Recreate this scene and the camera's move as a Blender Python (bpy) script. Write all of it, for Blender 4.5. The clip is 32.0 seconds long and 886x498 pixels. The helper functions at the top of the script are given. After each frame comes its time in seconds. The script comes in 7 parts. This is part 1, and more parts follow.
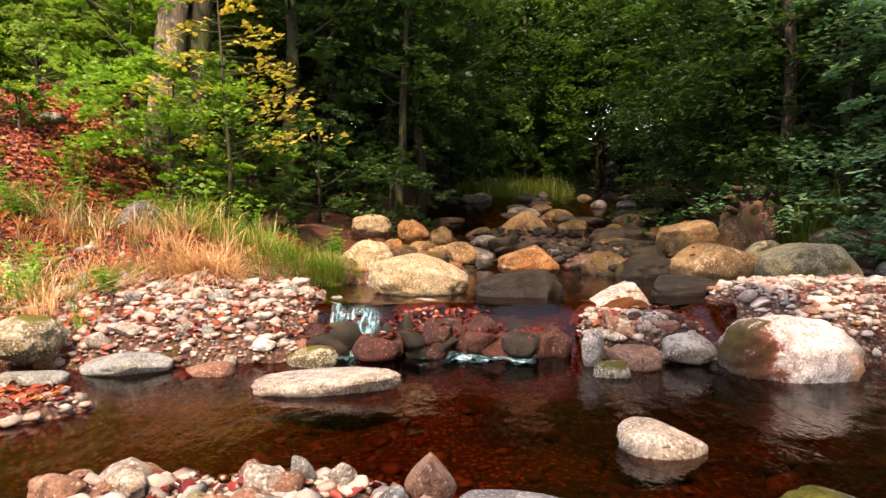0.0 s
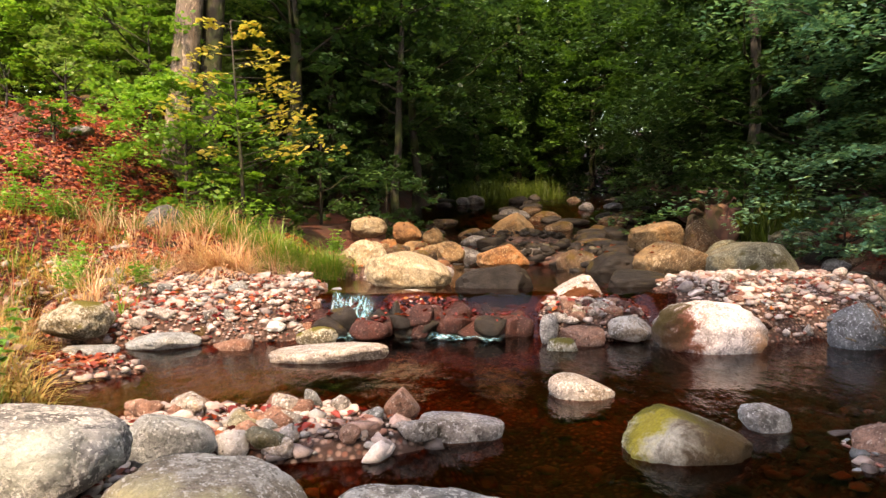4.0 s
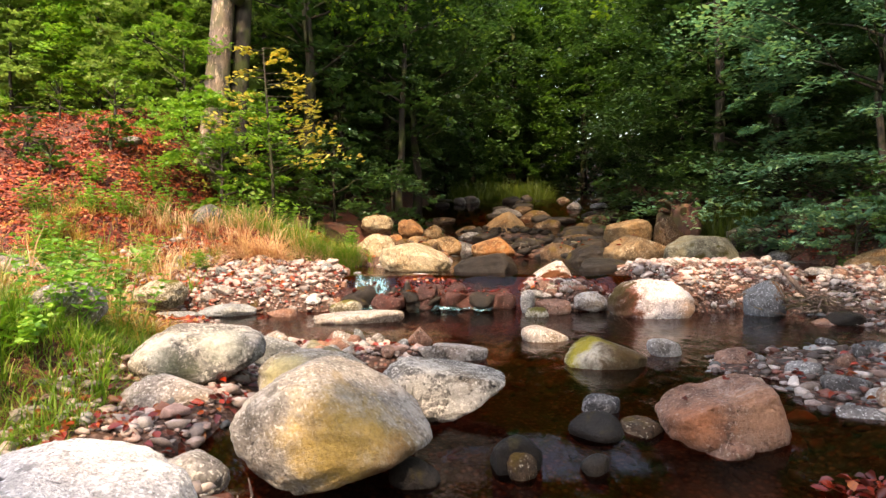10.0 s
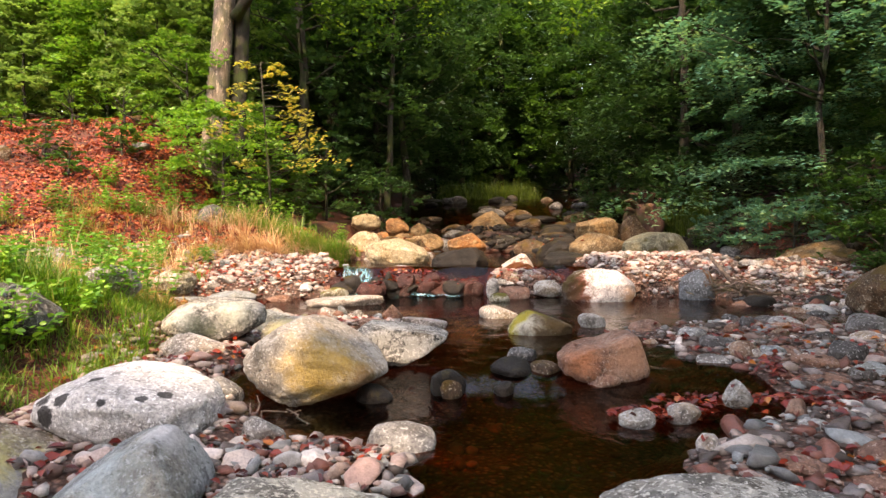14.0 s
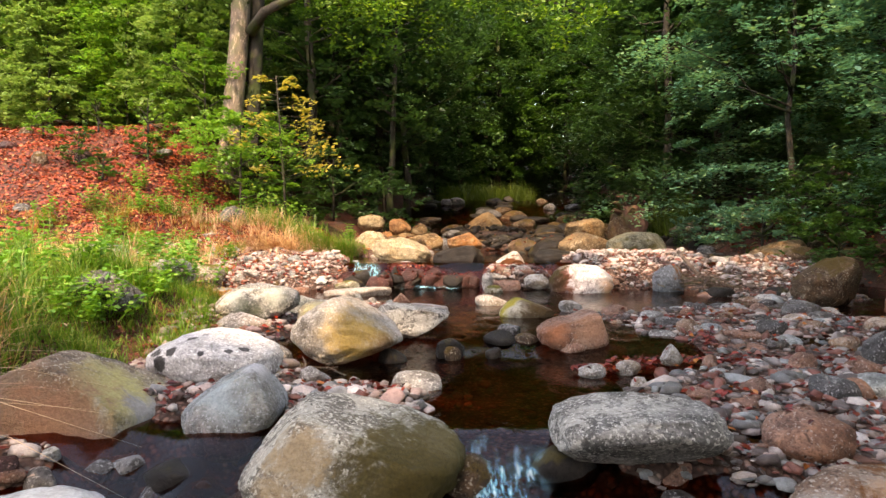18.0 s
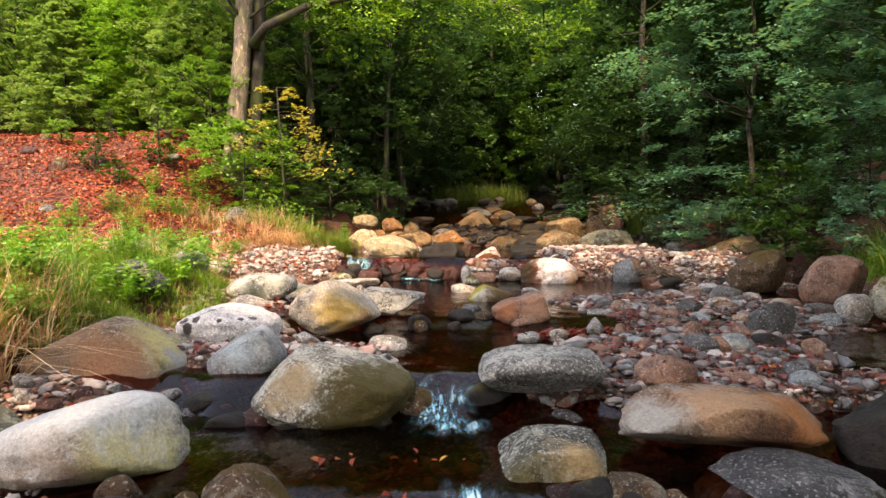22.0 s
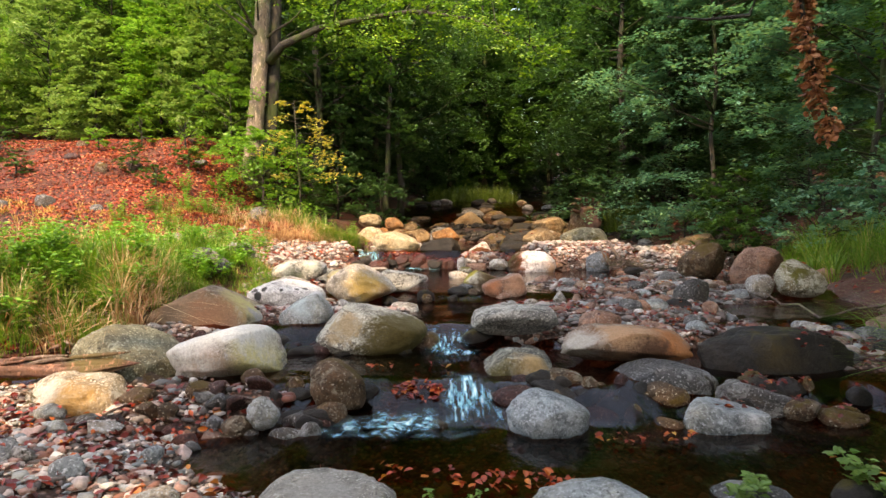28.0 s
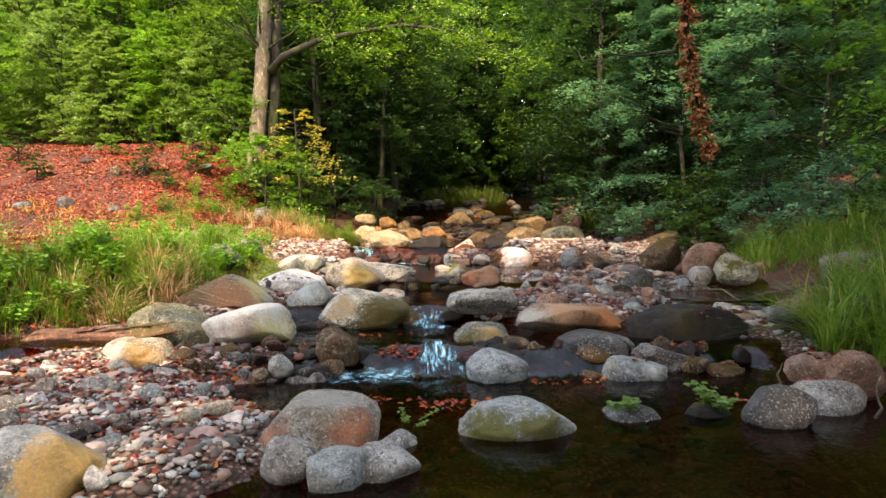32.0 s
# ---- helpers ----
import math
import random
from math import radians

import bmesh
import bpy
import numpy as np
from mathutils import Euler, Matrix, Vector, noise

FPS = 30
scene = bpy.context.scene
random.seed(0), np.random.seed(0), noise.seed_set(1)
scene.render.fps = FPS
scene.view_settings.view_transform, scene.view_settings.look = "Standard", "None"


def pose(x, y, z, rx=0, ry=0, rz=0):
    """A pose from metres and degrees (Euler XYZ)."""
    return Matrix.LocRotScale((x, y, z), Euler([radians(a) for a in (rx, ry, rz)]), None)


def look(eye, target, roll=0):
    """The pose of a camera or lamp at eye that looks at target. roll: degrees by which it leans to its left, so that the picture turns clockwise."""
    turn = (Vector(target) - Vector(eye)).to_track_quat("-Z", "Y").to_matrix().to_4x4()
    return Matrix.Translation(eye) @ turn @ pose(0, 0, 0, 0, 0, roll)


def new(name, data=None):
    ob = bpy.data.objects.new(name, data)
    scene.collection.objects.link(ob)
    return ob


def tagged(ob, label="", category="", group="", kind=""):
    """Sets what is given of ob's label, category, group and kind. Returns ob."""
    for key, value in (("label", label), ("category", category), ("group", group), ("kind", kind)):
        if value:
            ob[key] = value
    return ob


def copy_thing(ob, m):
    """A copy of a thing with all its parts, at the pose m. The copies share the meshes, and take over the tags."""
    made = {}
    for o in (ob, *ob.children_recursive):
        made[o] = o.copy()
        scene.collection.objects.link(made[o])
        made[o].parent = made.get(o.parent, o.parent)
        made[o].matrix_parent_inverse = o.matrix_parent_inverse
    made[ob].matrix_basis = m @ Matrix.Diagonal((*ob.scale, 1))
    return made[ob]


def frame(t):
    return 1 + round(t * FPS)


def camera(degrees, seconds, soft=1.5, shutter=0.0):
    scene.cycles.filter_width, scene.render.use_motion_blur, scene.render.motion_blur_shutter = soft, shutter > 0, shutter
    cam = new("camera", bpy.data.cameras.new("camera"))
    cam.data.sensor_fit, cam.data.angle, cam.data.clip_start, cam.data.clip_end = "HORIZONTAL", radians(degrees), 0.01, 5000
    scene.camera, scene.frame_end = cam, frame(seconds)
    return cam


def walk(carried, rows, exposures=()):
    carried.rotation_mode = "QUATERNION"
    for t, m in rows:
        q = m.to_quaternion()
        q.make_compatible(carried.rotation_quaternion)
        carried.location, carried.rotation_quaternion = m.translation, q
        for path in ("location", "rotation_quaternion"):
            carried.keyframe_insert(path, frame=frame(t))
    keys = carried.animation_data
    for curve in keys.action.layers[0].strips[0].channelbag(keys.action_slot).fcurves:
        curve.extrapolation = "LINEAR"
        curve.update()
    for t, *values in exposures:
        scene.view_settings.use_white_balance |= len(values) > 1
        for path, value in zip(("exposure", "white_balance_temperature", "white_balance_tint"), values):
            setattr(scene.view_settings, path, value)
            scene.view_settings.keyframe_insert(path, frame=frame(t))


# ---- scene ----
cam = camera(71.3, 32.0)
METRES, EYE, TILT, LEAN, TURN = 8.0, 0.93, -2.0, 0.0, 0.0
ROWS = [
    (0.0, 0.0, 0.0, 0.0, 0.0, 0.0, -0.0),
    (0.5, 0.0008, -0.0133, -0.0004, 0.01, 0.0, 0.01),
    (1.0, 0.0032, -0.0265, -0.0007, 0.05, 0.03, 0.03),
    (1.5, 0.0061, -0.0395, -0.0012, 0.07, 0.06, 0.05),
    (2.0, 0.0098, -0.0531, -0.0019, 0.08, 0.06, 0.05),
    (2.5, 0.0135, -0.0666, -0.0027, 0.06, 0.08, 0.03),
    (3.0, 0.0172, -0.08, -0.0031, 0.06, 0.1, 0.07),
    (3.5, 0.019, -0.0938, -0.0032, 0.05, 0.1, 0.07),
    (5.5, 0.0178, -0.1515, -0.006, -0.05, 0.13, 0.02),
    (6.0, 0.0153, -0.1671, -0.0061, -0.09, 0.11, 0.0),
    (6.5, 0.0126, -0.1816, -0.0073, -0.08, 0.14, -0.01),
    (7.0, 0.0088, -0.1968, -0.0083, -0.13, 0.11, -0.02),
    (7.5, 0.0057, -0.2114, -0.0097, -0.18, 0.13, -0.05),
    (8.0, 0.0039, -0.2258, -0.011, -0.2, 0.11, -0.01),
    (8.5, 0.0041, -0.24, -0.0122, -0.2, 0.1, 0.0),
    (9.0, 0.0054, -0.2542, -0.014, -0.24, 0.09, 0.03),
    (9.5, 0.0084, -0.2685, -0.0152, -0.25, 0.07, 0.03),
    (10.0, 0.0123, -0.2826, -0.0165, -0.28, 0.07, 0.05),
    (10.5, 0.0178, -0.2977, -0.0182, -0.31, 0.08, 0.09),
    (11.0, 0.0236, -0.3141, -0.0195, -0.36, 0.1, 0.1),
    (11.5, 0.0294, -0.3298, -0.0203, -0.43, 0.08, 0.11),
    (12.0, 0.0336, -0.3447, -0.0217, -0.49, 0.1, 0.18),
    (12.5, 0.0373, -0.3592, -0.023, -0.54, 0.1, 0.17),
    (13.0, 0.0393, -0.374, -0.0238, -0.6, 0.06, 0.18),
    (13.5, 0.0407, -0.3883, -0.0251, -0.64, 0.07, 0.16),
    (14.0, 0.0411, -0.4026, -0.0258, -0.69, 0.07, 0.16),
    (14.5, 0.0413, -0.417, -0.0265, -0.72, 0.08, 0.16),
    (16.5, 0.0358, -0.4743, -0.0276, -0.88, 0.05, 0.12),
    (17.0, 0.0347, -0.4894, -0.0285, -0.88, 0.07, 0.1),
    (17.5, 0.0345, -0.5048, -0.029, -0.9, 0.06, 0.09),
    (18.0, 0.0353, -0.5201, -0.0301, -0.88, 0.07, 0.09),
    (18.5, 0.0367, -0.5356, -0.0314, -0.88, 0.07, 0.08),
    (19.0, 0.0384, -0.5506, -0.0331, -0.87, 0.08, 0.09),
    (19.5, 0.0406, -0.5657, -0.0348, -0.84, 0.07, 0.1),
    (20.0, 0.0439, -0.5806, -0.0361, -0.81, 0.08, 0.12),
    (20.5, 0.0482, -0.5954, -0.0372, -0.81, 0.1, 0.16),
    (21.0, 0.0537, -0.6111, -0.0383, -0.8, 0.1, 0.16),
    (21.5, 0.0603, -0.627, -0.0386, -0.78, 0.09, 0.17),
    (22.0, 0.0657, -0.6431, -0.0388, -0.84, 0.08, 0.18),
    (22.5, 0.0681, -0.6592, -0.0388, -0.91, 0.07, 0.17),
    (23.0, 0.0682, -0.675, -0.04, -0.97, 0.09, 0.16),
    (23.5, 0.0675, -0.691, -0.0409, -1.03, 0.08, 0.17),
    (24.0, 0.0673, -0.7077, -0.0419, -1.07, 0.07, 0.16),
    (24.5, 0.0677, -0.7245, -0.0441, -1.1, 0.07, 0.15),
    (25.0, 0.0672, -0.7413, -0.0455, -1.14, 0.08, 0.13),
    (25.5, 0.0648, -0.758, -0.047, -1.2, 0.09, 0.12),
    (27.5, 0.0526, -0.826, -0.0522, -1.39, 0.13, 0.09),
    (28.0, 0.0525, -0.843, -0.0532, -1.41, 0.13, 0.1),
    (28.5, 0.0536, -0.8602, -0.0546, -1.43, 0.12, 0.11),
    (29.0, 0.0558, -0.8762, -0.0562, -1.45, 0.11, 0.12),
    (29.5, 0.059, -0.8936, -0.0574, -1.48, 0.11, 0.14),
    (30.0, 0.0624, -0.9113, -0.0583, -1.5, 0.09, 0.15),
    (30.5, 0.0657, -0.9292, -0.0589, -1.55, 0.08, 0.16),
    (31.0, 0.068, -0.9468, -0.0594, -1.61, 0.08, 0.17),
    (31.5, 0.07, -0.9643, -0.0597, -1.66, 0.07, 0.19),
    (32.0, 0.0697, -0.9814, -0.0602, -1.74, 0.07, 0.19),
]
walk(cam, [(t, pose(0, 0, EYE, TILT, LEAN, TURN) @ pose(METRES * x, METRES * y, METRES * z, 90 + pitch, roll, yaw)) for t, x, y, z, yaw, pitch, roll in ROWS],
     exposures=((0.0, 0.52, 10300, 26), (8.0, 0.60, 10100, 22), (16.0, 0.62, 10000, 21), (24.0, 0.60, 10400, 19), (32.0, 0.68, 10300, 16)))

# ---- light ----
SUN_ELEV, SUN_AZ = 55.0, 190.0          # azimuth: degrees clockwise from +y
world = bpy.data.worlds.new("world")
scene.world = world
world.use_nodes = True
wn = world.node_tree.nodes
sky = wn.new("ShaderNodeTexSky")
sky.sky_type, sky.sun_disc = "NISHITA", False
sky.sun_elevation, sky.sun_rotation = radians(SUN_ELEV), radians(SUN_AZ)
wn["Background"].inputs["Strength"].default_value = 0.66
world.node_tree.links.new(sky.outputs[0], wn["Background"].inputs[0])
sun_dir = Vector((math.sin(radians(SUN_AZ)) * math.cos(radians(SUN_ELEV)), math.cos(radians(SUN_AZ)) * math.cos(radians(SUN_ELEV)), math.sin(radians(SUN_ELEV))))
sun = new("sun", bpy.data.lights.new("sun", "SUN"))
sun.data.energy, sun.data.angle, sun.data.color = 5.0, radians(0.8), (1.0, 0.92, 0.78)
sun.matrix_world = look(sun_dir * 60, (0, 0, 0))


# ---- materials ----
def material(name):
    m = bpy.data.materials.new(name)
    m.use_nodes = True
    nt = m.node_tree
    return m, nt, nt.nodes["Principled BSDF"]


def node(nt, kind, **values):
    n = nt.nodes.new(kind)
    for k, v in values.items():
        n.inputs[k].default_value = v
    return n


def noise_at(nt, scale, detail=4.0, rough=0.55, vec=None, distort=0.0):
    n = node(nt, "ShaderNodeTexNoise", Scale=scale, Detail=detail, Roughness=rough, Distortion=distort)
    nt.links.new(vec, n.inputs["Vector"])
    return n.outputs["Fac"]


def ramp(nt, fac, stops, constant=False):
    n = nt.nodes.new("ShaderNodeValToRGB")
    if constant:
        n.color_ramp.interpolation = "CONSTANT"
    while len(n.color_ramp.elements) < len(stops):
        n.color_ramp.elements.new(0.5)
    for e, (p, c) in zip(n.color_ramp.elements, stops):
        e.position, e.color = p, (*c, 1)
    nt.links.new(fac, n.inputs["Fac"])
    return n.outputs["Color"]


def mask(nt, fac, lo, hi):
    n = node(nt, "ShaderNodeMapRange")
    n.inputs["From Min"].default_value, n.inputs["From Max"].default_value = lo, hi
    nt.links.new(fac, n.inputs["Value"])
    return n.outputs["Result"]


def mix(nt, fac, a, b, kind="MIX"):
    n = nt.nodes.new("ShaderNodeMix")
    n.data_type, n.blend_type = "RGBA", kind
    for sock, v in ((n.inputs[0], fac), (n.inputs[6], a), (n.inputs[7], b)):
        if isinstance(v, (int, float)):
            sock.default_value = v
        elif isinstance(v, tuple):
            sock.default_value = (*v, 1)
        else:
            nt.links.new(v, sock)
    return n.outputs[2]


def times(nt, a, b):
    n = nt.nodes.new("ShaderNodeMath")
    n.operation = "MULTIPLY"
    for sock, v in ((n.inputs[0], a), (n.inputs[1], b)):
        if isinstance(v, (int, float)):
            sock.default_value = v
        else:
            nt.links.new(v, sock)
    return n.outputs[0]


def bump(nt, bsdf, height, strength=0.4, dist=0.02):
    n = node(nt, "ShaderNodeBump", Strength=strength, Distance=dist)
    nt.links.new(height, n.inputs["Height"])
    nt.links.new(n.outputs[0], bsdf.inputs["Normal"])


ROCKS = {}


def rock_material(base, second=None, lichen=0.35, lichen_col=(0.62, 0.60, 0.54), moss=0.0, moss_col=(0.09, 0.085, 0.015), rough=0.75, side=(0, 0, 1), weight=0.12, warm=0.55):
    """Weathered stone: two mottled tones, grain, dark pits, pale lichen patches and moss on its upper side."""
    key = (base, second, lichen, lichen_col, moss, moss_col, rough, side, weight, warm)
    if key in ROCKS:
        return ROCKS[key]
    m, nt, b = material("stone")
    second = second or tuple(c * 0.62 for c in base)
    geo = nt.nodes.new("ShaderNodeNewGeometry")
    pos = geo.outputs["Position"]
    big = noise_at(nt, 2.3, 4, 0.55, pos, 0.5)
    mid = noise_at(nt, 11.0, 6, 0.65, pos, 0.3)
    fine = noise_at(nt, 70.0, 4, 0.7, pos)
    col = mix(nt, mask(nt, big, 0.5 - 0.16, 0.5 + 0.16), second, base)
    col = mix(nt, mask(nt, mid, 0.36, 0.60), mix(nt, 0.7, col, tuple(c * 0.36 for c in second)), col)
    grain = ramp(nt, fine, [(0.32, (0.42, 0.41, 0.40)), (0.5, (1, 1, 1)), (0.66, (1.38, 1.35, 1.30))])
    col = mix(nt, 0.9, col, grain, "MULTIPLY")
    drift = noise_at(nt, 1.9, 4, 0.6, pos, 0.8)
    col = mix(nt, warm, col, ramp(nt, drift, [(0.32, (0.84, 0.97, 1.06)), (0.45, (1, 1, 1)), (0.54, (1.04, 0.98, 0.90)), (0.66, (1.35, 1.0, 0.62))]), "MULTIPLY")
    blot = noise_at(nt, 3.6, 7, 0.68, pos, 1.2)
    col = mix(nt, times(nt, mask(nt, blot, 0.55, 0.63), 0.6), col, mix(nt, 1.0, col, (0.46, 0.43, 0.40), "MULTIPLY"))
    if lichen > 0:
        l1 = noise_at(nt, 7.5, 10, 0.78, pos, 0.5)
        l2 = noise_at(nt, 2.4, 3, 0.6, pos)
        lm = times(nt, mask(nt, l1, 0.55 - 0.10 * lichen, 0.59 - 0.10 * lichen), mask(nt, l2, 0.52 - 0.25 * lichen, 0.66 - 0.25 * lichen))
        col = mix(nt, times(nt, lm, 0.6), col, tuple(min(1, c * 1.25) for c in lichen_col))
        spots = noise_at(nt, 64, 3, 0.65, pos)
        col = mix(nt, times(nt, mask(nt, spots, 0.61 - 0.08 * lichen, 0.65 - 0.08 * lichen), 0.85), col, tuple(min(1, c * 1.45) for c in lichen_col))
        ring = noise_at(nt, 15, 4, 0.65, pos, 0.6)
        col = mix(nt, times(nt, mask(nt, ring, 0.62, 0.66), 0.7), col, tuple(c * 0.35 for c in second))
    if moss:
        sep = nt.nodes.new("ShaderNodeVectorMath")
        sep.operation = "DOT_PRODUCT"
        nt.links.new(geo.outputs["Normal"], sep.inputs[0])
        sep.inputs[1].default_value = Vector(side).normalized()
        mm = noise_at(nt, 4.5, 6, 0.7, pos, 0.5)
        add = nt.nodes.new("ShaderNodeMath")
        add.operation = "MULTIPLY_ADD"
        nt.links.new(sep.outputs["Value"], add.inputs[0])
        add.inputs[1].default_value = weight
        nt.links.new(mm, add.inputs[2])
        mo = mask(nt, add.outputs[0], 0.72 - 0.32 * moss, 0.80 - 0.32 * moss)
        col = mix(nt, mo, col, mix(nt, fine, tuple(c * 0.4 for c in moss_col), tuple(c * 1.9 for c in moss_col)))
    pit = noise_at(nt, 26.0, 3, 0.6, pos, 0.8)
    col = mix(nt, mask(nt, pit, 0.30, 0.36), tuple(c * 0.3 for c in second), col)
    nt.links.new(col, b.inputs["Base Color"])
    b.inputs["Roughness"].default_value = rough
    b.inputs["Specular IOR Level"].default_value = 0.28
    h = mix(nt, 0.5, mid, fine)
    bump(nt, b, h, 0.8, 0.04)
    ROCKS[key] = m
    return m


def stained(mat, *stains_and_light, edge=1.0, reach=2.05):
    """The same stone with blotches of moss, lichen or rust, or of painted light and shade, of a given centre, size and
    colour.
    """
    m = mat.copy()
    nt = m.node_tree
    b = nt.nodes["Principled BSDF"]
    col = b.inputs["Base Color"].links[0].from_socket
    pos = nt.nodes.new("ShaderNodeNewGeometry").outputs["Position"]
    n1 = noise_at(nt, 9.0, 8, 0.72, pos, 0.4)
    n2 = noise_at(nt, 60.0, 4, 0.7, pos)
    for x, y, z, r, tone in stains_and_light:
        d = nt.nodes.new("ShaderNodeVectorMath")
        d.operation = "DISTANCE"
        nt.links.new(pos, d.inputs[0])
        d.inputs[1].default_value = (x, y, z)
        a = nt.nodes.new("ShaderNodeMath")
        a.operation = "MULTIPLY_ADD"
        nt.links.new(n1, a.inputs[0])
        a.inputs[1].default_value = r * 2.6
        nt.links.new(d.outputs["Value"], a.inputs[2])
        col = mix(nt, times(nt, mask(nt, a.outputs[0], r * (reach + 0.5 * edge), r * (reach - 0.5 * edge)), 0.92), col, mix(nt, n2, tuple(c * 0.35 for c in tone), tuple(min(1, c * 1.7) for c in tone)))
    nt.links.new(col, b.inputs["Base Color"])
    return m


PALETTE = [(0.0, (0.24, 0.19, 0.17)), (0.12, (0.42, 0.29, 0.25)), (0.25, (0.16, 0.14, 0.135)), (0.35, (0.48, 0.40, 0.36)), (0.47, (0.32, 0.16, 0.12)),
           (0.57, (0.21, 0.24, 0.25)), (0.65, (0.40, 0.31, 0.27)), (0.75, (0.50, 0.43, 0.40)), (0.84, (0.28, 0.12, 0.09)), (0.91, (0.56, 0.52, 0.49)), (0.95, (0.12, 0.10, 0.095))]


SHORE_PALETTE = [(0.0, (0.48, 0.44, 0.42)), (0.10, (0.24, 0.27, 0.28)), (0.22, (0.52, 0.44, 0.41)), (0.34, (0.13, 0.10, 0.09)), (0.48, (0.38, 0.23, 0.19)),
                 (0.60, (0.70, 0.68, 0.65)), (0.68, (0.30, 0.34, 0.36)), (0.78, (0.26, 0.12, 0.09)), (0.88, (0.46, 0.38, 0.34)), (0.94, (0.09, 0.075, 0.07))]


PINK_PALETTE = [(0.0, (0.62, 0.52, 0.49)), (0.14, (0.48, 0.33, 0.30)), (0.24, (0.70, 0.62, 0.59)), (0.36, (0.34, 0.31, 0.31)), (0.45, (0.66, 0.50, 0.46)),
                (0.56, (0.74, 0.68, 0.66)), (0.66, (0.42, 0.20, 0.15)), (0.72, (0.58, 0.48, 0.45)), (0.82, (0.40, 0.42, 0.43)), (0.90, (0.76, 0.72, 0.69)), (0.96, (0.24, 0.15, 0.13))]
WET_PALETTE = [(0.0, (0.22, 0.20, 0.20)), (0.14, (0.10, 0.08, 0.075)), (0.28, (0.34, 0.27, 0.25)), (0.36, (0.15, 0.16, 0.165)), (0.47, (0.22, 0.09, 0.07)),
               (0.56, (0.42, 0.38, 0.36)), (0.63, (0.08, 0.065, 0.06)), (0.75, (0.24, 0.27, 0.28)), (0.83, (0.18, 0.07, 0.055)), (0.93, (0.54, 0.51, 0.49))]


def pebble_material(island, wet=1.0, rough=0.65, tones=PALETTE):
    m, nt, b = material("river_gravel" if island else "cobble")
    geo = nt.nodes.new("ShaderNodeNewGeometry")
    rnd = geo.outputs["Random Per Island"] if island else nt.nodes.new("ShaderNodeObjectInfo").outputs["Random"]
    col = ramp(nt, rnd, [(p, (k[0] * wet, k[1] * wet * 0.95, k[2] * wet * 0.92)) for p, k in tones], True)
    n1 = noise_at(nt, 24, 5, 0.65, geo.outputs["Position"])
    n2 = noise_at(nt, 130, 3, 0.6, geo.outputs["Position"])
    col = mix(nt, 0.8, col, ramp(nt, n1, [(0.3, (0.55, 0.55, 0.55)), (0.65, (1.2, 1.18, 1.15))]), "MULTIPLY")
    col = mix(nt, 0.5, col, ramp(nt, n2, [(0.3, (0.6, 0.6, 0.6)), (0.7, (1.25, 1.25, 1.25))]), "MULTIPLY")
    nt.links.new(col, b.inputs["Base Color"])
    b.inputs["Roughness"].default_value = rough
    b.inputs["Specular IOR Level"].default_value = 0.3
    bump(nt, b, n2, 0.3, 0.01)
    return m


def leaf_material(name, stops, glow=0.35, rough=0.45):
    """Thin leaves: colour differs leaf by leaf, part of the light comes through."""
    m, nt, b = material(name)
    geo = nt.nodes.new("ShaderNodeNewGeometry")
    col = ramp(nt, geo.outputs["Random Per Island"], stops)
    n1 = noise_at(nt, 0.9, 3, 0.5, geo.outputs["Position"])
    col = mix(nt, 0.75, col, ramp(nt, n1, [(0.3, (0.6, 0.62, 0.6)), (0.7, (1.3, 1.25, 1.2))]), "MULTIPLY")
    nt.links.new(col, b.inputs["Base Color"])
    b.inputs["Roughness"].default_value = rough
    t = nt.nodes.new("ShaderNodeBsdfTranslucent")
    nt.links.new(mix(nt, 0.6, col, (0.85, 1.0, 0.4), "MULTIPLY"), t.inputs["Color"])
    mx = nt.nodes.new("ShaderNodeMixShader")
    mx.inputs[0].default_value = glow
    nt.links.new(b.outputs[0], mx.inputs[1])
    nt.links.new(t.outputs[0], mx.inputs[2])
    nt.links.new(mx.outputs[0], nt.nodes["Material Output"].inputs[0])
    return m


def bark_material(name, a, c, scale=9.0):
    m, nt, b = material(name)
    geo = nt.nodes.new("ShaderNodeNewGeometry")
    mp = nt.nodes.new("ShaderNodeMapping")
    mp.inputs["Scale"].default_value = (1, 1, 0.28)
    nt.links.new(geo.outputs["Position"], mp.inputs["Vector"])
    n1 = noise_at(nt, scale, 7, 0.7, mp.outputs[0], 0.5)
    n2 = noise_at(nt, 2.0, 3, 0.5, geo.outputs["Position"])
    col = ramp(nt, n1, [(0.3, c), (0.62, a)])
    col = mix(nt, mask(nt, n2, 0.5, 0.62), col, tuple(0.5 * x + y for x, y in zip(a, (0.02, 0.04, 0.0))))
    n3 = noise_at(nt, scale * 1.6, 5, 0.7, mp.outputs[0], 0.9)
    col = mix(nt, times(nt, mask(nt, n3, 0.56, 0.62), 0.75), col, tuple(min(1, c * 2.1) for c in a))
    nt.links.new(col, b.inputs["Base Color"])
    b.inputs["Roughness"].default_value = 0.85
    bump(nt, b, mix(nt, 0.5, n1, n3), 1.0, 0.05)
    return m


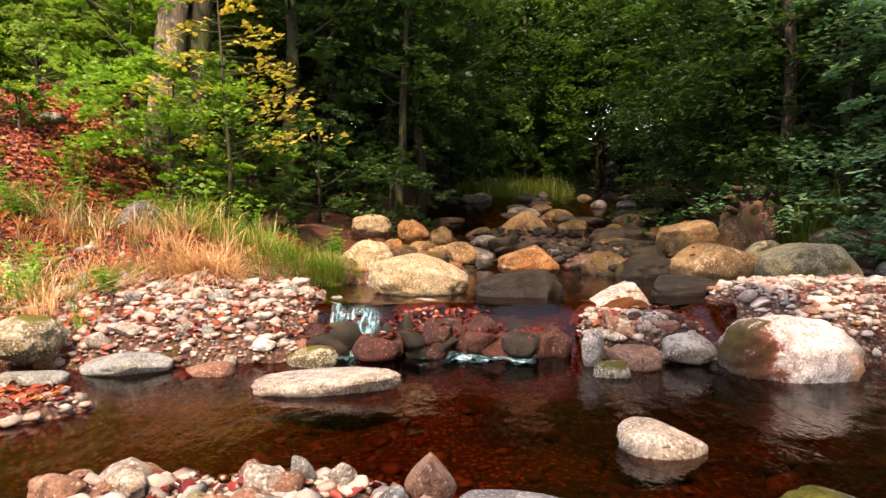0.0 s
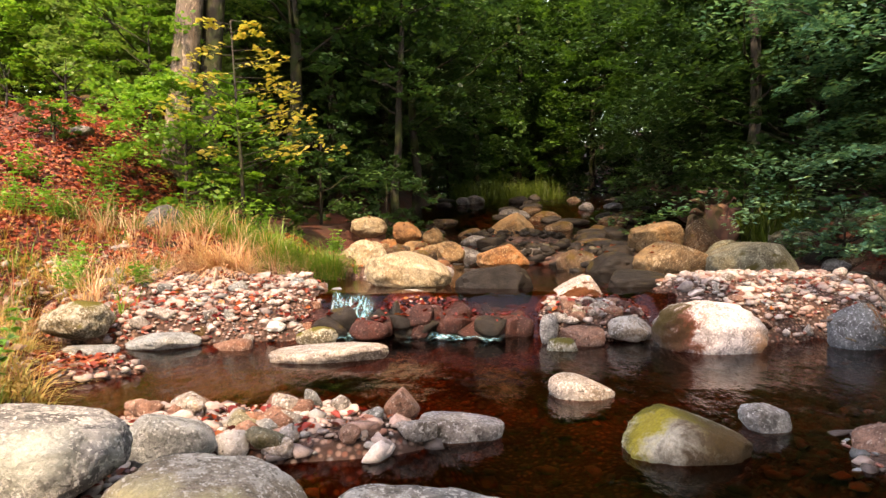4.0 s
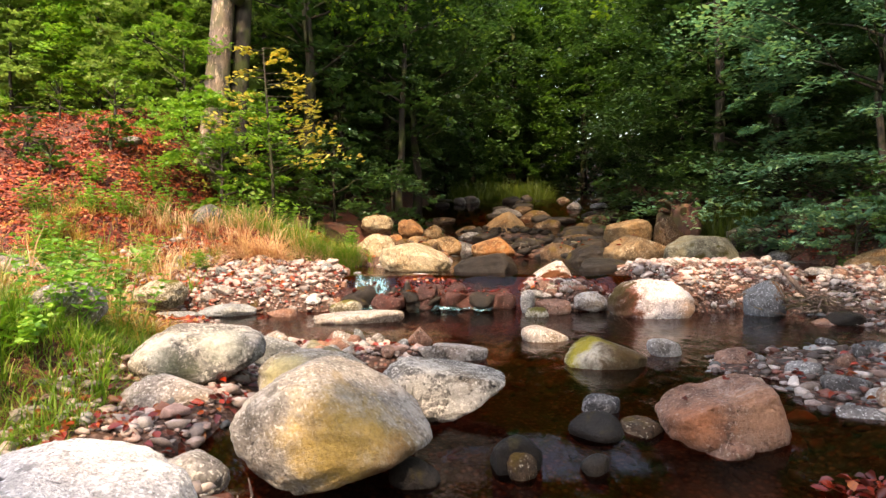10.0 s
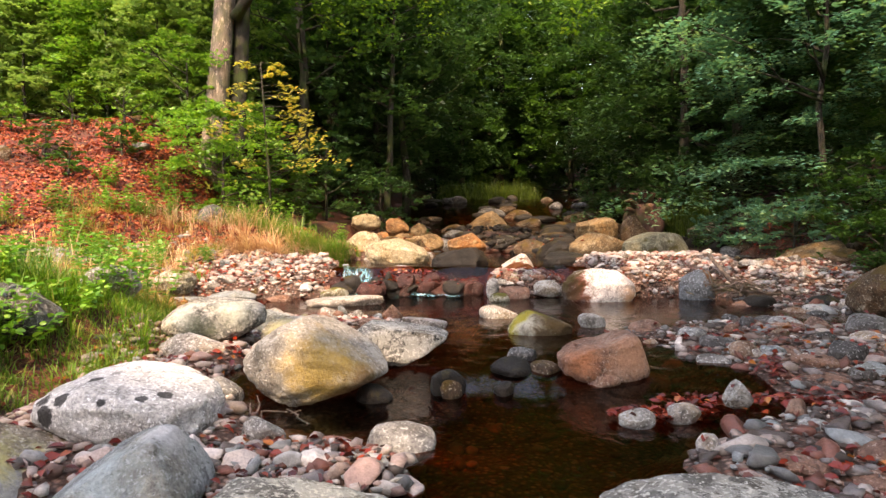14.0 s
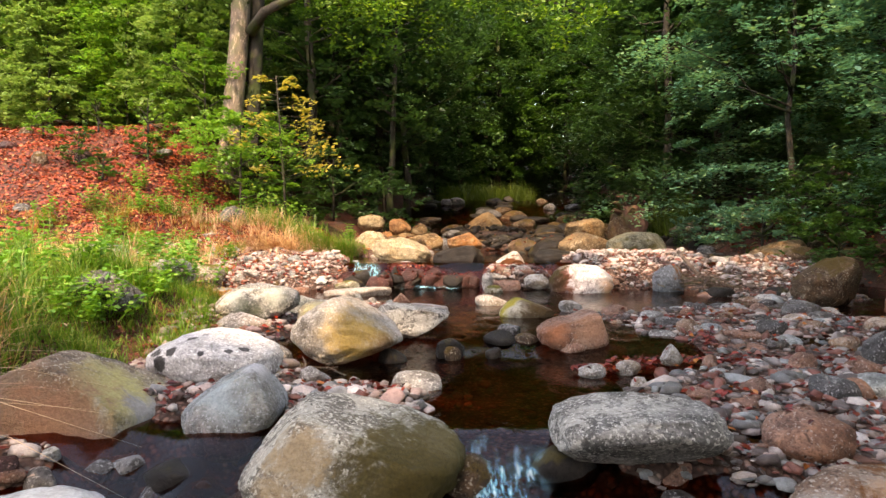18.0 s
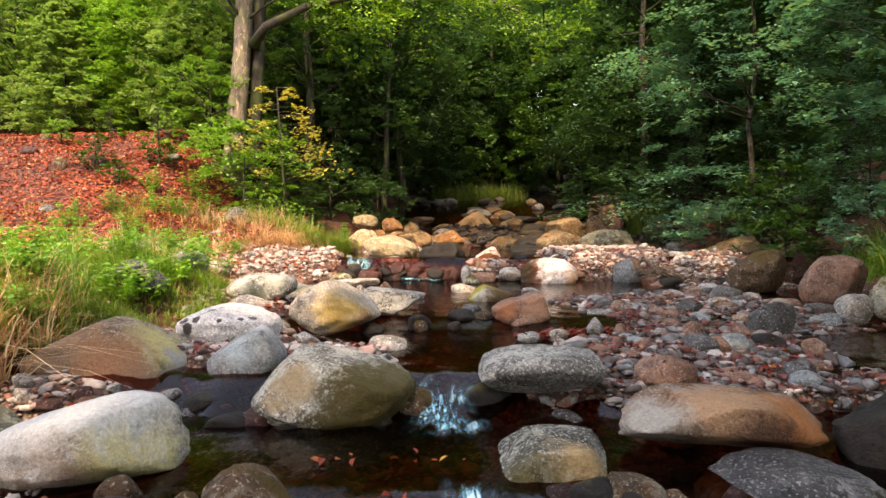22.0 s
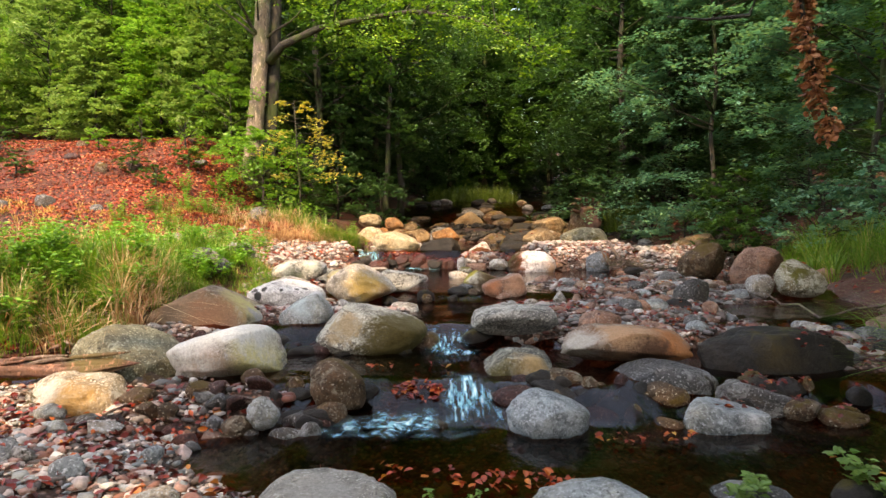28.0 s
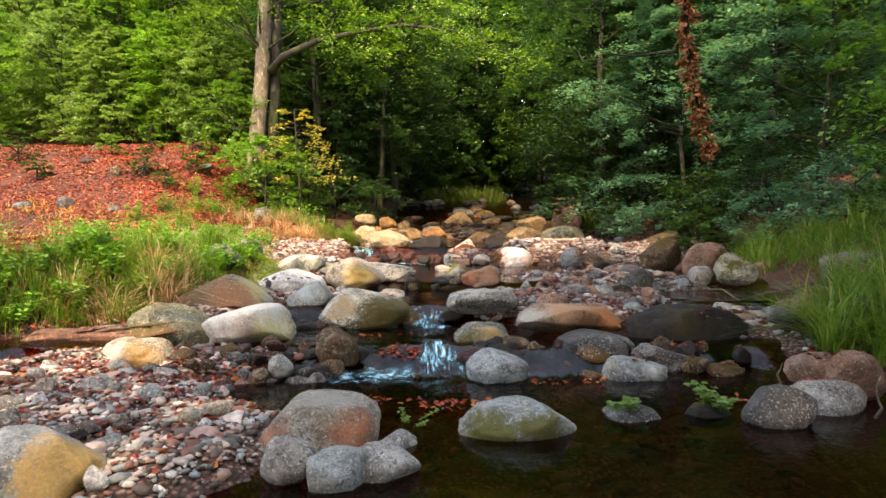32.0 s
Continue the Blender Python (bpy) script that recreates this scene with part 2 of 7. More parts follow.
def ground_material():
    m, nt, b = material("stream_bed_and_forest_floor")
    geo = nt.nodes.new("ShaderNodeNewGeometry")
    pos = geo.outputs["Position"]
    n1 = noise_at(nt, 1.3, 6, 0.6, pos, 0.3)
    n2 = noise_at(nt, 14, 6, 0.7, pos)
    n3 = noise_at(nt, 60, 4, 0.7, pos)
    soil = mix(nt, mask(nt, n2, 0.35, 0.68), (0.012, 0.009, 0.007), (0.05, 0.034, 0.025))
    litter = mix(nt, mask(nt, n3, 0.35, 0.65), (0.035, 0.012, 0.008), (0.15, 0.042, 0.022))
    col = mix(nt, mask(nt, n1, 0.30, 0.50), soil, litter)
    cells = node(nt, "ShaderNodeTexVoronoi", Scale=34.0)
    nt.links.new(pos, cells.inputs["Vector"])
    sep = nt.nodes.new("ShaderNodeSeparateColor")
    nt.links.new(cells.outputs["Color"], sep.inputs[0])
    grit = ramp(nt, sep.outputs[0], [(p, (k[0] * 0.62, k[1] * 0.48, k[2] * 0.42)) for p, k in PALETTE], True)
    grit = mix(nt, mask(nt, cells.outputs["Distance"], 0.25, 0.55), grit, (0.045, 0.022, 0.014))
    shore = nt.nodes.new("ShaderNodeAttribute")
    shore.attribute_name = "shore"
    col = mix(nt, times(nt, shore.outputs["Fac"], 0.9), col, grit)
    nt.links.new(col, b.inputs["Base Color"])
    b.inputs["Roughness"].default_value = 0.85
    bump(nt, b, mix(nt, 0.5, n2, cells.outputs["Distance"]), 0.7, 0.05)
    return m


def water_material():
    """Clear, peat-stained water: a tinted clear sheet with a glossy surface, white where it tumbles. The red-brown tint
    also stands in for the sunlit bank's reflection.
    """
    m, nt, b = material("peaty_stream_water")
    geo = nt.nodes.new("ShaderNodeNewGeometry")
    pos = geo.outputs["Position"]
    mp = nt.nodes.new("ShaderNodeMapping")
    mp.inputs["Scale"].default_value = (1, 0.5, 1)
    nt.links.new(pos, mp.inputs["Vector"])
    rip = noise_at(nt, 9.0, 4, 0.6, mp.outputs[0], 0.4)
    bp = node(nt, "ShaderNodeBump", Strength=0.28, Distance=0.03)
    nt.links.new(rip, bp.inputs["Height"])
    clear = nt.nodes.new("ShaderNodeBsdfTransparent")
    clear.inputs[0].default_value = (0.43, 0.17, 0.088, 1)
    gloss = node(nt, "ShaderNodeBsdfGlossy", Roughness=0.06)
    nt.links.new(bp.outputs[0], gloss.inputs["Normal"])
    fr = node(nt, "ShaderNodeFresnel", IOR=1.33)
    nt.links.new(bp.outputs[0], fr.inputs["Normal"])
    mx = nt.nodes.new("ShaderNodeMixShader")
    nt.links.new(fr.outputs[0], mx.inputs[0])
    nt.links.new(clear.outputs[0], mx.inputs[1])
    nt.links.new(gloss.outputs[0], mx.inputs[2])
    nt.links.new(mx.outputs[0], nt.nodes["Material Output"].inputs[0])
    return m


def foam_material(stretch):
    m, nt, b = material("white_water")
    geo = nt.nodes.new("ShaderNodeNewGeometry")
    mp = nt.nodes.new("ShaderNodeMapping")
    mp.inputs["Scale"].default_value = stretch
    nt.links.new(geo.outputs["Position"], mp.inputs["Vector"])
    n1 = noise_at(nt, 26, 4, 0.6, mp.outputs[0], 0.5)
    n2 = noise_at(nt, 6, 2, 0.5, geo.outputs["Position"])
    # blue-cyan stops put the sky's reflection into the foam colour
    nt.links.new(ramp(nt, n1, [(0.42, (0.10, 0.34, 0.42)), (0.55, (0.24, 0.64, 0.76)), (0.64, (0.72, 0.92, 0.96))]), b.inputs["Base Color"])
    b.inputs["Roughness"].default_value = 0.25
    bump(nt, b, n1, 0.7, 0.03)
    clear = nt.nodes.new("ShaderNodeBsdfTransparent")
    mx = nt.nodes.new("ShaderNodeMixShader")
    edge = nt.nodes.new("ShaderNodeAttribute")
    edge.attribute_name = "white"
    nt.links.new(times(nt, times(nt, mask(nt, n1, 0.38, 0.62), mask(nt, n2, 0.30, 0.52)), edge.outputs["Fac"]), mx.inputs[0])
    nt.links.new(clear.outputs[0], mx.inputs[1])
    nt.links.new(b.outputs[0], mx.inputs[2])
    nt.links.new(mx.outputs[0], nt.nodes["Material Output"].inputs[0])
    return m


M_GROUND, M_WATER, M_FOAM = ground_material(), water_material(), foam_material((1.5, 0.28, 0.28))
M_FROTH = foam_material((0.55, 1.3, 0.6))
M_GRAVEL, M_COBBLE = pebble_material(True, 0.64, 0.65, PINK_PALETTE), pebble_material(False, 0.86, 0.65, PINK_PALETTE)
M_GRAVEL_WET, M_COBBLE_WET = pebble_material(True, 1.0, 0.4, WET_PALETTE), pebble_material(False, 1.0, 0.4, WET_PALETTE)
M_GRAVEL_BED = pebble_material(True, 0.5, 0.5)
M_BARK_PALE = bark_material("pale_flaking_bark", (0.27, 0.20, 0.15), (0.035, 0.028, 0.022), 13.0)
M_BARK_DARK = bark_material("dark_bark", (0.034, 0.027, 0.019), (0.012, 0.010, 0.008))
M_WOOD = bark_material("weathered_driftwood", (0.19, 0.13, 0.10), (0.06, 0.04, 0.03), 16)
M_LEAF_BEECH = leaf_material("beech_leaves", [(0.0, (0.034, 0.105, 0.024)), (0.5, (0.06, 0.165, 0.034)), (1.0, (0.11, 0.225, 0.04))], 0.42)
M_LEAF_DARK = leaf_material("dark_leaves", [(0.0, (0.026, 0.082, 0.028)), (0.5, (0.044, 0.125, 0.04)), (1.0, (0.085, 0.175, 0.045))], 0.35)
# blue-green stops carry the sky's sheen on the leaves as colour
M_LEAF_BLUE = leaf_material("blue_green_leaves", [(0.0, (0.07, 0.22, 0.15)), (0.6, (0.145, 0.37, 0.255)), (1.0, (0.28, 0.44, 0.20))], 0.38, 0.4)
M_LEAF_LIGHT = leaf_material("light_green_leaves", [(0.0, (0.08, 0.225, 0.032)), (0.5, (0.15, 0.345, 0.052)), (1.0, (0.27, 0.44, 0.08))], 0.5)
M_LEAF_PALE = leaf_material("pale_green_leaves", [(0.0, (0.14, 0.27, 0.07)), (0.5, (0.21, 0.36, 0.10)), (1.0, (0.33, 0.45, 0.15))], 0.5)
# lighter copy of the beech green, sunlight put into its colour
M_LEAF_LIMB = leaf_material("sunlit_beech_leaves", [(0.0, (0.06, 0.17, 0.02)), (0.6, (0.12, 0.27, 0.03)), (1.0, (0.32, 0.46, 0.07))], 0.42)
M_LEAF_ORANGE = leaf_material("orange_fallen_leaves", [(0.0, (0.22, 0.018, 0.010)), (0.55, (0.48, 0.06, 0.016)), (0.85, (0.6, 0.14, 0.02)), (1.0, (0.66, 0.30, 0.05))], 0.25, 0.4)
M_LEAF_YELLOW = leaf_material("yellowing_leaves", [(0.0, (0.34, 0.36, 0.07)), (0.5, (0.54, 0.48, 0.12)), (1.0, (0.66, 0.48, 0.14))], 0.4)
M_LEAF_RUST = leaf_material("fallen_beech_leaves", [(0.0, (0.06, 0.010, 0.007)), (0.35, (0.22, 0.030, 0.014)), (0.75, (0.36, 0.062, 0.022)), (0.93, (0.42, 0.12, 0.045)), (1.0, (0.52, 0.30, 0.14))], 0.15, 0.6)
M_LEAF_DEAD = leaf_material("curled_dead_leaves", [(0.0, (0.16, 0.05, 0.025)), (0.5, (0.42, 0.15, 0.065)), (1.0, (0.60, 0.27, 0.12))], 0.3, 0.6)
M_LEAF_RED = leaf_material("wet_red_leaves", [(0.0, (0.06, 0.010, 0.007)), (0.5, (0.19, 0.018, 0.011)), (0.88, (0.30, 0.032, 0.013)), (1.0, (0.45, 0.15, 0.03))], 0.2, 0.3)
M_GRASS = leaf_material("green_grass", [(0.0, (0.06, 0.17, 0.02)), (0.5, (0.14, 0.30, 0.03)), (0.85, (0.24, 0.36, 0.06)), (1.0, (0.52, 0.42, 0.18))], 0.45)
# darker copy of the green grass, forest shade put into its colour
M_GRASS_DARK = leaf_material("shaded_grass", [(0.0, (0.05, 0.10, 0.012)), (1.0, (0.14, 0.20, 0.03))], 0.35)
M_STRAW_LOW = leaf_material("yellowed_grass", [(0.0, (0.40, 0.20, 0.06)), (0.4, (0.62, 0.38, 0.13)), (0.8, (0.60, 0.46, 0.16)), (1.0, (0.40, 0.46, 0.10))], 0.35)
M_STRAW = leaf_material("dry_grass", [(0.0, (0.42, 0.16, 0.09)), (0.35, (0.66, 0.37, 0.23)), (0.8, (0.82, 0.58, 0.38)), (1.0, (0.86, 0.72, 0.48))], 0.3)


# ---- building helpers ----
def smooth(a, b, x):
    t = np.clip((np.asarray(x, float) - a) / (b - a), 0, 1)
    return t * t * (3 - 2 * t)


def vnoise(x, y, seed=0):
    """Value noise on the plan, between -1 and 1."""
    x, y = np.asarray(x, float), np.asarray(y, float)
    xi, yi = np.floor(x).astype(np.int64), np.floor(y).astype(np.int64)
    fx, fy = x - xi, y - yi
    fx, fy = fx * fx * (3 - 2 * fx), fy * fy * (3 - 2 * fy)

    def corner(i, j):
        n = (i * 374761393 + j * 668265263 + seed * 974634777) & 0xFFFFFFFF
        n = ((n ^ (n >> 13)) * 1274126177) & 0xFFFFFFFF
        return ((n ^ (n >> 16)) & 0xFFFF) / 32767.5 - 1

    return (corner(xi, yi) * (1 - fx) + corner(xi + 1, yi) * fx) * (1 - fy) + (corner(xi, yi + 1) * (1 - fx) + corner(xi + 1, yi + 1) * fx) * fy


def fbm(x, y, octaves=3, seed=0):
    return sum(vnoise(x * 2 ** k, y * 2 ** k, seed + k) / 2 ** k for k in range(octaves))


def raw_mesh(name, verts, quads, mat, smooth_shade=True):
    """A mesh from arrays of corners and of equal-sided faces."""
    verts, quads = np.asarray(verts, np.float32), np.asarray(quads, np.int32)
    me = bpy.data.meshes.new(name)
    k = quads.shape[1]
    me.vertices.add(len(verts))
    me.vertices.foreach_set("co", verts.ravel())
    me.loops.add(quads.size)
    me.loops.foreach_set("vertex_index", quads.ravel())
    me.polygons.add(len(quads))
    me.polygons.foreach_set("loop_start", np.arange(0, quads.size, k, dtype=np.int32))
    if smooth_shade:
        me.polygons.foreach_set("use_smooth", np.ones(len(quads), bool))
    me.update(calc_edges=True)
    me.materials.append(mat)
    return me


def child(name, me, parent, label=""):
    ob = new(name, me)
    ob.parent = parent
    if label:
        ob["label"] = label
    return ob


def empty(name, m, label, category, group="", kind=""):
    ob = new(name)
    ob.empty_display_size = 0.2
    ob.matrix_basis = m
    return tagged(ob, label, category, group, kind)


def tube(points, radii, sides=8):
    """Corners and faces of a tapered tube along points."""
    pts = [Vector(p) for p in points]
    pts, radii = [pts[0], *pts, pts[-1]], [radii[0] * 0.03, *radii, radii[-1] * 0.03]
    vs, fs = [], []
    for i, p in enumerate(pts):
        d = (pts[min(max(i, 1) + 1, len(pts) - 1)] - pts[max(min(i, len(pts) - 2) - 1, 0)]).normalized()
        a = d.orthogonal().normalized() if abs(d.z) < 0.9 else Vector((1, 0, 0))
        a = (a - d * a.dot(d)).normalized()
        c = d.cross(a)
        for k in range(sides):
            w = 2 * math.pi * k / sides
            r = radii[i] * (1 + 0.10 * math.sin(3 * w + i) + 0.06 * math.sin(5 * w + 2.3 * i))
            vs.append(p + (a * math.cos(w) + c * math.sin(w)) * r)
    for i in range(len(pts) - 1):
        for k in range(sides):
            j = (k + 1) % sides
            fs.append((i * sides + k, i * sides + j, (i + 1) * sides + j, (i + 1) * sides + k))
    return [tuple(v) for v in vs], fs


def join(pieces):
    vs, fs, n = [], [], 0
    for v, f in pieces:
        vs += list(v)
        fs += [tuple(i + n for i in q) for q in f]
        n += len(v)
    return vs, fs


def wander(start, end, steps, amount, rng):
    a, b = Vector(start), Vector(end)
    n = (b - a).length * amount
    return [a.lerp(b, i / steps) + (Vector((rng.uniform(-1, 1), rng.uniform(-1, 1), rng.uniform(-1, 1))) * n if 0 < i < steps else Vector((0, 0, 0))) for i in range(steps + 1)]


def leaf_fans(rng, origin, way, length, per, size, flat=0.35, droop=0.15, spread=0.55, full=False):
    """Leaves set along many flat fans of twigs: arrays of origins, directions and lengths give the corners and faces."""
    origin, way, length = np.asarray(origin, float), np.asarray(way, float), np.asarray(length, float)
    n = len(origin)
    way = way / np.linalg.norm(way, axis=1, keepdims=True)
    up = np.array([0, 0, 1.0])
    lat = np.cross(way, up)
    lat /= np.maximum(np.linalg.norm(lat, axis=1, keepdims=True), 1e-6)
    nor = np.cross(lat, way)
    u = np.sqrt(rng.random((n, per)))
    s = rng.uniform(-1, 1, (n, per)) * spread * (1.15 - u) * u * 2.0
    L = length[:, None]
    p = origin[:, None] + way[:, None] * (u * L)[..., None] + lat[:, None] * (s * L)[..., None]
    p += nor[:, None] * (rng.normal(0, 0.06, (n, per)) * L)[..., None]
    p[..., 2] -= droop * L * u * u
    ax = way[:, None] * 0.7 + lat[:, None] * np.sign(s)[..., None] * 0.75 + rng.normal(0, 0.25, (n, per, 3))
    ax /= np.linalg.norm(ax, axis=-1, keepdims=True)
    nn = nor[:, None] + rng.normal(0, flat, (n, per, 3))
    sd = np.cross(ax, nn)
    sd /= np.maximum(np.linalg.norm(sd, axis=-1, keepdims=True), 1e-6)
    z = size * rng.uniform(0.65, 1.25, (n, per))[..., None]
    fold = np.cross(sd, ax) * z * 0.10
    if full:
        return folded(p, ax, sd, fold, z)
    vs = np.stack([p - ax * z * 0.5, p + sd * z * 0.31 + fold, p + ax * z * 0.5, p - sd * z * 0.31 + fold], 2).reshape(-1, 3)
    return vs, np.arange(len(vs)).reshape(-1, 4)


def folded(p, ax, sd, fold, z):
    """Pointed oval leaves, folded along the midrib: two faces each."""
    k = p.ndim - 1
    vs = np.stack([p - ax * z * 0.5, p - ax * z * 0.14 + sd * z * 0.29 + fold, p + ax * z * 0.22 + sd * z * 0.25 + fold, p + ax * z * 0.52,
                   p + ax * z * 0.22 - sd * z * 0.25 + fold, p - ax * z * 0.14 - sd * z * 0.29 + fold], k).reshape(-1, 3)
    i = np.arange(len(vs) // 6)[:, None] * 6
    return vs, np.concatenate([i + [0, 1, 2, 3], i + [0, 3, 4, 5]])


# ---- the lie of the land ----
WATER_Y = [-40, -3.15, -2.75, -1.70, -1.35, 0.10, 0.45, 4.48, 4.80, 8.0, 13.5, 18.0, 22.0, 40.0, 60.0]
WATER_Z = [-0.44, -0.40, -0.24, -0.24, -0.08, -0.07, 0.0, 0.0, 0.33, 0.36, 0.80, 1.70, 2.1, 3.4, 4.8]
LEFT_Y = [-40, -5, -2.9, -1.6, -0.7, 0.4, 1.4, 2.4, 3.3, 4.3, 5.2, 5.75, 6.2, 7.0, 10, 20, 40]
LEFT_X = [-9, -5.2, -3.7, -2.5, -1.75, -1.50, -1.62, -2.0, -2.6, -3.4, -3.6, -2.5, -1.2, -1.1, -0.9, -0.4, 0.0]
RIGHT_Y = [-40, -5, -3, -1, 1, 3, 5, 7, 9, 18, 40]
RIGHT_X = [2.6, 3.2, 3.9, 4.9, 5.6, 6.2, 6.2, 5.6, 5.0, 7.0, 11.0]


def water_level(y):
    return np.interp(y, WATER_Y, WATER_Z)


def shore_level(y):
    return np.interp(y, [-40, -3.4, -2.5, -1.9, -1.1, -0.1, 0.6, 3.9, 5.2, 8.0, 13.5, 18.0, 22.0, 40.0, 60.0], [-0.44, -0.40, -0.24, -0.24, -0.08, -0.07, 0.0, 0.0, 0.33, 0.36, 0.80, 1.70, 2.1, 3.4, 4.8])


def bar(x, y, cx, cy, rx, ry, h, turn=0.0):
    """A low gravel bar: its height over the water, falling off under it past its edge."""
    c, s = math.cos(radians(turn)), math.sin(radians(turn))
    u, v = ((x - cx) * c + (y - cy) * s) / rx, (-(x - cx) * s + (y - cy) * c) / ry
    r = np.sqrt(u * u + v * v) + 0.12 * fbm(x * 1.7, y * 1.7, 2, 5)
    return h - (h + 0.3) * smooth(0.55, 1.2, r)


def bars(x, y):
    b = bar(x, y, -2.3, 4.95, 1.8, 1.0, 0.14)
    for args in ((-2.5, 3.1, 0.9, 0.45, 0.05), (-0.70, 1.84, 1.05, 0.46, 0.07), (-1.45, 0.9, 1.0, 1.5, 0.07), (-1.1, -0.6, 0.85, 1.0, 0.07),
                 (-0.25, -1.0, 0.65, 0.5, 0.04), (3.3, 5.05, 1.6, 0.95, 0.14), (1.45, 4.6, 0.65, 0.4, 0.10), (3.1, 1.0, 1.75, 2.1, 0.012, 10),
                 (2.3, -1.0, 1.25, 0.9, 0.07), (-2.4, -4.3, 2.1, 1.5, 0.13), (3.9, -2.3, 0.8, 1.2, 0.05), (4.6, 3.6, 1.2, 1.4, 0.02), (2.0, 9.5, 1.6, 1.1, 0.05), (-1.0, -3.0, 0.55, 0.4, 0.03), (2.9, 7.6, 1.4, 0.5, 0.03), (-0.55, 8.0, 1.1, 2.0, 0.14), (2.6, 9.0, 2.2, 0.9, 0.06), (1.6, 12.0, 1.5, 1.2, 0.05),
                 (-2.0, -1.55, 1.0, 0.34, 0.05), (2.3, -1.5, 1.65, 0.42, 0.06), (-1.5, -2.95, 1.5, 0.42, 0.06), (-0.95, -4.75, 1.15, 1.1, 0.08), (5.2, 4.7, 1.3, 0.7, 0.10)):
        b = np.maximum(b, bar(x, y, *args))
    return b


def ground(x, y):
    x, y = np.asarray(x, float), np.asarray(y, float)
    w = water_level(y)
    edge = 0.22 * fbm(x * 1.1, y * 1.1, 2, 11)
    h = np.maximum(w - 0.2 + 0.06 * vnoise(x * 2, y * 2, 3), shore_level(y) + bars(x, y))
    sl = np.interp(y, LEFT_Y, LEFT_X) - x + edge
    lift = smooth(-0.15, 1.0, sl) * (0.42 + 0.1 * smooth(0, 4, sl)) + 0.05 * np.clip(sl - 1, 0, 30) * smooth(9, 14, y)
    rise = np.clip((y + 0.25 * fbm(x, y, 2, 8) - 4.3) / 5.0, 0, 1)
    dam = 1.95 * (0.65 * rise + 0.35 * smooth(0, 1, rise)) * smooth(-2.8, -5.4, x)
    left = w - 0.2 + smooth(-0.35, 0.1, sl) * 0.25 + lift + dam * smooth(0, 1, sl)
    sr = x - np.interp(y, RIGHT_Y, RIGHT_X) + edge
    right = w - 0.2 + smooth(-0.35, 0.1, sr) * 0.25 + smooth(-0.1, 1.5, sr) * 0.55 + 0.10 * np.clip(sr - 1, 0, 25)
    h = np.maximum(h, np.maximum(np.where(sl > -0.35, left, -9), np.where(sr > -0.35, right, -9)))
    far = np.hypot(x, y - 5)
    h = h + 0.16 * np.clip(far - 45, 0, 60)
    return h + 0.02 * fbm(x * 4, y * 4, 2, 21) + 0.12 * fbm(x * 0.4, y * 0.4, 2, 31) * smooth(0.6, 3, np.maximum(sl, sr))


def ladder(lo, hi, step, out_lo, out_hi, grow=1.16):
    mid = list(np.arange(lo, hi + step / 2, step))
    a, s, down = lo, step, []
    while a > out_lo:
        s *= grow
        a -= s
        down.append(a)
    a, s, upw = hi, step, []
    while a < out_hi:
        s *= grow
        a += s
        upw.append(a)
    return np.array(down[::-1] + mid + upw)


def sheet(xs, ys, height):
    X, Y = np.meshgrid(xs, ys)
    Z = height(X, Y)
    n, k = len(xs), len(ys)
    i = np.arange((k - 1) * n).reshape(k - 1, n)[:, :-1].ravel()
    return np.stack([X, Y, Z], -1).reshape(-1, 3), np.stack([i, i + 1, i + n + 1, i + n], -1)


land = raw_mesh("ground", *sheet(ladder(-6, 7, 0.08, -400, 400), ladder(-7, 10, 0.08, -400, 400), ground), M_GROUND)
co = np.empty(len(land.vertices) * 3, np.float32)
land.vertices.foreach_get("co", co)
co = co.reshape(-1, 3)
inside = np.minimum(co[:, 0] - np.interp(co[:, 1], LEFT_Y, LEFT_X), np.interp(co[:, 1], RIGHT_Y, RIGHT_X) - co[:, 0])
land.attributes.new("shore", "FLOAT", "POINT").data.foreach_set("value", smooth(-0.25, 0.25, inside + 0.2 * fbm(co[:, 0] * 3, co[:, 1] * 3, 2, 61)).astype(np.float32))
tagged(new("ground", land), "forest stream bed, earth banks and forest floor with leaf litter", "ground", kind="structure")


def water_height(x, y):
    rough = smooth(0.75, 0.1, np.abs(y + 3.0)) + smooth(0.7, 0.1, np.abs(y + 1.55)) + smooth(0.5, 0.1, np.abs(y - 0.25)) * 0.6 + smooth(0.6, 0.1, np.abs(y - 4.5))
    return water_level(y + 0.12 * fbm(x * 2.1, x * 0 + 4, 2, 40)) + 0.02 * rough * fbm(x * 7, y * 4, 3, 41) + 0.003 * fbm(x * 3, y * 3, 2, 43)


tagged(new("water", raw_mesh("water", *sheet(ladder(-7, 7, 0.06, -14, 16), ladder(-8, 9, 0.06, -40, 58), water_height), M_WATER)),
       "shallow peat-brown stream with small cascades between pools", "stream", kind="structure")


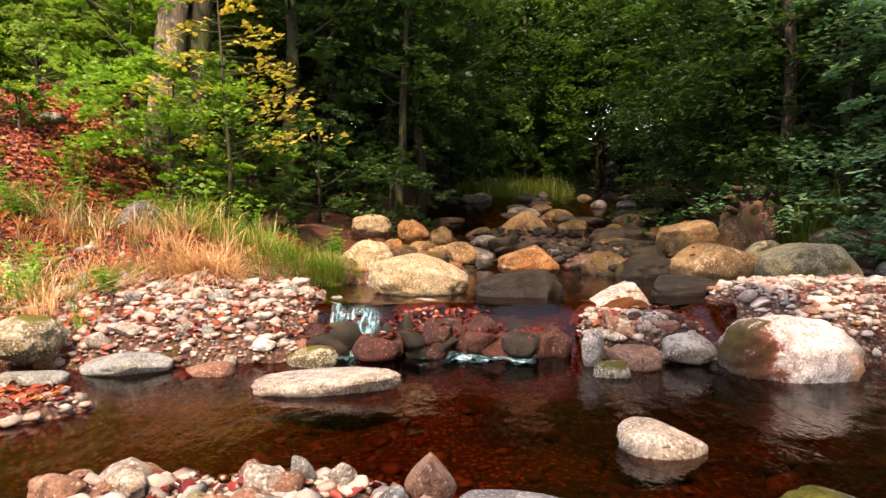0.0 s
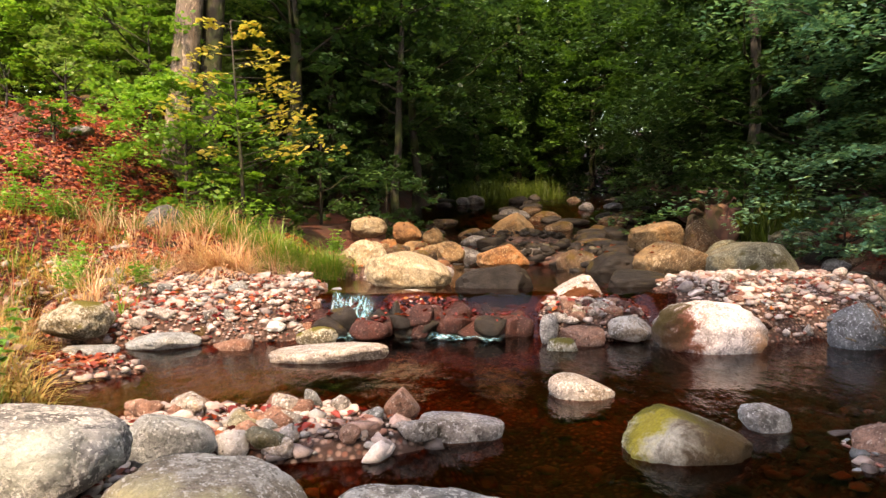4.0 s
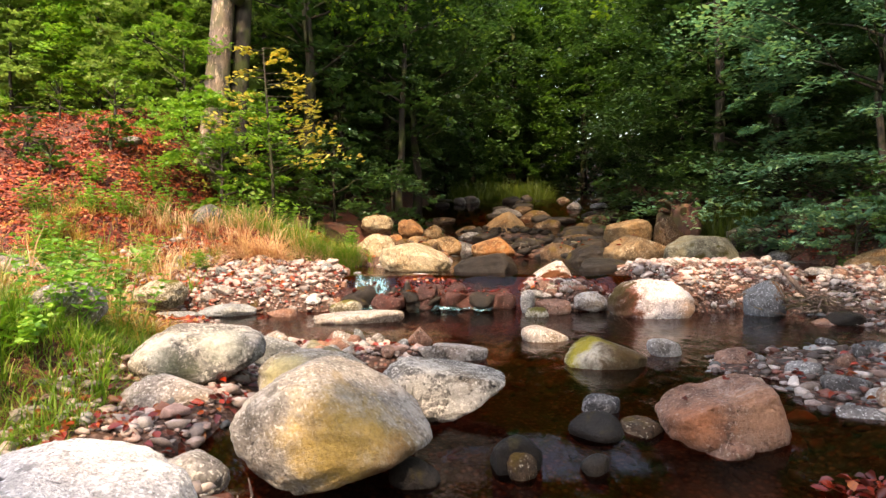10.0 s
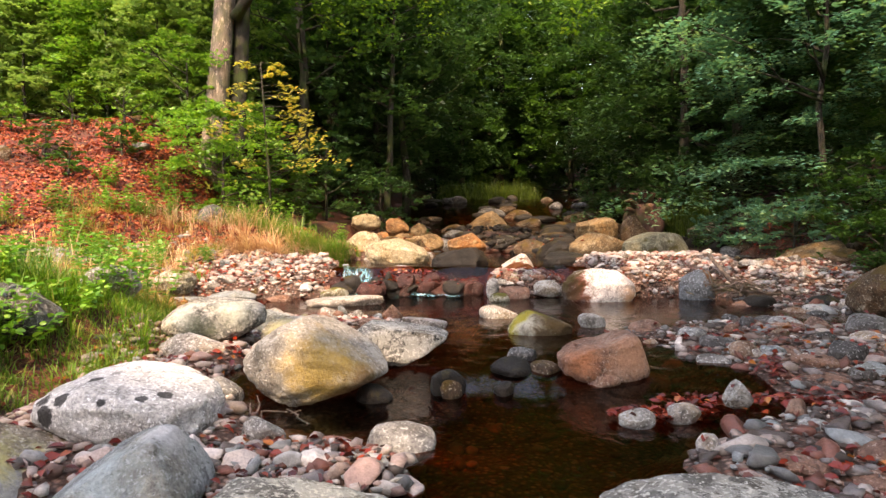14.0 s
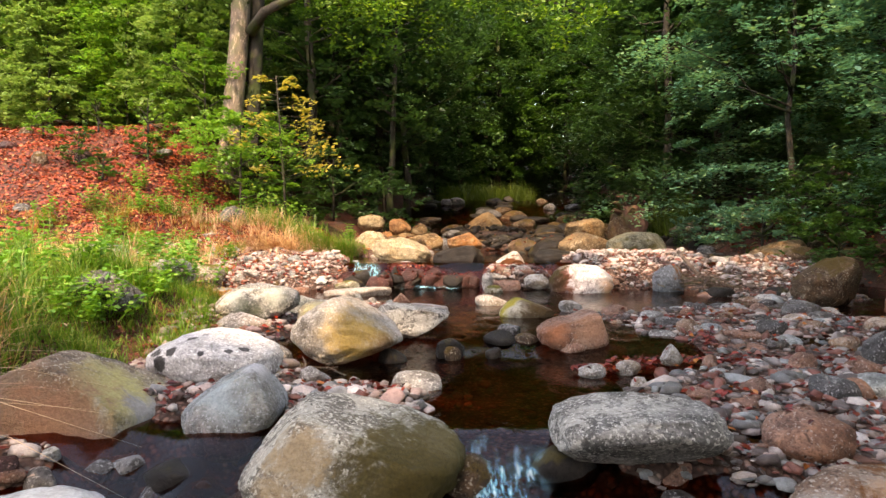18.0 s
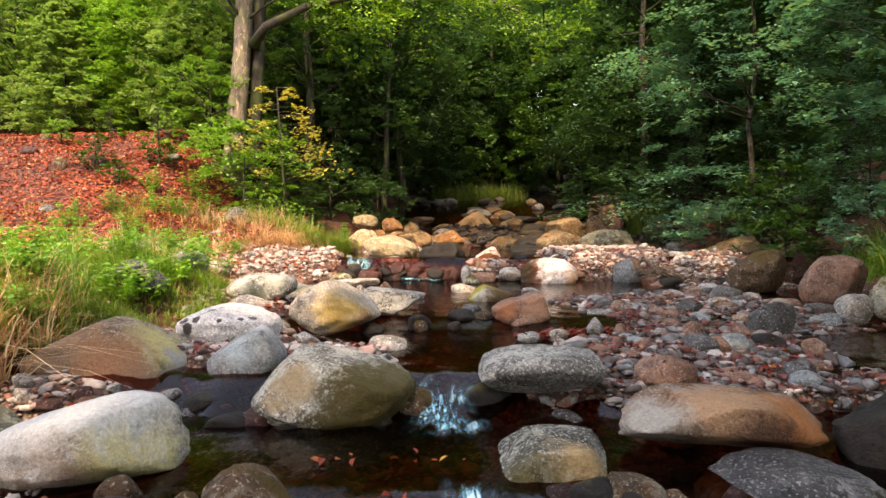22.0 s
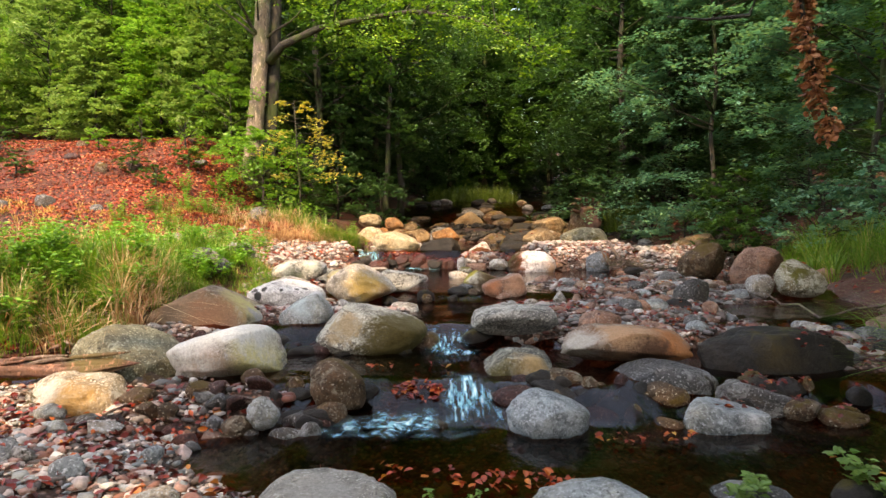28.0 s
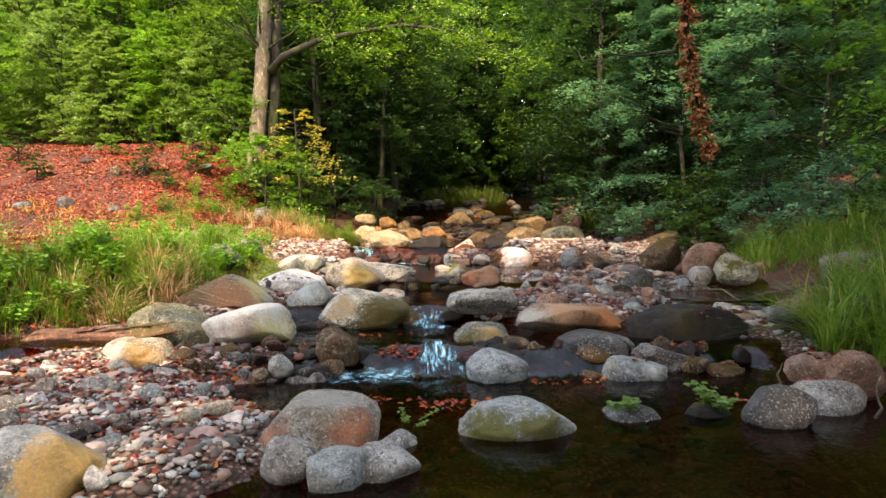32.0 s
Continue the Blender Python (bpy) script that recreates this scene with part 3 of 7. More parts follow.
# ---- boulders and stones ----
def rock_mesh(seed, w, d, h, mat, turn=0.0, lean=0.0, facets=3, lump=0.14, detail=4, sink=None, low=0.64, high=0.88, cuts=(), soft=0.10, dip=None):
    """A water-worn rock: lumpy, with some faces worn flat, w wide, d deep, h over its support and sunk into it by a part of that; a dip hollows its top."""
    rng = random.Random(seed)
    if sink is None:
        sink = 0.75 if h < 0.36 * w else 0.32
    bm = bmesh.new()
    bmesh.ops.create_icosphere(bm, subdivisions=5 if detail == 4 and w > 0.45 else detail, radius=1.0)
    off = Vector((rng.uniform(-50, 50), rng.uniform(-50, 50), rng.uniform(-50, 50)))
    cuts = [(Vector(c[:3]).normalized(), c[3]) for c in cuts]
    for _ in range(facets + (0 if cuts else 2)):
        n = Vector((rng.uniform(-1, 1), rng.uniform(-1, 1), rng.uniform(-0.4, 1))).normalized()
        cuts.append((n, rng.uniform(low, high)))
    chips = []
    if detail == 4 and w > 0.3:
        for _ in range(9):
            n = Vector((rng.uniform(-1, 1), rng.uniform(-1, 0.4), rng.uniform(-0.3, 1))).normalized()
            chips.append((n, rng.uniform(0.0, 0.045)))
    m = Matrix.Rotation(radians(turn), 3, "Z") @ Matrix.Rotation(radians(lean), 3, "Y")

    def worn(p):
        q = Vector([math.copysign(abs(c) ** 0.86, c) for c in p])
        q *= 1 + lump * noise.noise(p * 0.9 + off) + lump * 0.5 * noise.noise(p * 2.1 + off) + 0.06 * noise.noise(p * 4.5 + off) - 0.035 * abs(noise.noise(p * 7 + off)) + 0.016 * noise.noise(p * 15 + off)
        for n, c in cuts:
            o = q.dot(n) - c
            q -= n * 0.48 * (o + math.sqrt(o * o + soft * soft) - 0.3 * soft)
        return q

    shaped = [worn(v.co.copy()) for v in bm.verts]
    reach = [max(q.dot(n) for q in shaped) for n, c in chips]
    for v, q in zip(bm.verts, shaped):
        p = v.co.copy()
        for k, (n, c) in enumerate(chips):
            o = q.dot(n) - reach[k] + c
            if o > 0:
                q -= n * o * 0.85
        if chips:
            q *= 1 + 0.022 * noise.noise(p * 3.2 - off) - 0.028 * max(0.0, 0.12 - abs(noise.noise(p * 2.3 + off * 0.7))) / 0.12
        if dip and q.z > 0:
            q.z -= dip[1] * math.exp(-((q.x - dip[0]) / 0.28) ** 2) * q.z
        v.co = m @ Vector((q.x, q.y * d / w, q.z * h * 1.35 / w))
    lo = [min(v.co[i] for v in bm.verts) for i in range(3)]
    hi = [max(v.co[i] for v in bm.verts) for i in range(3)]
    for v in bm.verts:
        f = [(v.co[i] - lo[i]) / (hi[i] - lo[i]) for i in range(3)]
        v.co = ((f[0] - 0.5) * w, (f[1] - 0.5) * d, f[2] * h * (1 + sink) - h * sink)
    for f in bm.faces:
        f.smooth = True
    me = bpy.data.meshes.new("rock")
    bm.to_mesh(me)
    bm.free()
    me.materials.append(mat)
    return me


SEED = [100]
herb_spots = []
STONES = []


def boulder(x, y, z, w, h, mat, label, deep=0.85, name="boulder", **shape):
    SEED[0] += 1
    me = rock_mesh(shape.pop("seed", SEED[0]), w, w * deep, h, mat, **shape)
    ob = new(name, me)
    ob.location = (x, y, z)
    STONES.append((x, y, z, w, w * deep, h))
    return tagged(ob, label, "boulder" if name == "boulder" else "stone")


PALE = rock_material((0.41, 0.375, 0.345), (0.30, 0.26, 0.23), 0.45, (0.46, 0.43, 0.40))
WHITE = rock_material((0.74, 0.74, 0.74), (0.62, 0.61, 0.60), 0.35, (0.74, 0.73, 0.71), warm=0.12)
WHITE_RUST = rock_material((0.66, 0.61, 0.60), (0.58, 0.51, 0.50), 0.4, (0.66, 0.62, 0.60), warm=0.12)
CREAM = rock_material((0.43, 0.35, 0.23), (0.34, 0.26, 0.155), 0.25, (0.52, 0.46, 0.34), warm=0.3)
TAN = rock_material((0.26, 0.17, 0.088), (0.155, 0.092, 0.045), 0.12, (0.38, 0.30, 0.20))
ORANGE = rock_material((0.357, 0.17, 0.068), (0.187, 0.085, 0.0425), 0.15, (0.425, 0.306, 0.17))
BROWN = rock_material((0.136, 0.0748, 0.0408), (0.068, 0.0408, 0.0238), 0.2, (0.272, 0.231, 0.177), 0.4, (0.068, 0.0408, 0.0068))
GREENGREY = rock_material((0.21, 0.205, 0.145), (0.13, 0.12, 0.08), 0.2, (0.31, 0.31, 0.235), 0.12, (0.068, 0.0595, 0.0127), side=(0, -1, -0.3), weight=0.15)
GREY = rock_material((0.35, 0.335, 0.32), (0.22, 0.205, 0.195), 0.45, (0.4, 0.392, 0.368))
GREYLICHEN = rock_material((0.26, 0.255, 0.24), (0.14, 0.135, 0.125), 0.6, (0.46, 0.44, 0.39), warm=0.35)
DARKLICHEN = rock_material((0.15, 0.145, 0.125), (0.075, 0.07, 0.06), 0.6, (0.40, 0.38, 0.31), warm=0.35)
WEDGE = rock_material((0.55, 0.48, 0.45), (0.42, 0.33, 0.28), 0.3, (0.62, 0.58, 0.54), -0.9, (0.11, 0.036, 0.012), side=(0.1, -1, -0.5), weight=1.0)
LICHENMOSS = rock_material((0.28, 0.265, 0.235), (0.15, 0.14, 0.12), 0.8, (0.47, 0.45, 0.38), warm=0.35)
GREYYELLOW = rock_material((0.43, 0.395, 0.36), (0.34, 0.30, 0.255), 0.45, (0.42, 0.40, 0.36), 0.0, (0.2, 0.13, 0.02))
YELLOWISH = rock_material((0.37, 0.33, 0.28), (0.28, 0.225, 0.15), 0.5, (0.46, 0.43, 0.37))
REDSTONE = rock_material((0.34, 0.19, 0.14), (0.21, 0.11, 0.08), 0.2, (0.313, 0.231, 0.19))
LONGRED = rock_material((0.34, 0.23, 0.165), (0.22, 0.13, 0.09), 0.45, (0.326, 0.272, 0.225), 0.2, (0.15, 0.0544, 0.0136))
DARKWET = rock_material((0.034, 0.028, 0.024), (0.016, 0.013, 0.011), 0.0, (0.13, 0.12, 0.11), 0.25, (0.05, 0.036, 0.008), 0.55)
DARKRED = rock_material((0.085, 0.026, 0.020), (0.035, 0.014, 0.012), 0.08, (0.18, 0.11, 0.10), 0.0, (0.05, 0.045, 0.01), 0.42)
DARKGREY = rock_material((0.109, 0.105, 0.105), (0.0615, 0.0578, 0.0578), 0.4, (0.246, 0.239, 0.231), 0.0, (0.0361, 0.0325, 0.00723), 0.5)
BLUEGREY = rock_material((0.32, 0.36, 0.37), (0.20, 0.22, 0.225), 0.4, (0.324, 0.338, 0.345), 0.0, (0.0338, 0.0304, 0.00675), 0.5)
MOSSY = rock_material((0.27, 0.245, 0.17), (0.15, 0.125, 0.075), 0.6, (0.42, 0.40, 0.33), 0.38, (0.085, 0.075, 0.01), weight=0.16)
BLUERUST = rock_material((0.2, 0.235, 0.26), (0.14, 0.15, 0.16), 0.3, (0.36, 0.38, 0.4), 0.12, (0.12, 0.05, 0.015), side=(1, -0.2, 0.2), weight=0.3)
SLABGREY = rock_material((0.36, 0.335, 0.30), (0.24, 0.215, 0.19), 0.3, (0.42, 0.40, 0.36))
SLABBROWN = rock_material((0.30, 0.26, 0.21), (0.20, 0.15, 0.115), 0.4, (0.374, 0.34, 0.281), 0.15, (0.136, 0.102, 0.0255))
# the grey blotch at upper right repeats a shadowed patch in the colour
boulder(2.23, 3.98, -0.04, 0.82, 0.40, stained(stained(WHITE_RUST, (2.55, 3.74, 0.05, 0.15, (0.62, 0.34, 0.20)), (2.52, 3.82, 0.24, 0.12, (0.34, 0.35, 0.37))), (1.90, 3.76, 0.26, 0.23, (0.16, 0.034, 0.012)), (1.90, 3.74, 0.08, 0.21, (0.17, 0.04, 0.016)), (1.81, 3.90, 0.14, 0.33, (0.055, 0.026, 0.008)), (1.88, 4.0, 0.32, 0.24, (0.06, 0.04, 0.008)), edge=0.4), "rounded white boulder with a rust-brown mossy side in the pool", facets=-2, lump=0.05)
boulder(0.92, 2.58, 0.00, 0.37, 0.10, PALE, "pale flat-topped stone just above the pool's surface", deep=0.8, name="stone", facets=1, cuts=((0.45, 0, 0.9, 0.42), (-0.3, 0, 0.95, 0.7)))
boulder(-0.67, 3.55, 0.00, 0.86, 0.10, PALE, "low pale grey slab lying in the pool", deep=0.5, facets=1, cuts=((-0.25, 0, 0.97, 0.30),))
boulder(-1.85, 4.31, 0.02, 0.38, 0.14, BROWN, "small brown mossy stone at the water's edge", deep=0.8, name="stone")
boulder(-2.07, 3.98, 0.02, 0.60, 0.09, BLUEGREY, "flat blue-grey slab lying on the gravel edge", deep=0.6)
boulder(-2.40, 3.60, 0.03, 0.40, 0.06, BLUEGREY, "flat blue-grey stone lying on the gravel edge", deep=0.6, name="stone")
boulder(-1.49, 3.92, 0.00, 0.31, 0.07, REDSTONE, "flat reddish stone at the water's edge", deep=0.8, name="stone")
boulder(-0.88, 4.13, 0.00, 0.34, 0.14, MOSSY, "mossy green stone below the upper cascade", deep=0.8, name="stone")
boulder(1.33, 4.92, 0.16, 0.66, 0.34, WEDGE, "wedge-shaped white stone with a rust-brown flank beside the cascade", deep=0.7, lean=-14, facets=1, cuts=((-0.6, 0, 0.8, 0.42), (1, 0, 0.1, 0.7)))
boulder(1.42, 4.53, 0.10, 0.46, 0.18, MOSSY, "rounded stone furred with brown moss", deep=0.8)
boulder(1.27, 4.09, 0.00, 0.36, 0.14, REDSTONE, "pinkish grey stone at the pool's edge", deep=0.8, name="stone")
boulder(1.07, 3.87, 0.00, 0.26, 0.09, MOSSY, "small mossy stone at the pool's edge", deep=0.8, name="stone")
boulder(1.69, 4.21, 0.05, 0.35, 0.16, GREY, "pale grey stone beside the cascade", deep=0.8, name="stone")
boulder(1.01, 4.14, 0.03, 0.16, 0.21, GREY, "upright grey stone beside the cascade", deep=0.8, name="stone")
boulder(-0.26, 4.87, 0.02, 0.31, 0.25, DARKRED, "wet dark red stone in the cascade", deep=0.9, name="stone")
boulder(0.05, 4.62, 0.02, 0.25, 0.24, DARKRED, "wet dark red stone in the cascade", deep=0.9, name="stone")
boulder(0.36, 4.74, 0.02, 0.33, 0.26, DARKRED, "wet dark red stone in the cascade covered in leaves", deep=0.9, name="stone")
boulder(-0.50, 4.57, 0.02, 0.29, 0.12, DARKGREY, "wet blue-grey stone in the cascade", deep=0.9, name="stone")
boulder(-0.18, 5.08, 0.23, 0.47, 0.11, GREY, "flat grey slab above the cascade", deep=0.7)
boulder(-0.22, 5.68, 0.33, 0.93, 0.36, CREAM, "large smooth tan boulder beside the upper pool", deep=0.75, facets=0, lump=0.08, lean=5, soft=0.2, cuts=((0.5, -0.2, 0.85, 0.66), (-0.5, 0, 0.85, 0.8)))
boulder(-0.86, 7.03, 0.45, 0.64, 0.34, CREAM, "pale tan boulder behind the large tan one", deep=0.8)
boulder(-1.06, 9.21, 0.86, 0.60, 0.27, CREAM, "tan stone at the foot of the grassy bank", deep=0.8)
# black front is wet and shaded; that shade is put into the dark colour
boulder(0.67, 5.50, 0.16, 0.80, 0.42, DARKWET, "dark wet angular boulder, front shade in its colour, under an orange one", deep=0.75, facets=2, lump=0.16, cuts=((-0.3, 0, 1, 0.7), (-0.1, -1, 0.15, 0.7)))
boulder(0.78, 5.62, 0.50, 0.56, 0.27, ORANGE, "angular orange-brown stone resting on a dark wet boulder", deep=0.8, facets=2, sink=0.15, cuts=((-0.5, 0, 0.85, 0.6), (0.8, 0, 0.4, 0.7)))
boulder(0.23, 8.79, 0.42, 0.52, 0.31, TAN, "flat tan stone on the far edge of the stream", deep=0.8)
boulder(-0.46, 9.69, 0.74, 0.49, 0.31, ORANGE, "orange-brown stone on the far edge of the stream", deep=0.8)
boulder(-0.04, 10.14, 0.68, 0.37, 0.27, TAN, "small tan stone on the far edge of the stream", deep=0.8, name="stone")
boulder(1.69, 12.92, 0.60, 1.12, 0.69, TAN, "pointed tan boulder far up the stream", deep=0.8, facets=1, cuts=((-0.6, -0.2, 0.75, 0.5), (0.7, -0.3, 0.6, 0.6)))
boulder(2.82, 15.38, 0.90, 0.98, 0.49, BROWN, "dark mossy boulder far up the stream", deep=0.8)
boulder(2.97, 6.76, 0.33, 0.95, 0.44, TAN, "rounded orange-tan boulder in the upper pool", deep=0.8, facets=1, cuts=((0.5, 0, 0.85, 0.68), (-0.6, -0.2, 0.75, 0.75)))
boulder(3.45, 8.71, 0.64, 0.84, 0.40, TAN, "tan boulder behind the rounded one in the upper pool", deep=0.8, facets=3)
boulder(4.35, 9.05, 0.55, 0.66, 0.54, BROWN, "dark brown boulder in the upper stream", deep=0.8)
boulder(3.76, 6.36, 0.33, 1.04, 0.44, GREENGREY, "broad grey-green boulder in the upper pool", deep=0.75, facets=1, lump=0.08, cuts=((-0.5, 0, 0.85, 0.7), (0.1, 0, 1, 0.72)))
boulder(4.36, 8.42, 0.46, 0.62, 0.30, GREENGREY, "grey-green boulder partly behind another one", deep=0.8)
boulder(5.68, 8.87, 0.64, 0.73, 0.33, GREENGREY, "flat grey-green boulder by the far bank", deep=0.8)
boulder(2.02, 7.73, 0.30, 0.62, 0.34, BROWN, "dark wet mossy boulder in the upper stream", deep=0.8)
boulder(2.40, 7.36, 0.30, 0.72, 0.32, DARKWET, "dark wet mossy boulder in the upper stream", deep=0.8)
boulder(2.20, 5.59, 0.33, 0.74, 0.17, DARKWET, "low dark stone half under water in the upper pool", deep=0.7)
boulder(-1.96, 4.58, 0.12, 0.30, 0.18, WHITE, "white stone on the gravel bar", deep=0.8, name="stone")
boulder(-1.91, 4.89, 0.15, 0.25, 0.19, WHITE, "white stone on the gravel bar", deep=0.8, name="stone")
boulder(-2.97, 5.95, 0.25, 0.33, 0.18, PALE, "pale pink stone on the gravel bar", deep=0.8, name="stone")
boulder(-1.13, 4.72, 0.10, 0.37, 0.21, DARKRED, "dark red wet stone at the gravel bar's end", deep=0.8, name="stone")
boulder(-2.74, 3.98, 0.12, 0.54, 0.25, MOSSY, "pale boulder with a dark mossy side on the gravel bar", deep=0.8)
boulder(-0.04, 1.96, 0.08, 0.17, 0.11, REDSTONE, "small pointed pink stone on the gravel spit", deep=0.9, name="stone", facets=1, cuts=((-0.7, 0, 0.7, 0.42), (0.7, 0, 0.7, 0.42)))
boulder(0.23, 1.88, 0.00, 0.39, 0.10, PALE, "pale flat slab at the tip of the gravel spit", deep=0.5, name="stone", facets=1, cuts=((0.2, 0, 1, 0.4),))
# the dark low front blotch puts the shaded underside into the colour
boulder(-1.20, 1.02, 0.09, 0.71, 0.27, stained(GREYLICHEN, (-1.35, 0.82, 0.28, 0.12, (0.44, 0.46, 0.42)), (-1.0, 0.85, 0.3, 0.12, (0.42, 0.44, 0.38)), (-1.2, 0.80, 0.12, 0.14, (0.10, 0.11, 0.06))), "large oval grey boulder blotched with lichen", deep=0.7, facets=0, lump=0.07, sink=0.12, soft=0.2, cuts=((0.15, 0, 1, 0.80), (-0.7, -0.2, 0.65, 0.82), (0.1, 0, -1, 0.7), (0.7, 0, -0.7, 0.74)))
boulder(-0.53, 0.90, 0.00, 0.60, 0.245, stained(YELLOWISH, (-0.70, 0.74, 0.18, 0.14, (0.50, 0.43, 0.22)), (-0.45, 0.72, 0.20, 0.10, (0.50, 0.44, 0.24)), (-0.30, 0.70, 0.08, 0.13, (0.40, 0.30, 0.10))), "pale boulder with yellow lichen behind the round one", deep=0.7, facets=0, lump=0.08, soft=0.2, cuts=((0.2, 0, 0.97, 0.66), (0.8, -0.1, 0.6, 0.74)))
boulder(0.11, 0.66, 0.00, 0.60, 0.25, GREYLICHEN, "low lichen-covered boulder at the pool's outlet", deep=0.7, facets=0, sink=0.15, cuts=((0.28, 0, 0.96, 0.52), (0.75, 0, -0.65, 0.6), (0, -1, 0.2, 0.78)))
boulder(-0.32, 0.15, -0.06, 0.78, 0.41, stained(GREYYELLOW, (-0.20, -0.16, 0.12, 0.26, (0.38, 0.25, 0.07)), (-0.05, -0.10, 0.0, 0.12, (0.16, 0.07, 0.03))), "large rounded grey boulder with a yellow-stained front", facets=0, lump=0.06, sink=0.12, soft=0.22, cuts=((0.68, -0.1, 0.73, 0.60), (0.45, -0.1, -0.88, 0.56), (-0.6, 0, -0.8, 0.70), (-0.6, 0, 0.8, 0.86)))
boulder(1.17, 1.70, 0.00, 0.52, 0.17, stained(MOSSY, (1.02, 1.56, 0.13, 0.252, (0.32, 0.26, 0.03)), (1.08, 1.52, 0.06, 0.144, (0.50, 0.47, 0.40)), (1.33, 1.52, 0.05, 0.288, (0.09, 0.05, 0.02)), edge=0.6, reach=2.2), "low boulder topped with yellow-green moss in the pool", deep=0.7, facets=0, lump=0.09, cuts=((0.5, 0, 0.86, 0.5), (-0.75, -0.1, 0.6, 0.7)))
boulder(1.66, 2.00, 0.00, 0.24, 0.11, GREY, "small grey stone in the pool", deep=0.8, name="stone")
boulder(1.31, 0.40, -0.02, 0.53, 0.24, stained(REDSTONE, (1.42, 0.20, 0.12, 0.144, (0.46, 0.24, 0.15)), (1.15, 0.22, 0.06, 0.12, (0.42, 0.16, 0.08))), "reddish boulder with a saddle-shaped top standing in the stream", deep=0.8, facets=0, lump=0.06, dip=(-0.05, 0.30), cuts=((-0.55, 0, 0.82, 0.55), (0.15, 0, 1, 0.80), (0.95, -0.1, 0.2, 0.75), (0.1, -1, 0.1, 0.72)))
boulder(-1.16, 0.67, 0.02, 0.51, 0.16, PALE, "low pale boulder under the oval grey one", deep=0.7)
boulder(-1.00, -0.55, -0.08, 0.77, 0.31, stained(WHITE, (-1.27, -0.74, 0.16, 0.075, (0.02, 0.018, 0.018)), (-1.23, -0.80, 0.09, 0.06, (0.02, 0.018, 0.018)), (-1.15, -0.78, 0.17, 0.045, (0.02, 0.018, 0.018)), (-1.10, -0.66, 0.23, 0.05, (0.02, 0.018, 0.018)), (-0.98, -0.80, 0.14, 0.03, (0.03, 0.03, 0.03)), (-0.85, -0.76, 0.15, 0.03, (0.03, 0.03, 0.03)), (-0.78, -0.70, 0.16, 0.035, (0.03, 0.03, 0.03)), edge=0.12), "broad white boulder with black lichen marks", deep=0.75, facets=0, lump=0.06, sink=0.2, soft=0.2, cuts=((0.42, -0.1, 0.9, 0.66), (-0.5, -0.1, 0.85, 0.78), (-0.5, -0.3, -0.8, 0.72)))
boulder(-0.67, -1.21, -0.20, 0.47, 0.38, stained(BLUEGREY, (-0.68, -1.40, 0.10, 0.14, (0.38, 0.46, 0.48)), (-0.80, -1.55, -0.02, 0.14, (0.52, 0.42, 0.38)), (-0.55, -1.2, 0.18, 0.1, (0.64, 0.63, 0.62))), "pale blue-grey boulder leaning on the white one", deep=1, facets=0, lump=0.08, sink=0.2, cuts=((-0.55, -0.1, 0.82, 0.64), (0.85, 0, 0.5, 0.80), (0.8, 0, -0.6, 0.68), (0, -0.9, 0.4, 0.80)))
boulder(0.18, -0.66, -0.08, 0.30, 0.10, GREY, "flat grey stone in the shallow water", deep=0.7, name="stone")
boulder(-2.10, 0.30, float(ground(-2.10, 0.30)) - 0.04, 0.52, 0.24, DARKGREY, "dark boulder on the grassy bank", deep=0.8, name="stone")
boulder(-2.03, 1.21, float(ground(-2.03, 1.21)) - 0.06, 0.47, 0.29, GREY, "dark grey boulder set in the bank", deep=0.8)
boulder(-2.43, 1.98, float(ground(-2.43, 1.98)) - 0.05, 0.42, 0.22, GREY, "grey boulder set in the bank", deep=0.8)
boulder(-1.52, -1.05, -0.16, 1.12, 0.39, stained(SLABBROWN, (-1.72, -1.36, -0.04, 0.312, (0.24, 0.165, 0.115)), (-1.15, -1.22, 0.10, 0.26, (0.42, 0.38, 0.16)), (-1.40, -1.40, -0.08, 0.26, (0.27, 0.14, 0.085)), (-0.98, -1.2, -0.05, 0.208, (0.26, 0.27, 0.27)), edge=0.6, reach=2.25), "angular brown slab boulder with a ridged top", deep=0.7, facets=0, lump=0.10, soft=0.05, cuts=((-0.50, 0, 0.87, 0.36), (0.62, 0, 0.78, 0.30), (0, 0.6, 0.8, 0.45), (-0.12, -1, 0.18, 0.45), (0.9, -0.3, 0.1, 0.74)))
boulder(-0.04, -1.66, -0.22, 0.91, 0.33, stained(LICHENMOSS, (0.36, -1.86, -0.12, 0.40, (0.085, 0.062, 0.010)), (0.16, -1.97, -0.20, 0.28, (0.07, 0.05, 0.010)), (-0.25, -1.95, 0.0, 0.14, (0.36, 0.26, 0.15)), edge=0.5, reach=2.3), "large grey boulder covered in lichen beside the lower cascade", deep=0.75, facets=0, lump=0.09, soft=0.12, cuts=((0.42, -0.12, 0.9, 0.44), (-0.85, -0.1, 0.45, 0.66), (-0.1, -0.9, 0.4, 0.66)))
boulder(1.15, -1.59, -0.11, 0.73, 0.20, GREYLICHEN, "flat-topped grey boulder on the far side of the cascade", deep=0.75, facets=0, sink=0.25, lump=0.10, cuts=((-0.5, 0, 0.85, 0.66), (0.1, 0, 1, 0.62), (-0.9, 0, 0.1, 0.8), (0, -0.8, -0.6, 0.7)))
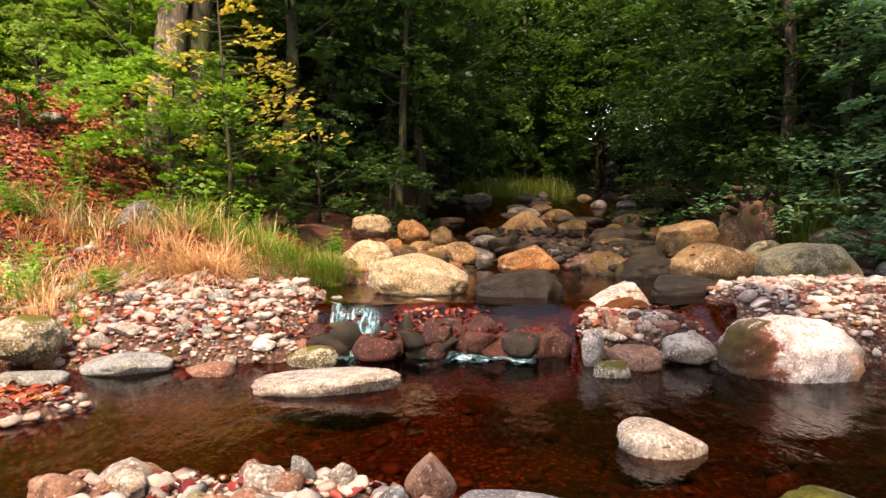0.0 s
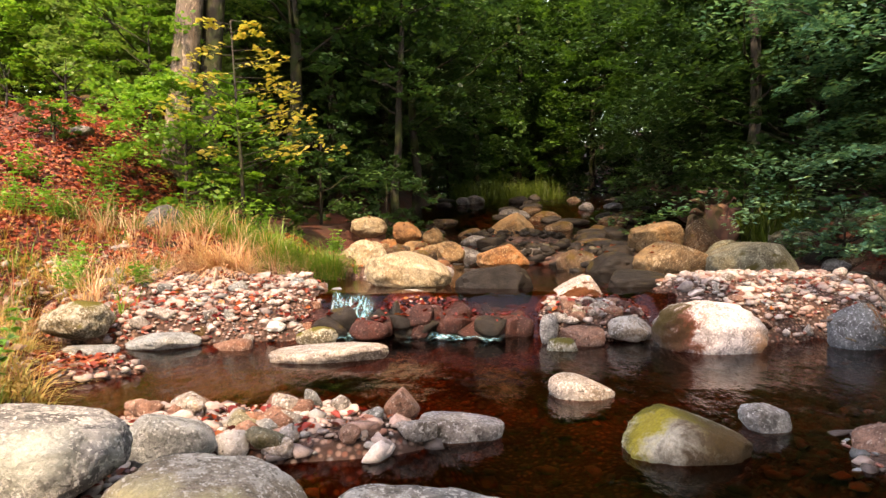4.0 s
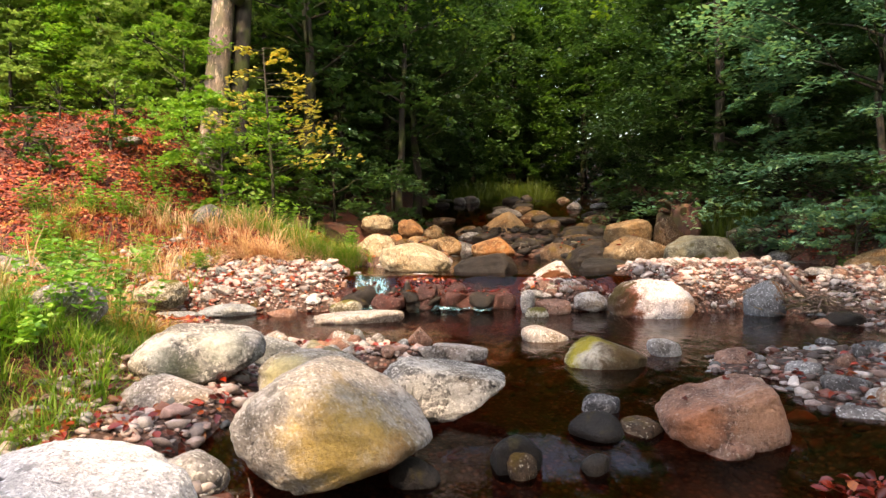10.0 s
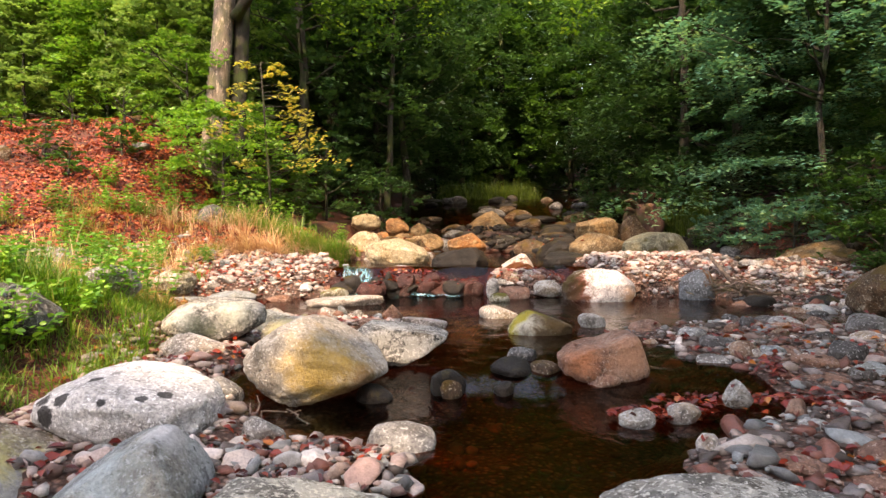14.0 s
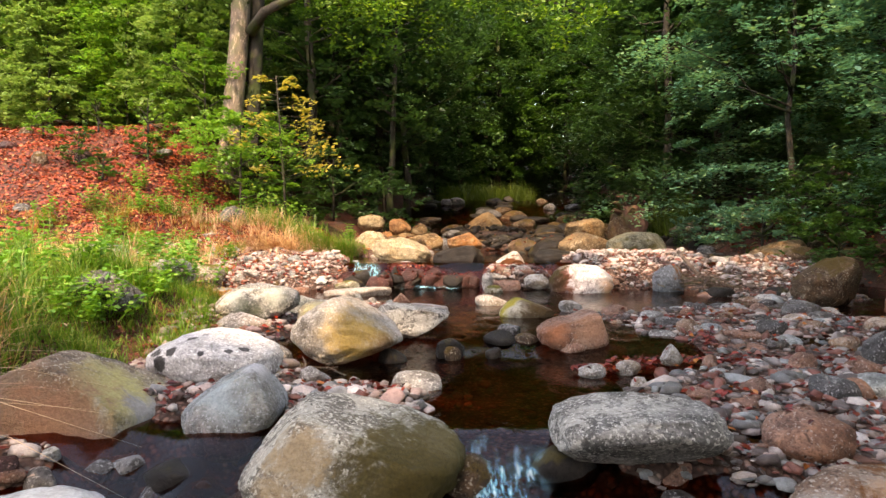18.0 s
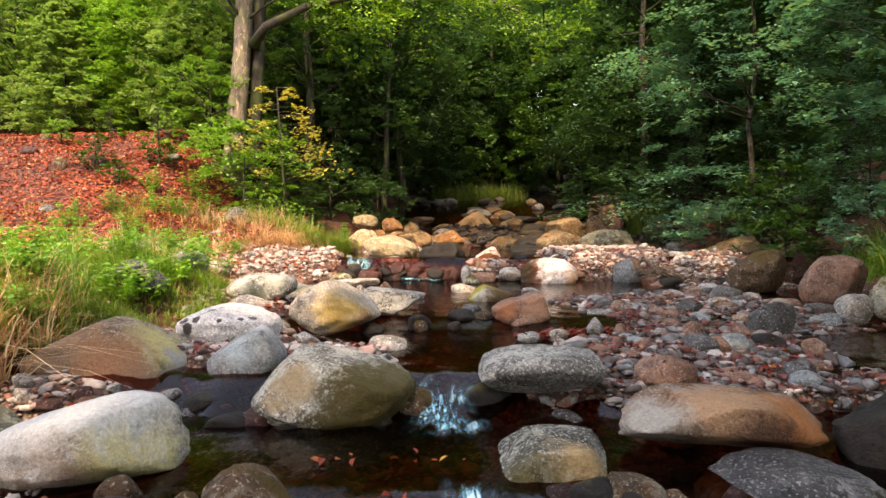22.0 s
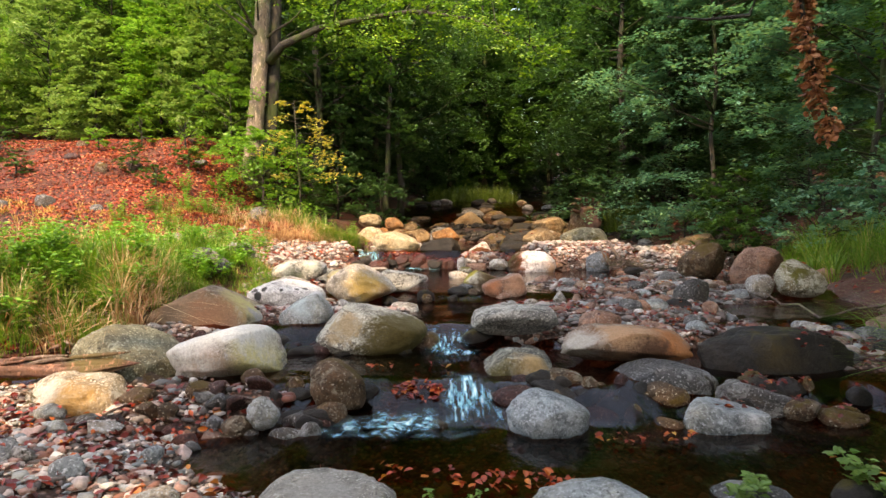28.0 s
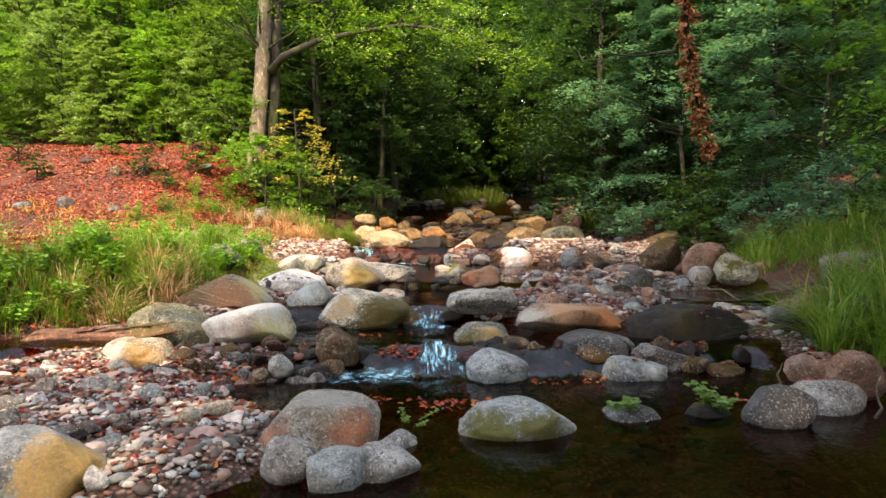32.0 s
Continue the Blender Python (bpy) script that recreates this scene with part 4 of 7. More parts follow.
boulder(1.88, -2.25, -0.19, 0.99, 0.215, stained(LONGRED, (2.22, -2.48, -0.08, 0.28, (0.42, 0.15, 0.05)), (1.85, -2.42, 0.02, 0.238, (0.45, 0.25, 0.14)), (1.5, -2.40, -0.05, 0.168, (0.40, 0.36, 0.31)), (2.0, -2.5, -0.17, 0.168, (0.08, 0.035, 0.02)), edge=0.6, reach=2.2), "long reddish brown boulder on the gravel bar", deep=0.5, facets=0, sink=0.3, lump=0.11, soft=0.08, cuts=((0.22, 0, 1, 0.66), (-0.6, -0.3, 0.7, 0.72), (0, -1, 0.05, 0.72), (-0.2, -0.6, -0.75, 0.6), (0.8, -0.3, 0.4, 0.74)))
boulder(1.05, -2.42, -0.42, 0.62, 0.30, stained(DARKLICHEN, (1.14, -2.66, -0.18, 0.168, (0.46, 0.30, 0.14)), (0.92, -2.66, -0.25, 0.14, (0.10, 0.08, 0.02))), "squat grey lichened boulder beside the cascade", facets=0, cuts=((0.1, 0, 1, 0.70), (0.85, -0.2, 0.4, 0.75), (-0.75, 0, 0.6, 0.70), (0, -1, 0.1, 0.76)))
boulder(1.97, -2.69, -0.38, 0.73, 0.235, DARKGREY, "dark grey rounded boulder in the lower stream", deep=0.75, facets=1, cuts=((0.3, 0, 0.95, 0.7), (-0.5, 0, 0.85, 0.7)))
# the two near-white top blotches put the sunlit top into the colour
boulder(-0.96, -2.51, -0.28, 0.77, 0.35, stained(PALE, (-0.63, -2.70, -0.10, 0.27, (0.60, 0.52, 0.24)), (-1.0, -2.84, -0.16, 0.176, (0.42, 0.26, 0.17)), (-1.12, -2.6, 0.04, 0.297, (0.60, 0.58, 0.54)), (-0.85, -2.5, 0.06, 0.243, (0.62, 0.60, 0.56)), edge=0.7, reach=2.25), "large pale boulder with an angular end beside the lower pool", deep=0.8, facets=0, lump=0.06, sink=0.2, soft=0.14, cuts=((0.9, -0.28, 0.3, 0.66), (-0.4, 0, 0.9, 0.64), (0.2, 0, 1, 0.84), (0.3, -0.5, -0.8, 0.62)))
boulder(-0.14, -2.92, -0.35, 0.35, 0.29, BROWN, "dark brown boulder at the lip of the lower cascade", deep=0.9, name="stone", facets=1, cuts=((0.5, 0, 0.85, 0.75),))
boulder(1.10, -3.30, -0.40, 0.47, 0.22, BLUEGREY, "smooth blue-grey boulder below the cascade", deep=0.8, facets=1, lump=0.08, cuts=((0.5, 0, 0.85, 0.72),))
boulder(2.15, -3.23, -0.40, 0.51, 0.14, stained(BLUEGREY, (2.25, -3.40, -0.31, 0.08, (0.62, 0.62, 0.58))), "low blue-grey stone with a white patch", deep=0.7, facets=1, cuts=((0.3, 0, 0.95, 0.55),))
boulder(2.49, -2.94, -0.36, 0.51, 0.15, DARKGREY, "low dark grey stone in the lower stream", deep=0.7, facets=1, cuts=((0.5, 0, 0.85, 0.55),))
boulder(-0.00, -4.58, -0.38, 0.66, 0.205, stained(SLABGREY, (-0.25, -4.84, -0.28, 0.135, (0.46, 0.17, 0.09)), (0.22, -4.83, -0.31, 0.15, (0.44, 0.14, 0.06)), (0.05, -4.6, -0.14, 0.18, (0.30, 0.28, 0.25))), "large flat-topped grey boulder with reddish corners", deep=0.75, facets=1, lump=0.08, cuts=((0.05, 0, 1, 0.6), (0, -1, 0.3, 0.68), (-0.8, 0, 0.5, 0.66)))
boulder(1.07, -4.47, -0.40, 0.66, 0.18, stained(BLUEGREY, (0.90, -4.66, -0.36, 0.19, (0.10, 0.10, 0.010)), (1.20, -4.66, -0.37, 0.17, (0.095, 0.085, 0.010)), edge=0.5), "low grey boulder with a mossy front edge in the lower pool", deep=0.6)
boulder(-1.67, -3.05, -0.30, 0.60, 0.18, stained(YELLOWISH, (-1.60, -3.28, -0.2, 0.182, (0.44, 0.25, 0.09)), (-1.8, -3.2, -0.16, 0.13, (0.55, 0.52, 0.46))), "pale boulder with yellow lichen on the gravel", deep=0.8)
boulder(-1.60, -2.56, -0.34, 0.76, 0.43, GREENGREY, "large grey-green boulder behind the driftwood log", deep=0.8, facets=1, lump=0.08, cuts=((0.45, -0.2, 0.85, 0.7),))
boulder(-0.06, -5.09, -0.38, 0.25, 0.17, GREY, "grey stone at the edge of the lower pool", deep=0.9, name="stone")
boulder(0.17, -5.16, -0.40, 0.27, 0.15, BLUEGREY, "pale blue-grey stone at the edge of the lower pool", deep=0.9, name="stone")
boulder(0.36, -5.02, -0.40, 0.36, 0.11, GREY, "low grey stone at the edge of the lower pool", deep=0.9, name="stone")
boulder(0.41, -4.68, -0.40, 0.22, 0.07, GREY, "small flat grey stone in the lower pool", deep=0.8, name="stone")
boulder(4.44, -1.62, -0.25, 0.55, 0.29, REDSTONE, "reddish stone under a driftwood branch", deep=0.8)
boulder(5.65, -0.98, -0.20, 0.99, 0.66, GREENGREY, "large grey mossy boulder at the foot of the bank", deep=0.8)
boulder(4.86, 1.49, 0.05, 0.71, 0.45, REDSTONE, "rounded pinkish boulder by the bank", deep=0.8)
boulder(5.75, 5.51, 0.15, 0.96, 0.50, TAN, "sloping tan boulder under the overhanging branches", deep=0.8, facets=1, cuts=((-0.5, -0.2, 0.85, 0.5),))
boulder(4.54, 2.44, 0.10, 0.70, 0.43, BROWN, "dark brown boulder by the bank", deep=0.8)
boulder(4.72, 0.28, 0.05, 0.55, 0.34, MOSSY, "dark mossy boulder by the bank", deep=0.8)
boulder(2.61, -4.36, -0.40, 0.43, 0.20, DARKGREY, "dark boulder with a mossy flank by the lower pool", deep=0.8)
boulder(3.31, -3.72, -0.35, 0.47, 0.21, REDSTONE, "reddish dark flat boulder strewn with leaves", deep=0.8)
boulder(-1.12, -5.18, -0.38, 0.60, 0.25, stained(BLUEGREY, (-0.86, -5.32, -0.22, 0.2, (0.55, 0.33, 0.11)), (-0.92, -5.42, -0.32, 0.16, (0.50, 0.30, 0.10)), (-1.3, -5.3, -0.15, 0.12, (0.58, 0.57, 0.54)), edge=0.6, reach=2.2), "rounded blue-grey boulder with an ochre side on the gravel", deep=0.9, facets=2)
boulder(-0.51, -3.27, -0.35, 0.18, 0.14, BLUEGREY, "small blue-grey stone by the cascade", deep=0.9, name="stone")
boulder(1.87, -1.58, -0.12, 0.35, 0.17, REDSTONE, "pinkish stone behind the long boulder", deep=0.8, name="stone")
boulder(1.23, -1.78, -0.30, 0.27, 0.09, DARKGREY, "small dark stone by the cascade", deep=0.8, name="stone")
boulder(1.68, -1.56, -0.15, 0.12, 0.06, REDSTONE, "small orange stone on the gravel", deep=0.8, name="stone")
boulder(3.40, 3.96, 0.00, 0.44, 0.35, BLUERUST, "blue-grey boulder with a rust-coloured side at the bar's end", deep=0.8)
boulder(-0.86, -1.64, -0.30, 0.23, 0.13, DARKGREY, "small angular dark stone standing in the shallow pool", deep=0.9, name="stone", facets=1, cuts=((0.6, -0.3, 0.7, 0.45), (-0.6, -0.3, 0.7, 0.5)))
boulder(-0.40, -0.65, -0.08, 0.19, 0.13, GREY, "angular grey stone by the water", deep=0.8, name="stone", facets=5)
boulder(-0.79, -0.09, -0.06, 0.27, 0.14, GREY, "flat grey stone behind the white boulder", deep=0.8, name="stone")
boulder(3.41, -3.88, -0.35, 0.40, 0.26, REDSTONE, "flat reddish boulder strewn with leaves", deep=0.8, name="stone")
boulder(3.07, -4.12, -0.38, 0.46, 0.16, GREY, "flat pale grey stone by the lower pool", deep=0.8)
boulder(4.20, 0.19, 0.00, 0.31, 0.22, GREY, "small grey stone on the gravel", deep=0.8, name="stone")
boulder(1.31, -1.63, -0.25, 0.23, 0.11, REDSTONE, "dark pink stone by the cascade", deep=0.8, name="stone")
boulder(1.26, -1.80, -0.30, 0.24, 0.10, DARKGREY, "dark stone by the cascade", deep=0.8, name="stone")
boulder(-3.22, 2.56, float(ground(-3.22, 2.56)) - 0.04, 0.80, 0.23, GREY, "long grey stone half buried in the grassy bank", deep=0.6)
boulder(3.21, -0.32, -0.05, 0.38, 0.27, DARKGREY, "dark flat stone in the side channel", deep=0.8, name="stone")
boulder(0.88, 0.70, -0.03, 0.20, 0.11, DARKGREY, "dark stone in the stream", deep=0.8, name="stone")
boulder(1.28, 0.22, -0.05, 0.19, 0.07, REDSTONE, "small pink stone in the stream", deep=0.8, name="stone")
boulder(1.83, -0.20, -0.03, 0.14, 0.11, GREY, "small upright pointed grey stone", deep=0.8, name="stone", facets=1, cuts=((-0.8, 0, 0.55, 0.45), (0.8, 0, 0.55, 0.45)))
boulder(1.94, -0.62, -0.08, 0.23, 0.10, GREY, "grey block-shaped stone on the gravel", deep=0.8, name="stone", facets=5)
boulder(1.78, -0.60, -0.08, 0.13, 0.08, BLUEGREY, "pale blue-grey stone on the gravel", deep=0.8, name="stone", facets=5)
boulder(1.25, -0.42, -0.07, 0.17, 0.07, GREY, "grey stone on the gravel", deep=0.8, name="stone", facets=4)
boulder(1.50, -0.36, -0.07, 0.16, 0.08, PALE, "pale flat stone on the gravel", deep=0.8, name="stone", facets=4)
boulder(1.43, -0.79, -0.10, 0.11, 0.11, PALE, "pale stone on the gravel", deep=0.8, name="stone", facets=4)
boulder(-0.90, 1.50, 0.04, 0.34, 0.19, BLUEGREY, "grey-green stone behind the oval boulder", deep=0.8, name="stone")
boulder(2.93, -2.45, -0.30, 1.14, 0.34, stained(DARKWET, (2.8, -2.72, -0.1, 0.16, (0.05, 0.032, 0.008))), "long dark mossy boulder in the shade", deep=0.5, facets=3)


# ---- trees ----
def crown_fans(rng, base, top, radius, count, shape="round"):
    """Places and directions of leafy twig fans that fill a crown round the z axis."""
    t = rng.random(count) ** 0.9
    z = base + t * (top - base)
    if shape == "cone":
        r = radius * (1.05 - t) ** 0.8
    elif shape == "shrub":
        r = radius * np.sqrt(np.clip(1 - (1.7 * t - 0.75) ** 2, 0.05, 1))
    else:
        r = radius * np.sqrt(np.clip(1 - (1.9 * t - 0.85) ** 2, 0.08, 1))
    if shape == "tier":
        z = base + np.round(t * (top - base) / 0.55) * 0.55 + rng.normal(0, 0.045, count)
        r = radius * (1.08 - 0.85 * t)
    a = rng.uniform(0, 2 * np.pi, count)
    r = r * (0.75 + 0.35 * np.sin(3 * a + 5 * t) * np.cos(2 * a - 9 * t)) * rng.uniform(0.8, 1.15, count)
    q = rng.uniform(0.25, 0.8, count) ** 0.7
    org = np.stack([np.cos(a) * r * q, np.sin(a) * r * q, z], -1)
    way = np.stack([np.cos(a + rng.normal(0, 0.5, count)), np.sin(a + rng.normal(0, 0.5, count)), rng.normal(0.12, 0.25, count)], -1)
    if shape == "tier":
        way[:, 2] = rng.normal(-0.04, 0.08, count)
    return org, way, np.maximum(r * (1 - q) * 1.15, 0.35 * radius * 0.5)


def tree(name, m, label, height, radius, girth, leaf, bark, fans=200, per=45, size=0.15, base=0.8, shape="round", seed=1, lean=(0, 0), droop=0.15, group="", category="tree", flat=0.35, full=False):
    """A tapered trunk with limbs and a crown of many small leaves."""
    rng, pr = np.random.default_rng(seed), random.Random(seed)
    root = empty(name, m, label, category, group)
    pts = [Vector((lean[0] * k / 8 + pr.uniform(-1, 1) * 0.02 * height * (0 < k < 8) * 0.5, lean[1] * k / 8 + pr.uniform(-1, 1) * 0.01 * height * (0 < k < 8), height * 0.92 * k / 8 - 0.3 * (k == 0))) for k in range(9)]
    rad = [girth * (1.25 if k == 0 else 1) * (1 - 0.86 * k / 8) for k in range(9)]
    org, way, ln = crown_fans(rng, base, height, radius, fans, shape)
    org[:, 0] += lean[0] * org[:, 2] / height
    org[:, 1] += lean[1] * org[:, 2] / height
    limbs, twigs = [tube(pts, rad, 10)], []
    small = radius < 1.6
    for i in range(0, fans, max(1, fans // (8 if small else 34))):
        end = Vector(org[i]) + Vector(way[i]) * ln[i] * 0.6
        z0 = max(0.3, end.z - 0.35 * Vector((end.x, end.y)).length - 0.2)
        k = min(0.97, z0 / (height * 0.92))
        a = Vector((lean[0] * k, lean[1] * k, z0))
        (limbs if not small else twigs).append(tube(wander(a, end, 4, 0.05, pr), [girth * 0.30 * (1 - k) + 0.012, girth * 0.2 * (1 - k) + 0.010, 0.012, 0.008, 0.004], 5))
    child("trunk", raw_mesh("trunk", *join(limbs), bark), root)
    for one in twigs:
        child("branch", raw_mesh("branch", *one, bark), root)
    child("crown", raw_mesh("crown", *leaf_fans(rng, org, way, ln, per, size, droop=droop, flat=flat, full=full or radius < 1.3), leaf, False), root)
    return root


def on_ground(x, y, turn=0.0, scale=1.0, sink=0.05):
    return Matrix.LocRotScale((x, y, float(ground(x, y)) - sink), Euler((0, 0, radians(turn))), (scale, scale, scale))


def more(thing, x, y, turn, scale):
    """Another tree like it, at its own turn and size."""
    old = tuple(thing.scale)
    thing.scale = (scale, scale, scale)
    ob = copy_thing(thing, pose(x, y, float(ground(x, y)) - 0.05, 0, 0, turn))
    thing.scale = old
    return ob


WOODS = "trees of the forest beyond the stream"
kinds = [
    tree("beech_tree", on_ground(-1.6, 17.5), "tall dark-leaved beech in the shaded forest", 12, 3.6, 0.16, M_LEAF_DARK, M_BARK_DARK, 420, 44, 0.19, 0.5, "round", 3, group=WOODS),
    tree("beech_tree", on_ground(3.5, 27), "tall green beech in the shaded forest", 14, 4.0, 0.18, M_LEAF_BEECH, M_BARK_DARK, 440, 44, 0.21, 0.6, "round", 4, group=WOODS),
    tree("hornbeam_tree", on_ground(8.8, 15), "broad dark hornbeam with low layered branches", 10, 4.0, 0.15, M_LEAF_DARK, M_BARK_DARK, 480, 46, 0.16, 0.1, "tier", 5, group=WOODS, droop=0.22, flat=0.22),
    tree("young_tree", on_ground(-9, 17), "bright green young tree at the forest edge", 8, 2.6, 0.09, M_LEAF_LIGHT, M_BARK_DARK, 380, 46, 0.17, 0.1, "shrub", 6, group="young trees on the sunny bank"),
    tree("young_tree", on_ground(-14, 20), "light green young tree at the forest edge", 11, 3.0, 0.10, M_LEAF_LIGHT, M_BARK_DARK, 400, 46, 0.18, 0.2, "cone", 7, group="young trees on the sunny bank"),
]
prng = random.Random(12)
# far rows of the forest, from the bank to the other side
for y0, step, lo, hi, big_one in ((17, 3.2, 8, 24, 1.0), (23, 3.2, -5, 28, 1.0), (29, 3.4, -8, 32, 1.15), (36, 3.8, -14, 40, 1.3), (45, 4.6, -24, 50, 1.55), (58, 6.5, -60, 66, 1.9)):
    x = lo
    while x < hi:
        yy = y0 + prng.uniform(-1.6, 1.6)
        xx = x + prng.uniform(-0.9, 0.9)
        clear = np.interp(yy, LEFT_Y, LEFT_X) - 1.2 < xx < np.interp(yy, RIGHT_Y, RIGHT_X) - 0.5 and yy < 31
        if not clear:
            more(kinds[prng.choice((0, 0, 1, 2, 2))], xx, yy, prng.uniform(0, 360), prng.uniform(0.9, 1.25) * big_one)
        x += step * prng.uniform(0.75, 1.25)
for y0, step, lo, hi, big_one in ((15.0, 2.4, -15, -6, 0.85), (19.5, 2.8, -24, -5, 1.0), (26, 3.2, -34, -6, 1.2), (35, 4.0, -46, -10, 1.5)):
    x = lo
    while x < hi:
        more(kinds[prng.choice((3, 3, 4, 4, 1))], x + prng.uniform(-0.8, 0.8), y0 + prng.uniform(-1.2, 1.2), prng.uniform(0, 360), prng.uniform(0.8, 1.2) * big_one)
        x += step * prng.uniform(0.75, 1.25)
# dark trees close behind the tall tree and along the far bank
for x, y, k, s in ((-2.4, 13.2, 0, 0.85), (-4.6, 14.2, 0, 0.9), (-3.2, 19, 2, 1.0), (7.6, 11.8, 2, 0.95), (10.2, 9.0, 2, 1.0), (9.0, 13.8, 0, 1.0), (12.0, 12, 1, 1.0), (9.2, 19.5, 2, 0.9), (13, 6.0, 0, 1.0), (12.5, 1.5, 1, 1.0), (12.5, -3, 0, 1.0), (-1.4, 21.5, 0, 0.9), (0.5, 26, 2, 1.0), (6.8, 15.0, 2, 0.8), (2.0, 33.5, 1, 1.2), (5.0, 34.5, 0, 1.3), (8.2, 32.5, 2, 1.3), (-0.5, 31.5, 0, 1.2), (3.6, 29.5, 2, 1.0), (-2.0, 37.0, 0, 1.5), (0.8, 38.5, 0, 1.5), (3.4, 37.5, 2, 1.5), (6.2, 39.0, 0, 1.6), (1.6, 26.0, 0, 0.9)):
    more(kinds[k], x, y, prng.uniform(0, 360), s)

# the right bank's overhanging trees
tree("hornbeam_tree", on_ground(7.0, 7.4), "hornbeam with low blue-green branches hanging over the stream", 8.5, 3.3, 0.06, M_LEAF_BLUE, M_BARK_DARK, 480, 72, 0.095, 0.45, "tier", 21, droop=0.14, flat=0.13, full=True)
tree("hornbeam_tree", on_ground(8.4, 4.0), "dark green hornbeam on the stream bank", 9.5, 3.2, 0.06, M_LEAF_BLUE, M_BARK_DARK, 470, 70, 0.10, 0.2, "tier", 22, droop=0.14, flat=0.13, full=True)
tree("beech_tree", on_ground(8.8, 0.6), "green beech on the stream bank", 9, 3.2, 0.07, M_LEAF_LIGHT, M_BARK_DARK, 560, 46, 0.11, 0.3, "round", 23, droop=0.2)
tree("beech_tree", on_ground(8.0, -3.2), "green beech on the stream bank", 9, 3.0, 0.14, M_LEAF_LIGHT, M_BARK_DARK, 400, 42, 0.11, 0.8, "round", 24, droop=0.2)
# high crowns over the lower stream and its shaded bank, unseen, added to keep the stones in soft shade
for k, (x, y, lean, fans) in enumerate(((0.7, -9.6, (-0.2, 3.6), 64), (8.4, -2.4, (-5.4, 0.6), 52), (8.8, -7.6, (-3.4, 0.6), 80))):
    tree("beech_tree", on_ground(x, y), "unseen tall beech, its high wide crown added to shade the stream", 15.5, (4.0, 3.2, 4.6)[k], 0.26, M_LEAF_BEECH, M_BARK_DARK, fans, 40, 0.30, 7.0, "round", 480 + k, lean=lean)
# trees out of view beside and behind the way, added to shade its lower end
for x, y, k, s in ((-6.2, -12.8, 2, 0.55), (-2.6, -12.6, 2, 0.6), (0.8, -12.9, 2, 0.6), (4.4, -12.4, 2, 0.55), (-9.2, -12.2, 2, 0.55), (1.6, -18.5, 0, 1.9), (1.2, -15.5, 0, 2.1), (6.5, -18, 0, 1.9), (-17, -12, 1, 1.0), (13, -17, 1, 1.2), (-13, -19, 2, 0.9), (-9.5, -16, 2, 0.75), (-5, -14.5, 2, 0.6), (3, -14, 2, 0.65), (8.5, -12.5, 2, 0.7), (-11.5, -9, 2, 0.65), (-12, -4, 2, 0.6)):
    more(kinds[k], x, y, prng.uniform(0, 360), s)

# the tall two-stemmed tree on the left bank
tx, ty = -3.95, 8.8
tz = float(ground(tx, ty))
big = empty("two_stemmed_tree", pose(tx, ty, tz - 0.2), "tall two-stemmed tree with pale flaking bark on the leafy bank", "tree")
pr = random.Random(5)
child("trunk", raw_mesh("trunk", *tube([(-0.05, 0, 0), (-0.02, 0, 0.6), (0.06, 0, 1.4), (0.18, 0, 2.5), (0.26, 0, 3.6), (0.30, 0, 5.0), (0.2, 0.1, 7.5), (0.3, 0, 12.5)], [0.31, 0.24, 0.205, 0.19, 0.18, 0.17, 0.13, 0.05], 16), M_BARK_PALE), big, "pale flaking trunk")
child("trunk", raw_mesh("trunk", *tube([(0.26, 0.25, 0), (0.33, 0.25, 0.8), (0.42, 0.22, 1.8), (0.50, 0.22, 2.8), (0.55, 0.25, 4.2), (0.62, 0.35, 6.5), (0.9, 0.5, 11)], [0.24, 0.18, 0.16, 0.15, 0.14, 0.11, 0.04], 14), M_BARK_DARK), big, "darker second trunk")
limb_pts = [(0.45, 0, 3.30), (0.85, -0.35, 3.60), (1.75, -0.6, 3.92), (2.9, -0.6, 4.18), (4.0, -0.6, 4.35), (5.4, -1.0, 4.05), (7.0, -1.4, 3.2)]
limbs = [tube(limb_pts, [0.12, 0.095, 0.075, 0.06, 0.05, 0.03, 0.012], 8)]
fo, fw, fl = [], [], []
for i in range(120):
    u = pr.uniform(0.16, 1.0) ** 0.6 * 5.999
    k = int(u)
    p = Vector(limb_pts[k]).lerp(Vector(limb_pts[k + 1]), u - k)
    d = Vector((pr.uniform(-0.3, 0.9), pr.choice((-1, 1)) * pr.uniform(0.3, 1.0), pr.uniform(-0.35, 0.45)))
    ln = pr.uniform(0.5, 1.25)
    q = p + d.normalized() * pr.uniform(0.05, 0.5) + Vector((0, 0, pr.uniform(-0.55, 0.65)))
    if i % 3 == 0:
        limbs.append(tube(wander(p, q + d.normalized() * ln * 0.7, 3, 0.05, pr), [0.016, 0.012, 0.008, 0.004], 5))
    fo.append(q), fw.append(d), fl.append(ln)
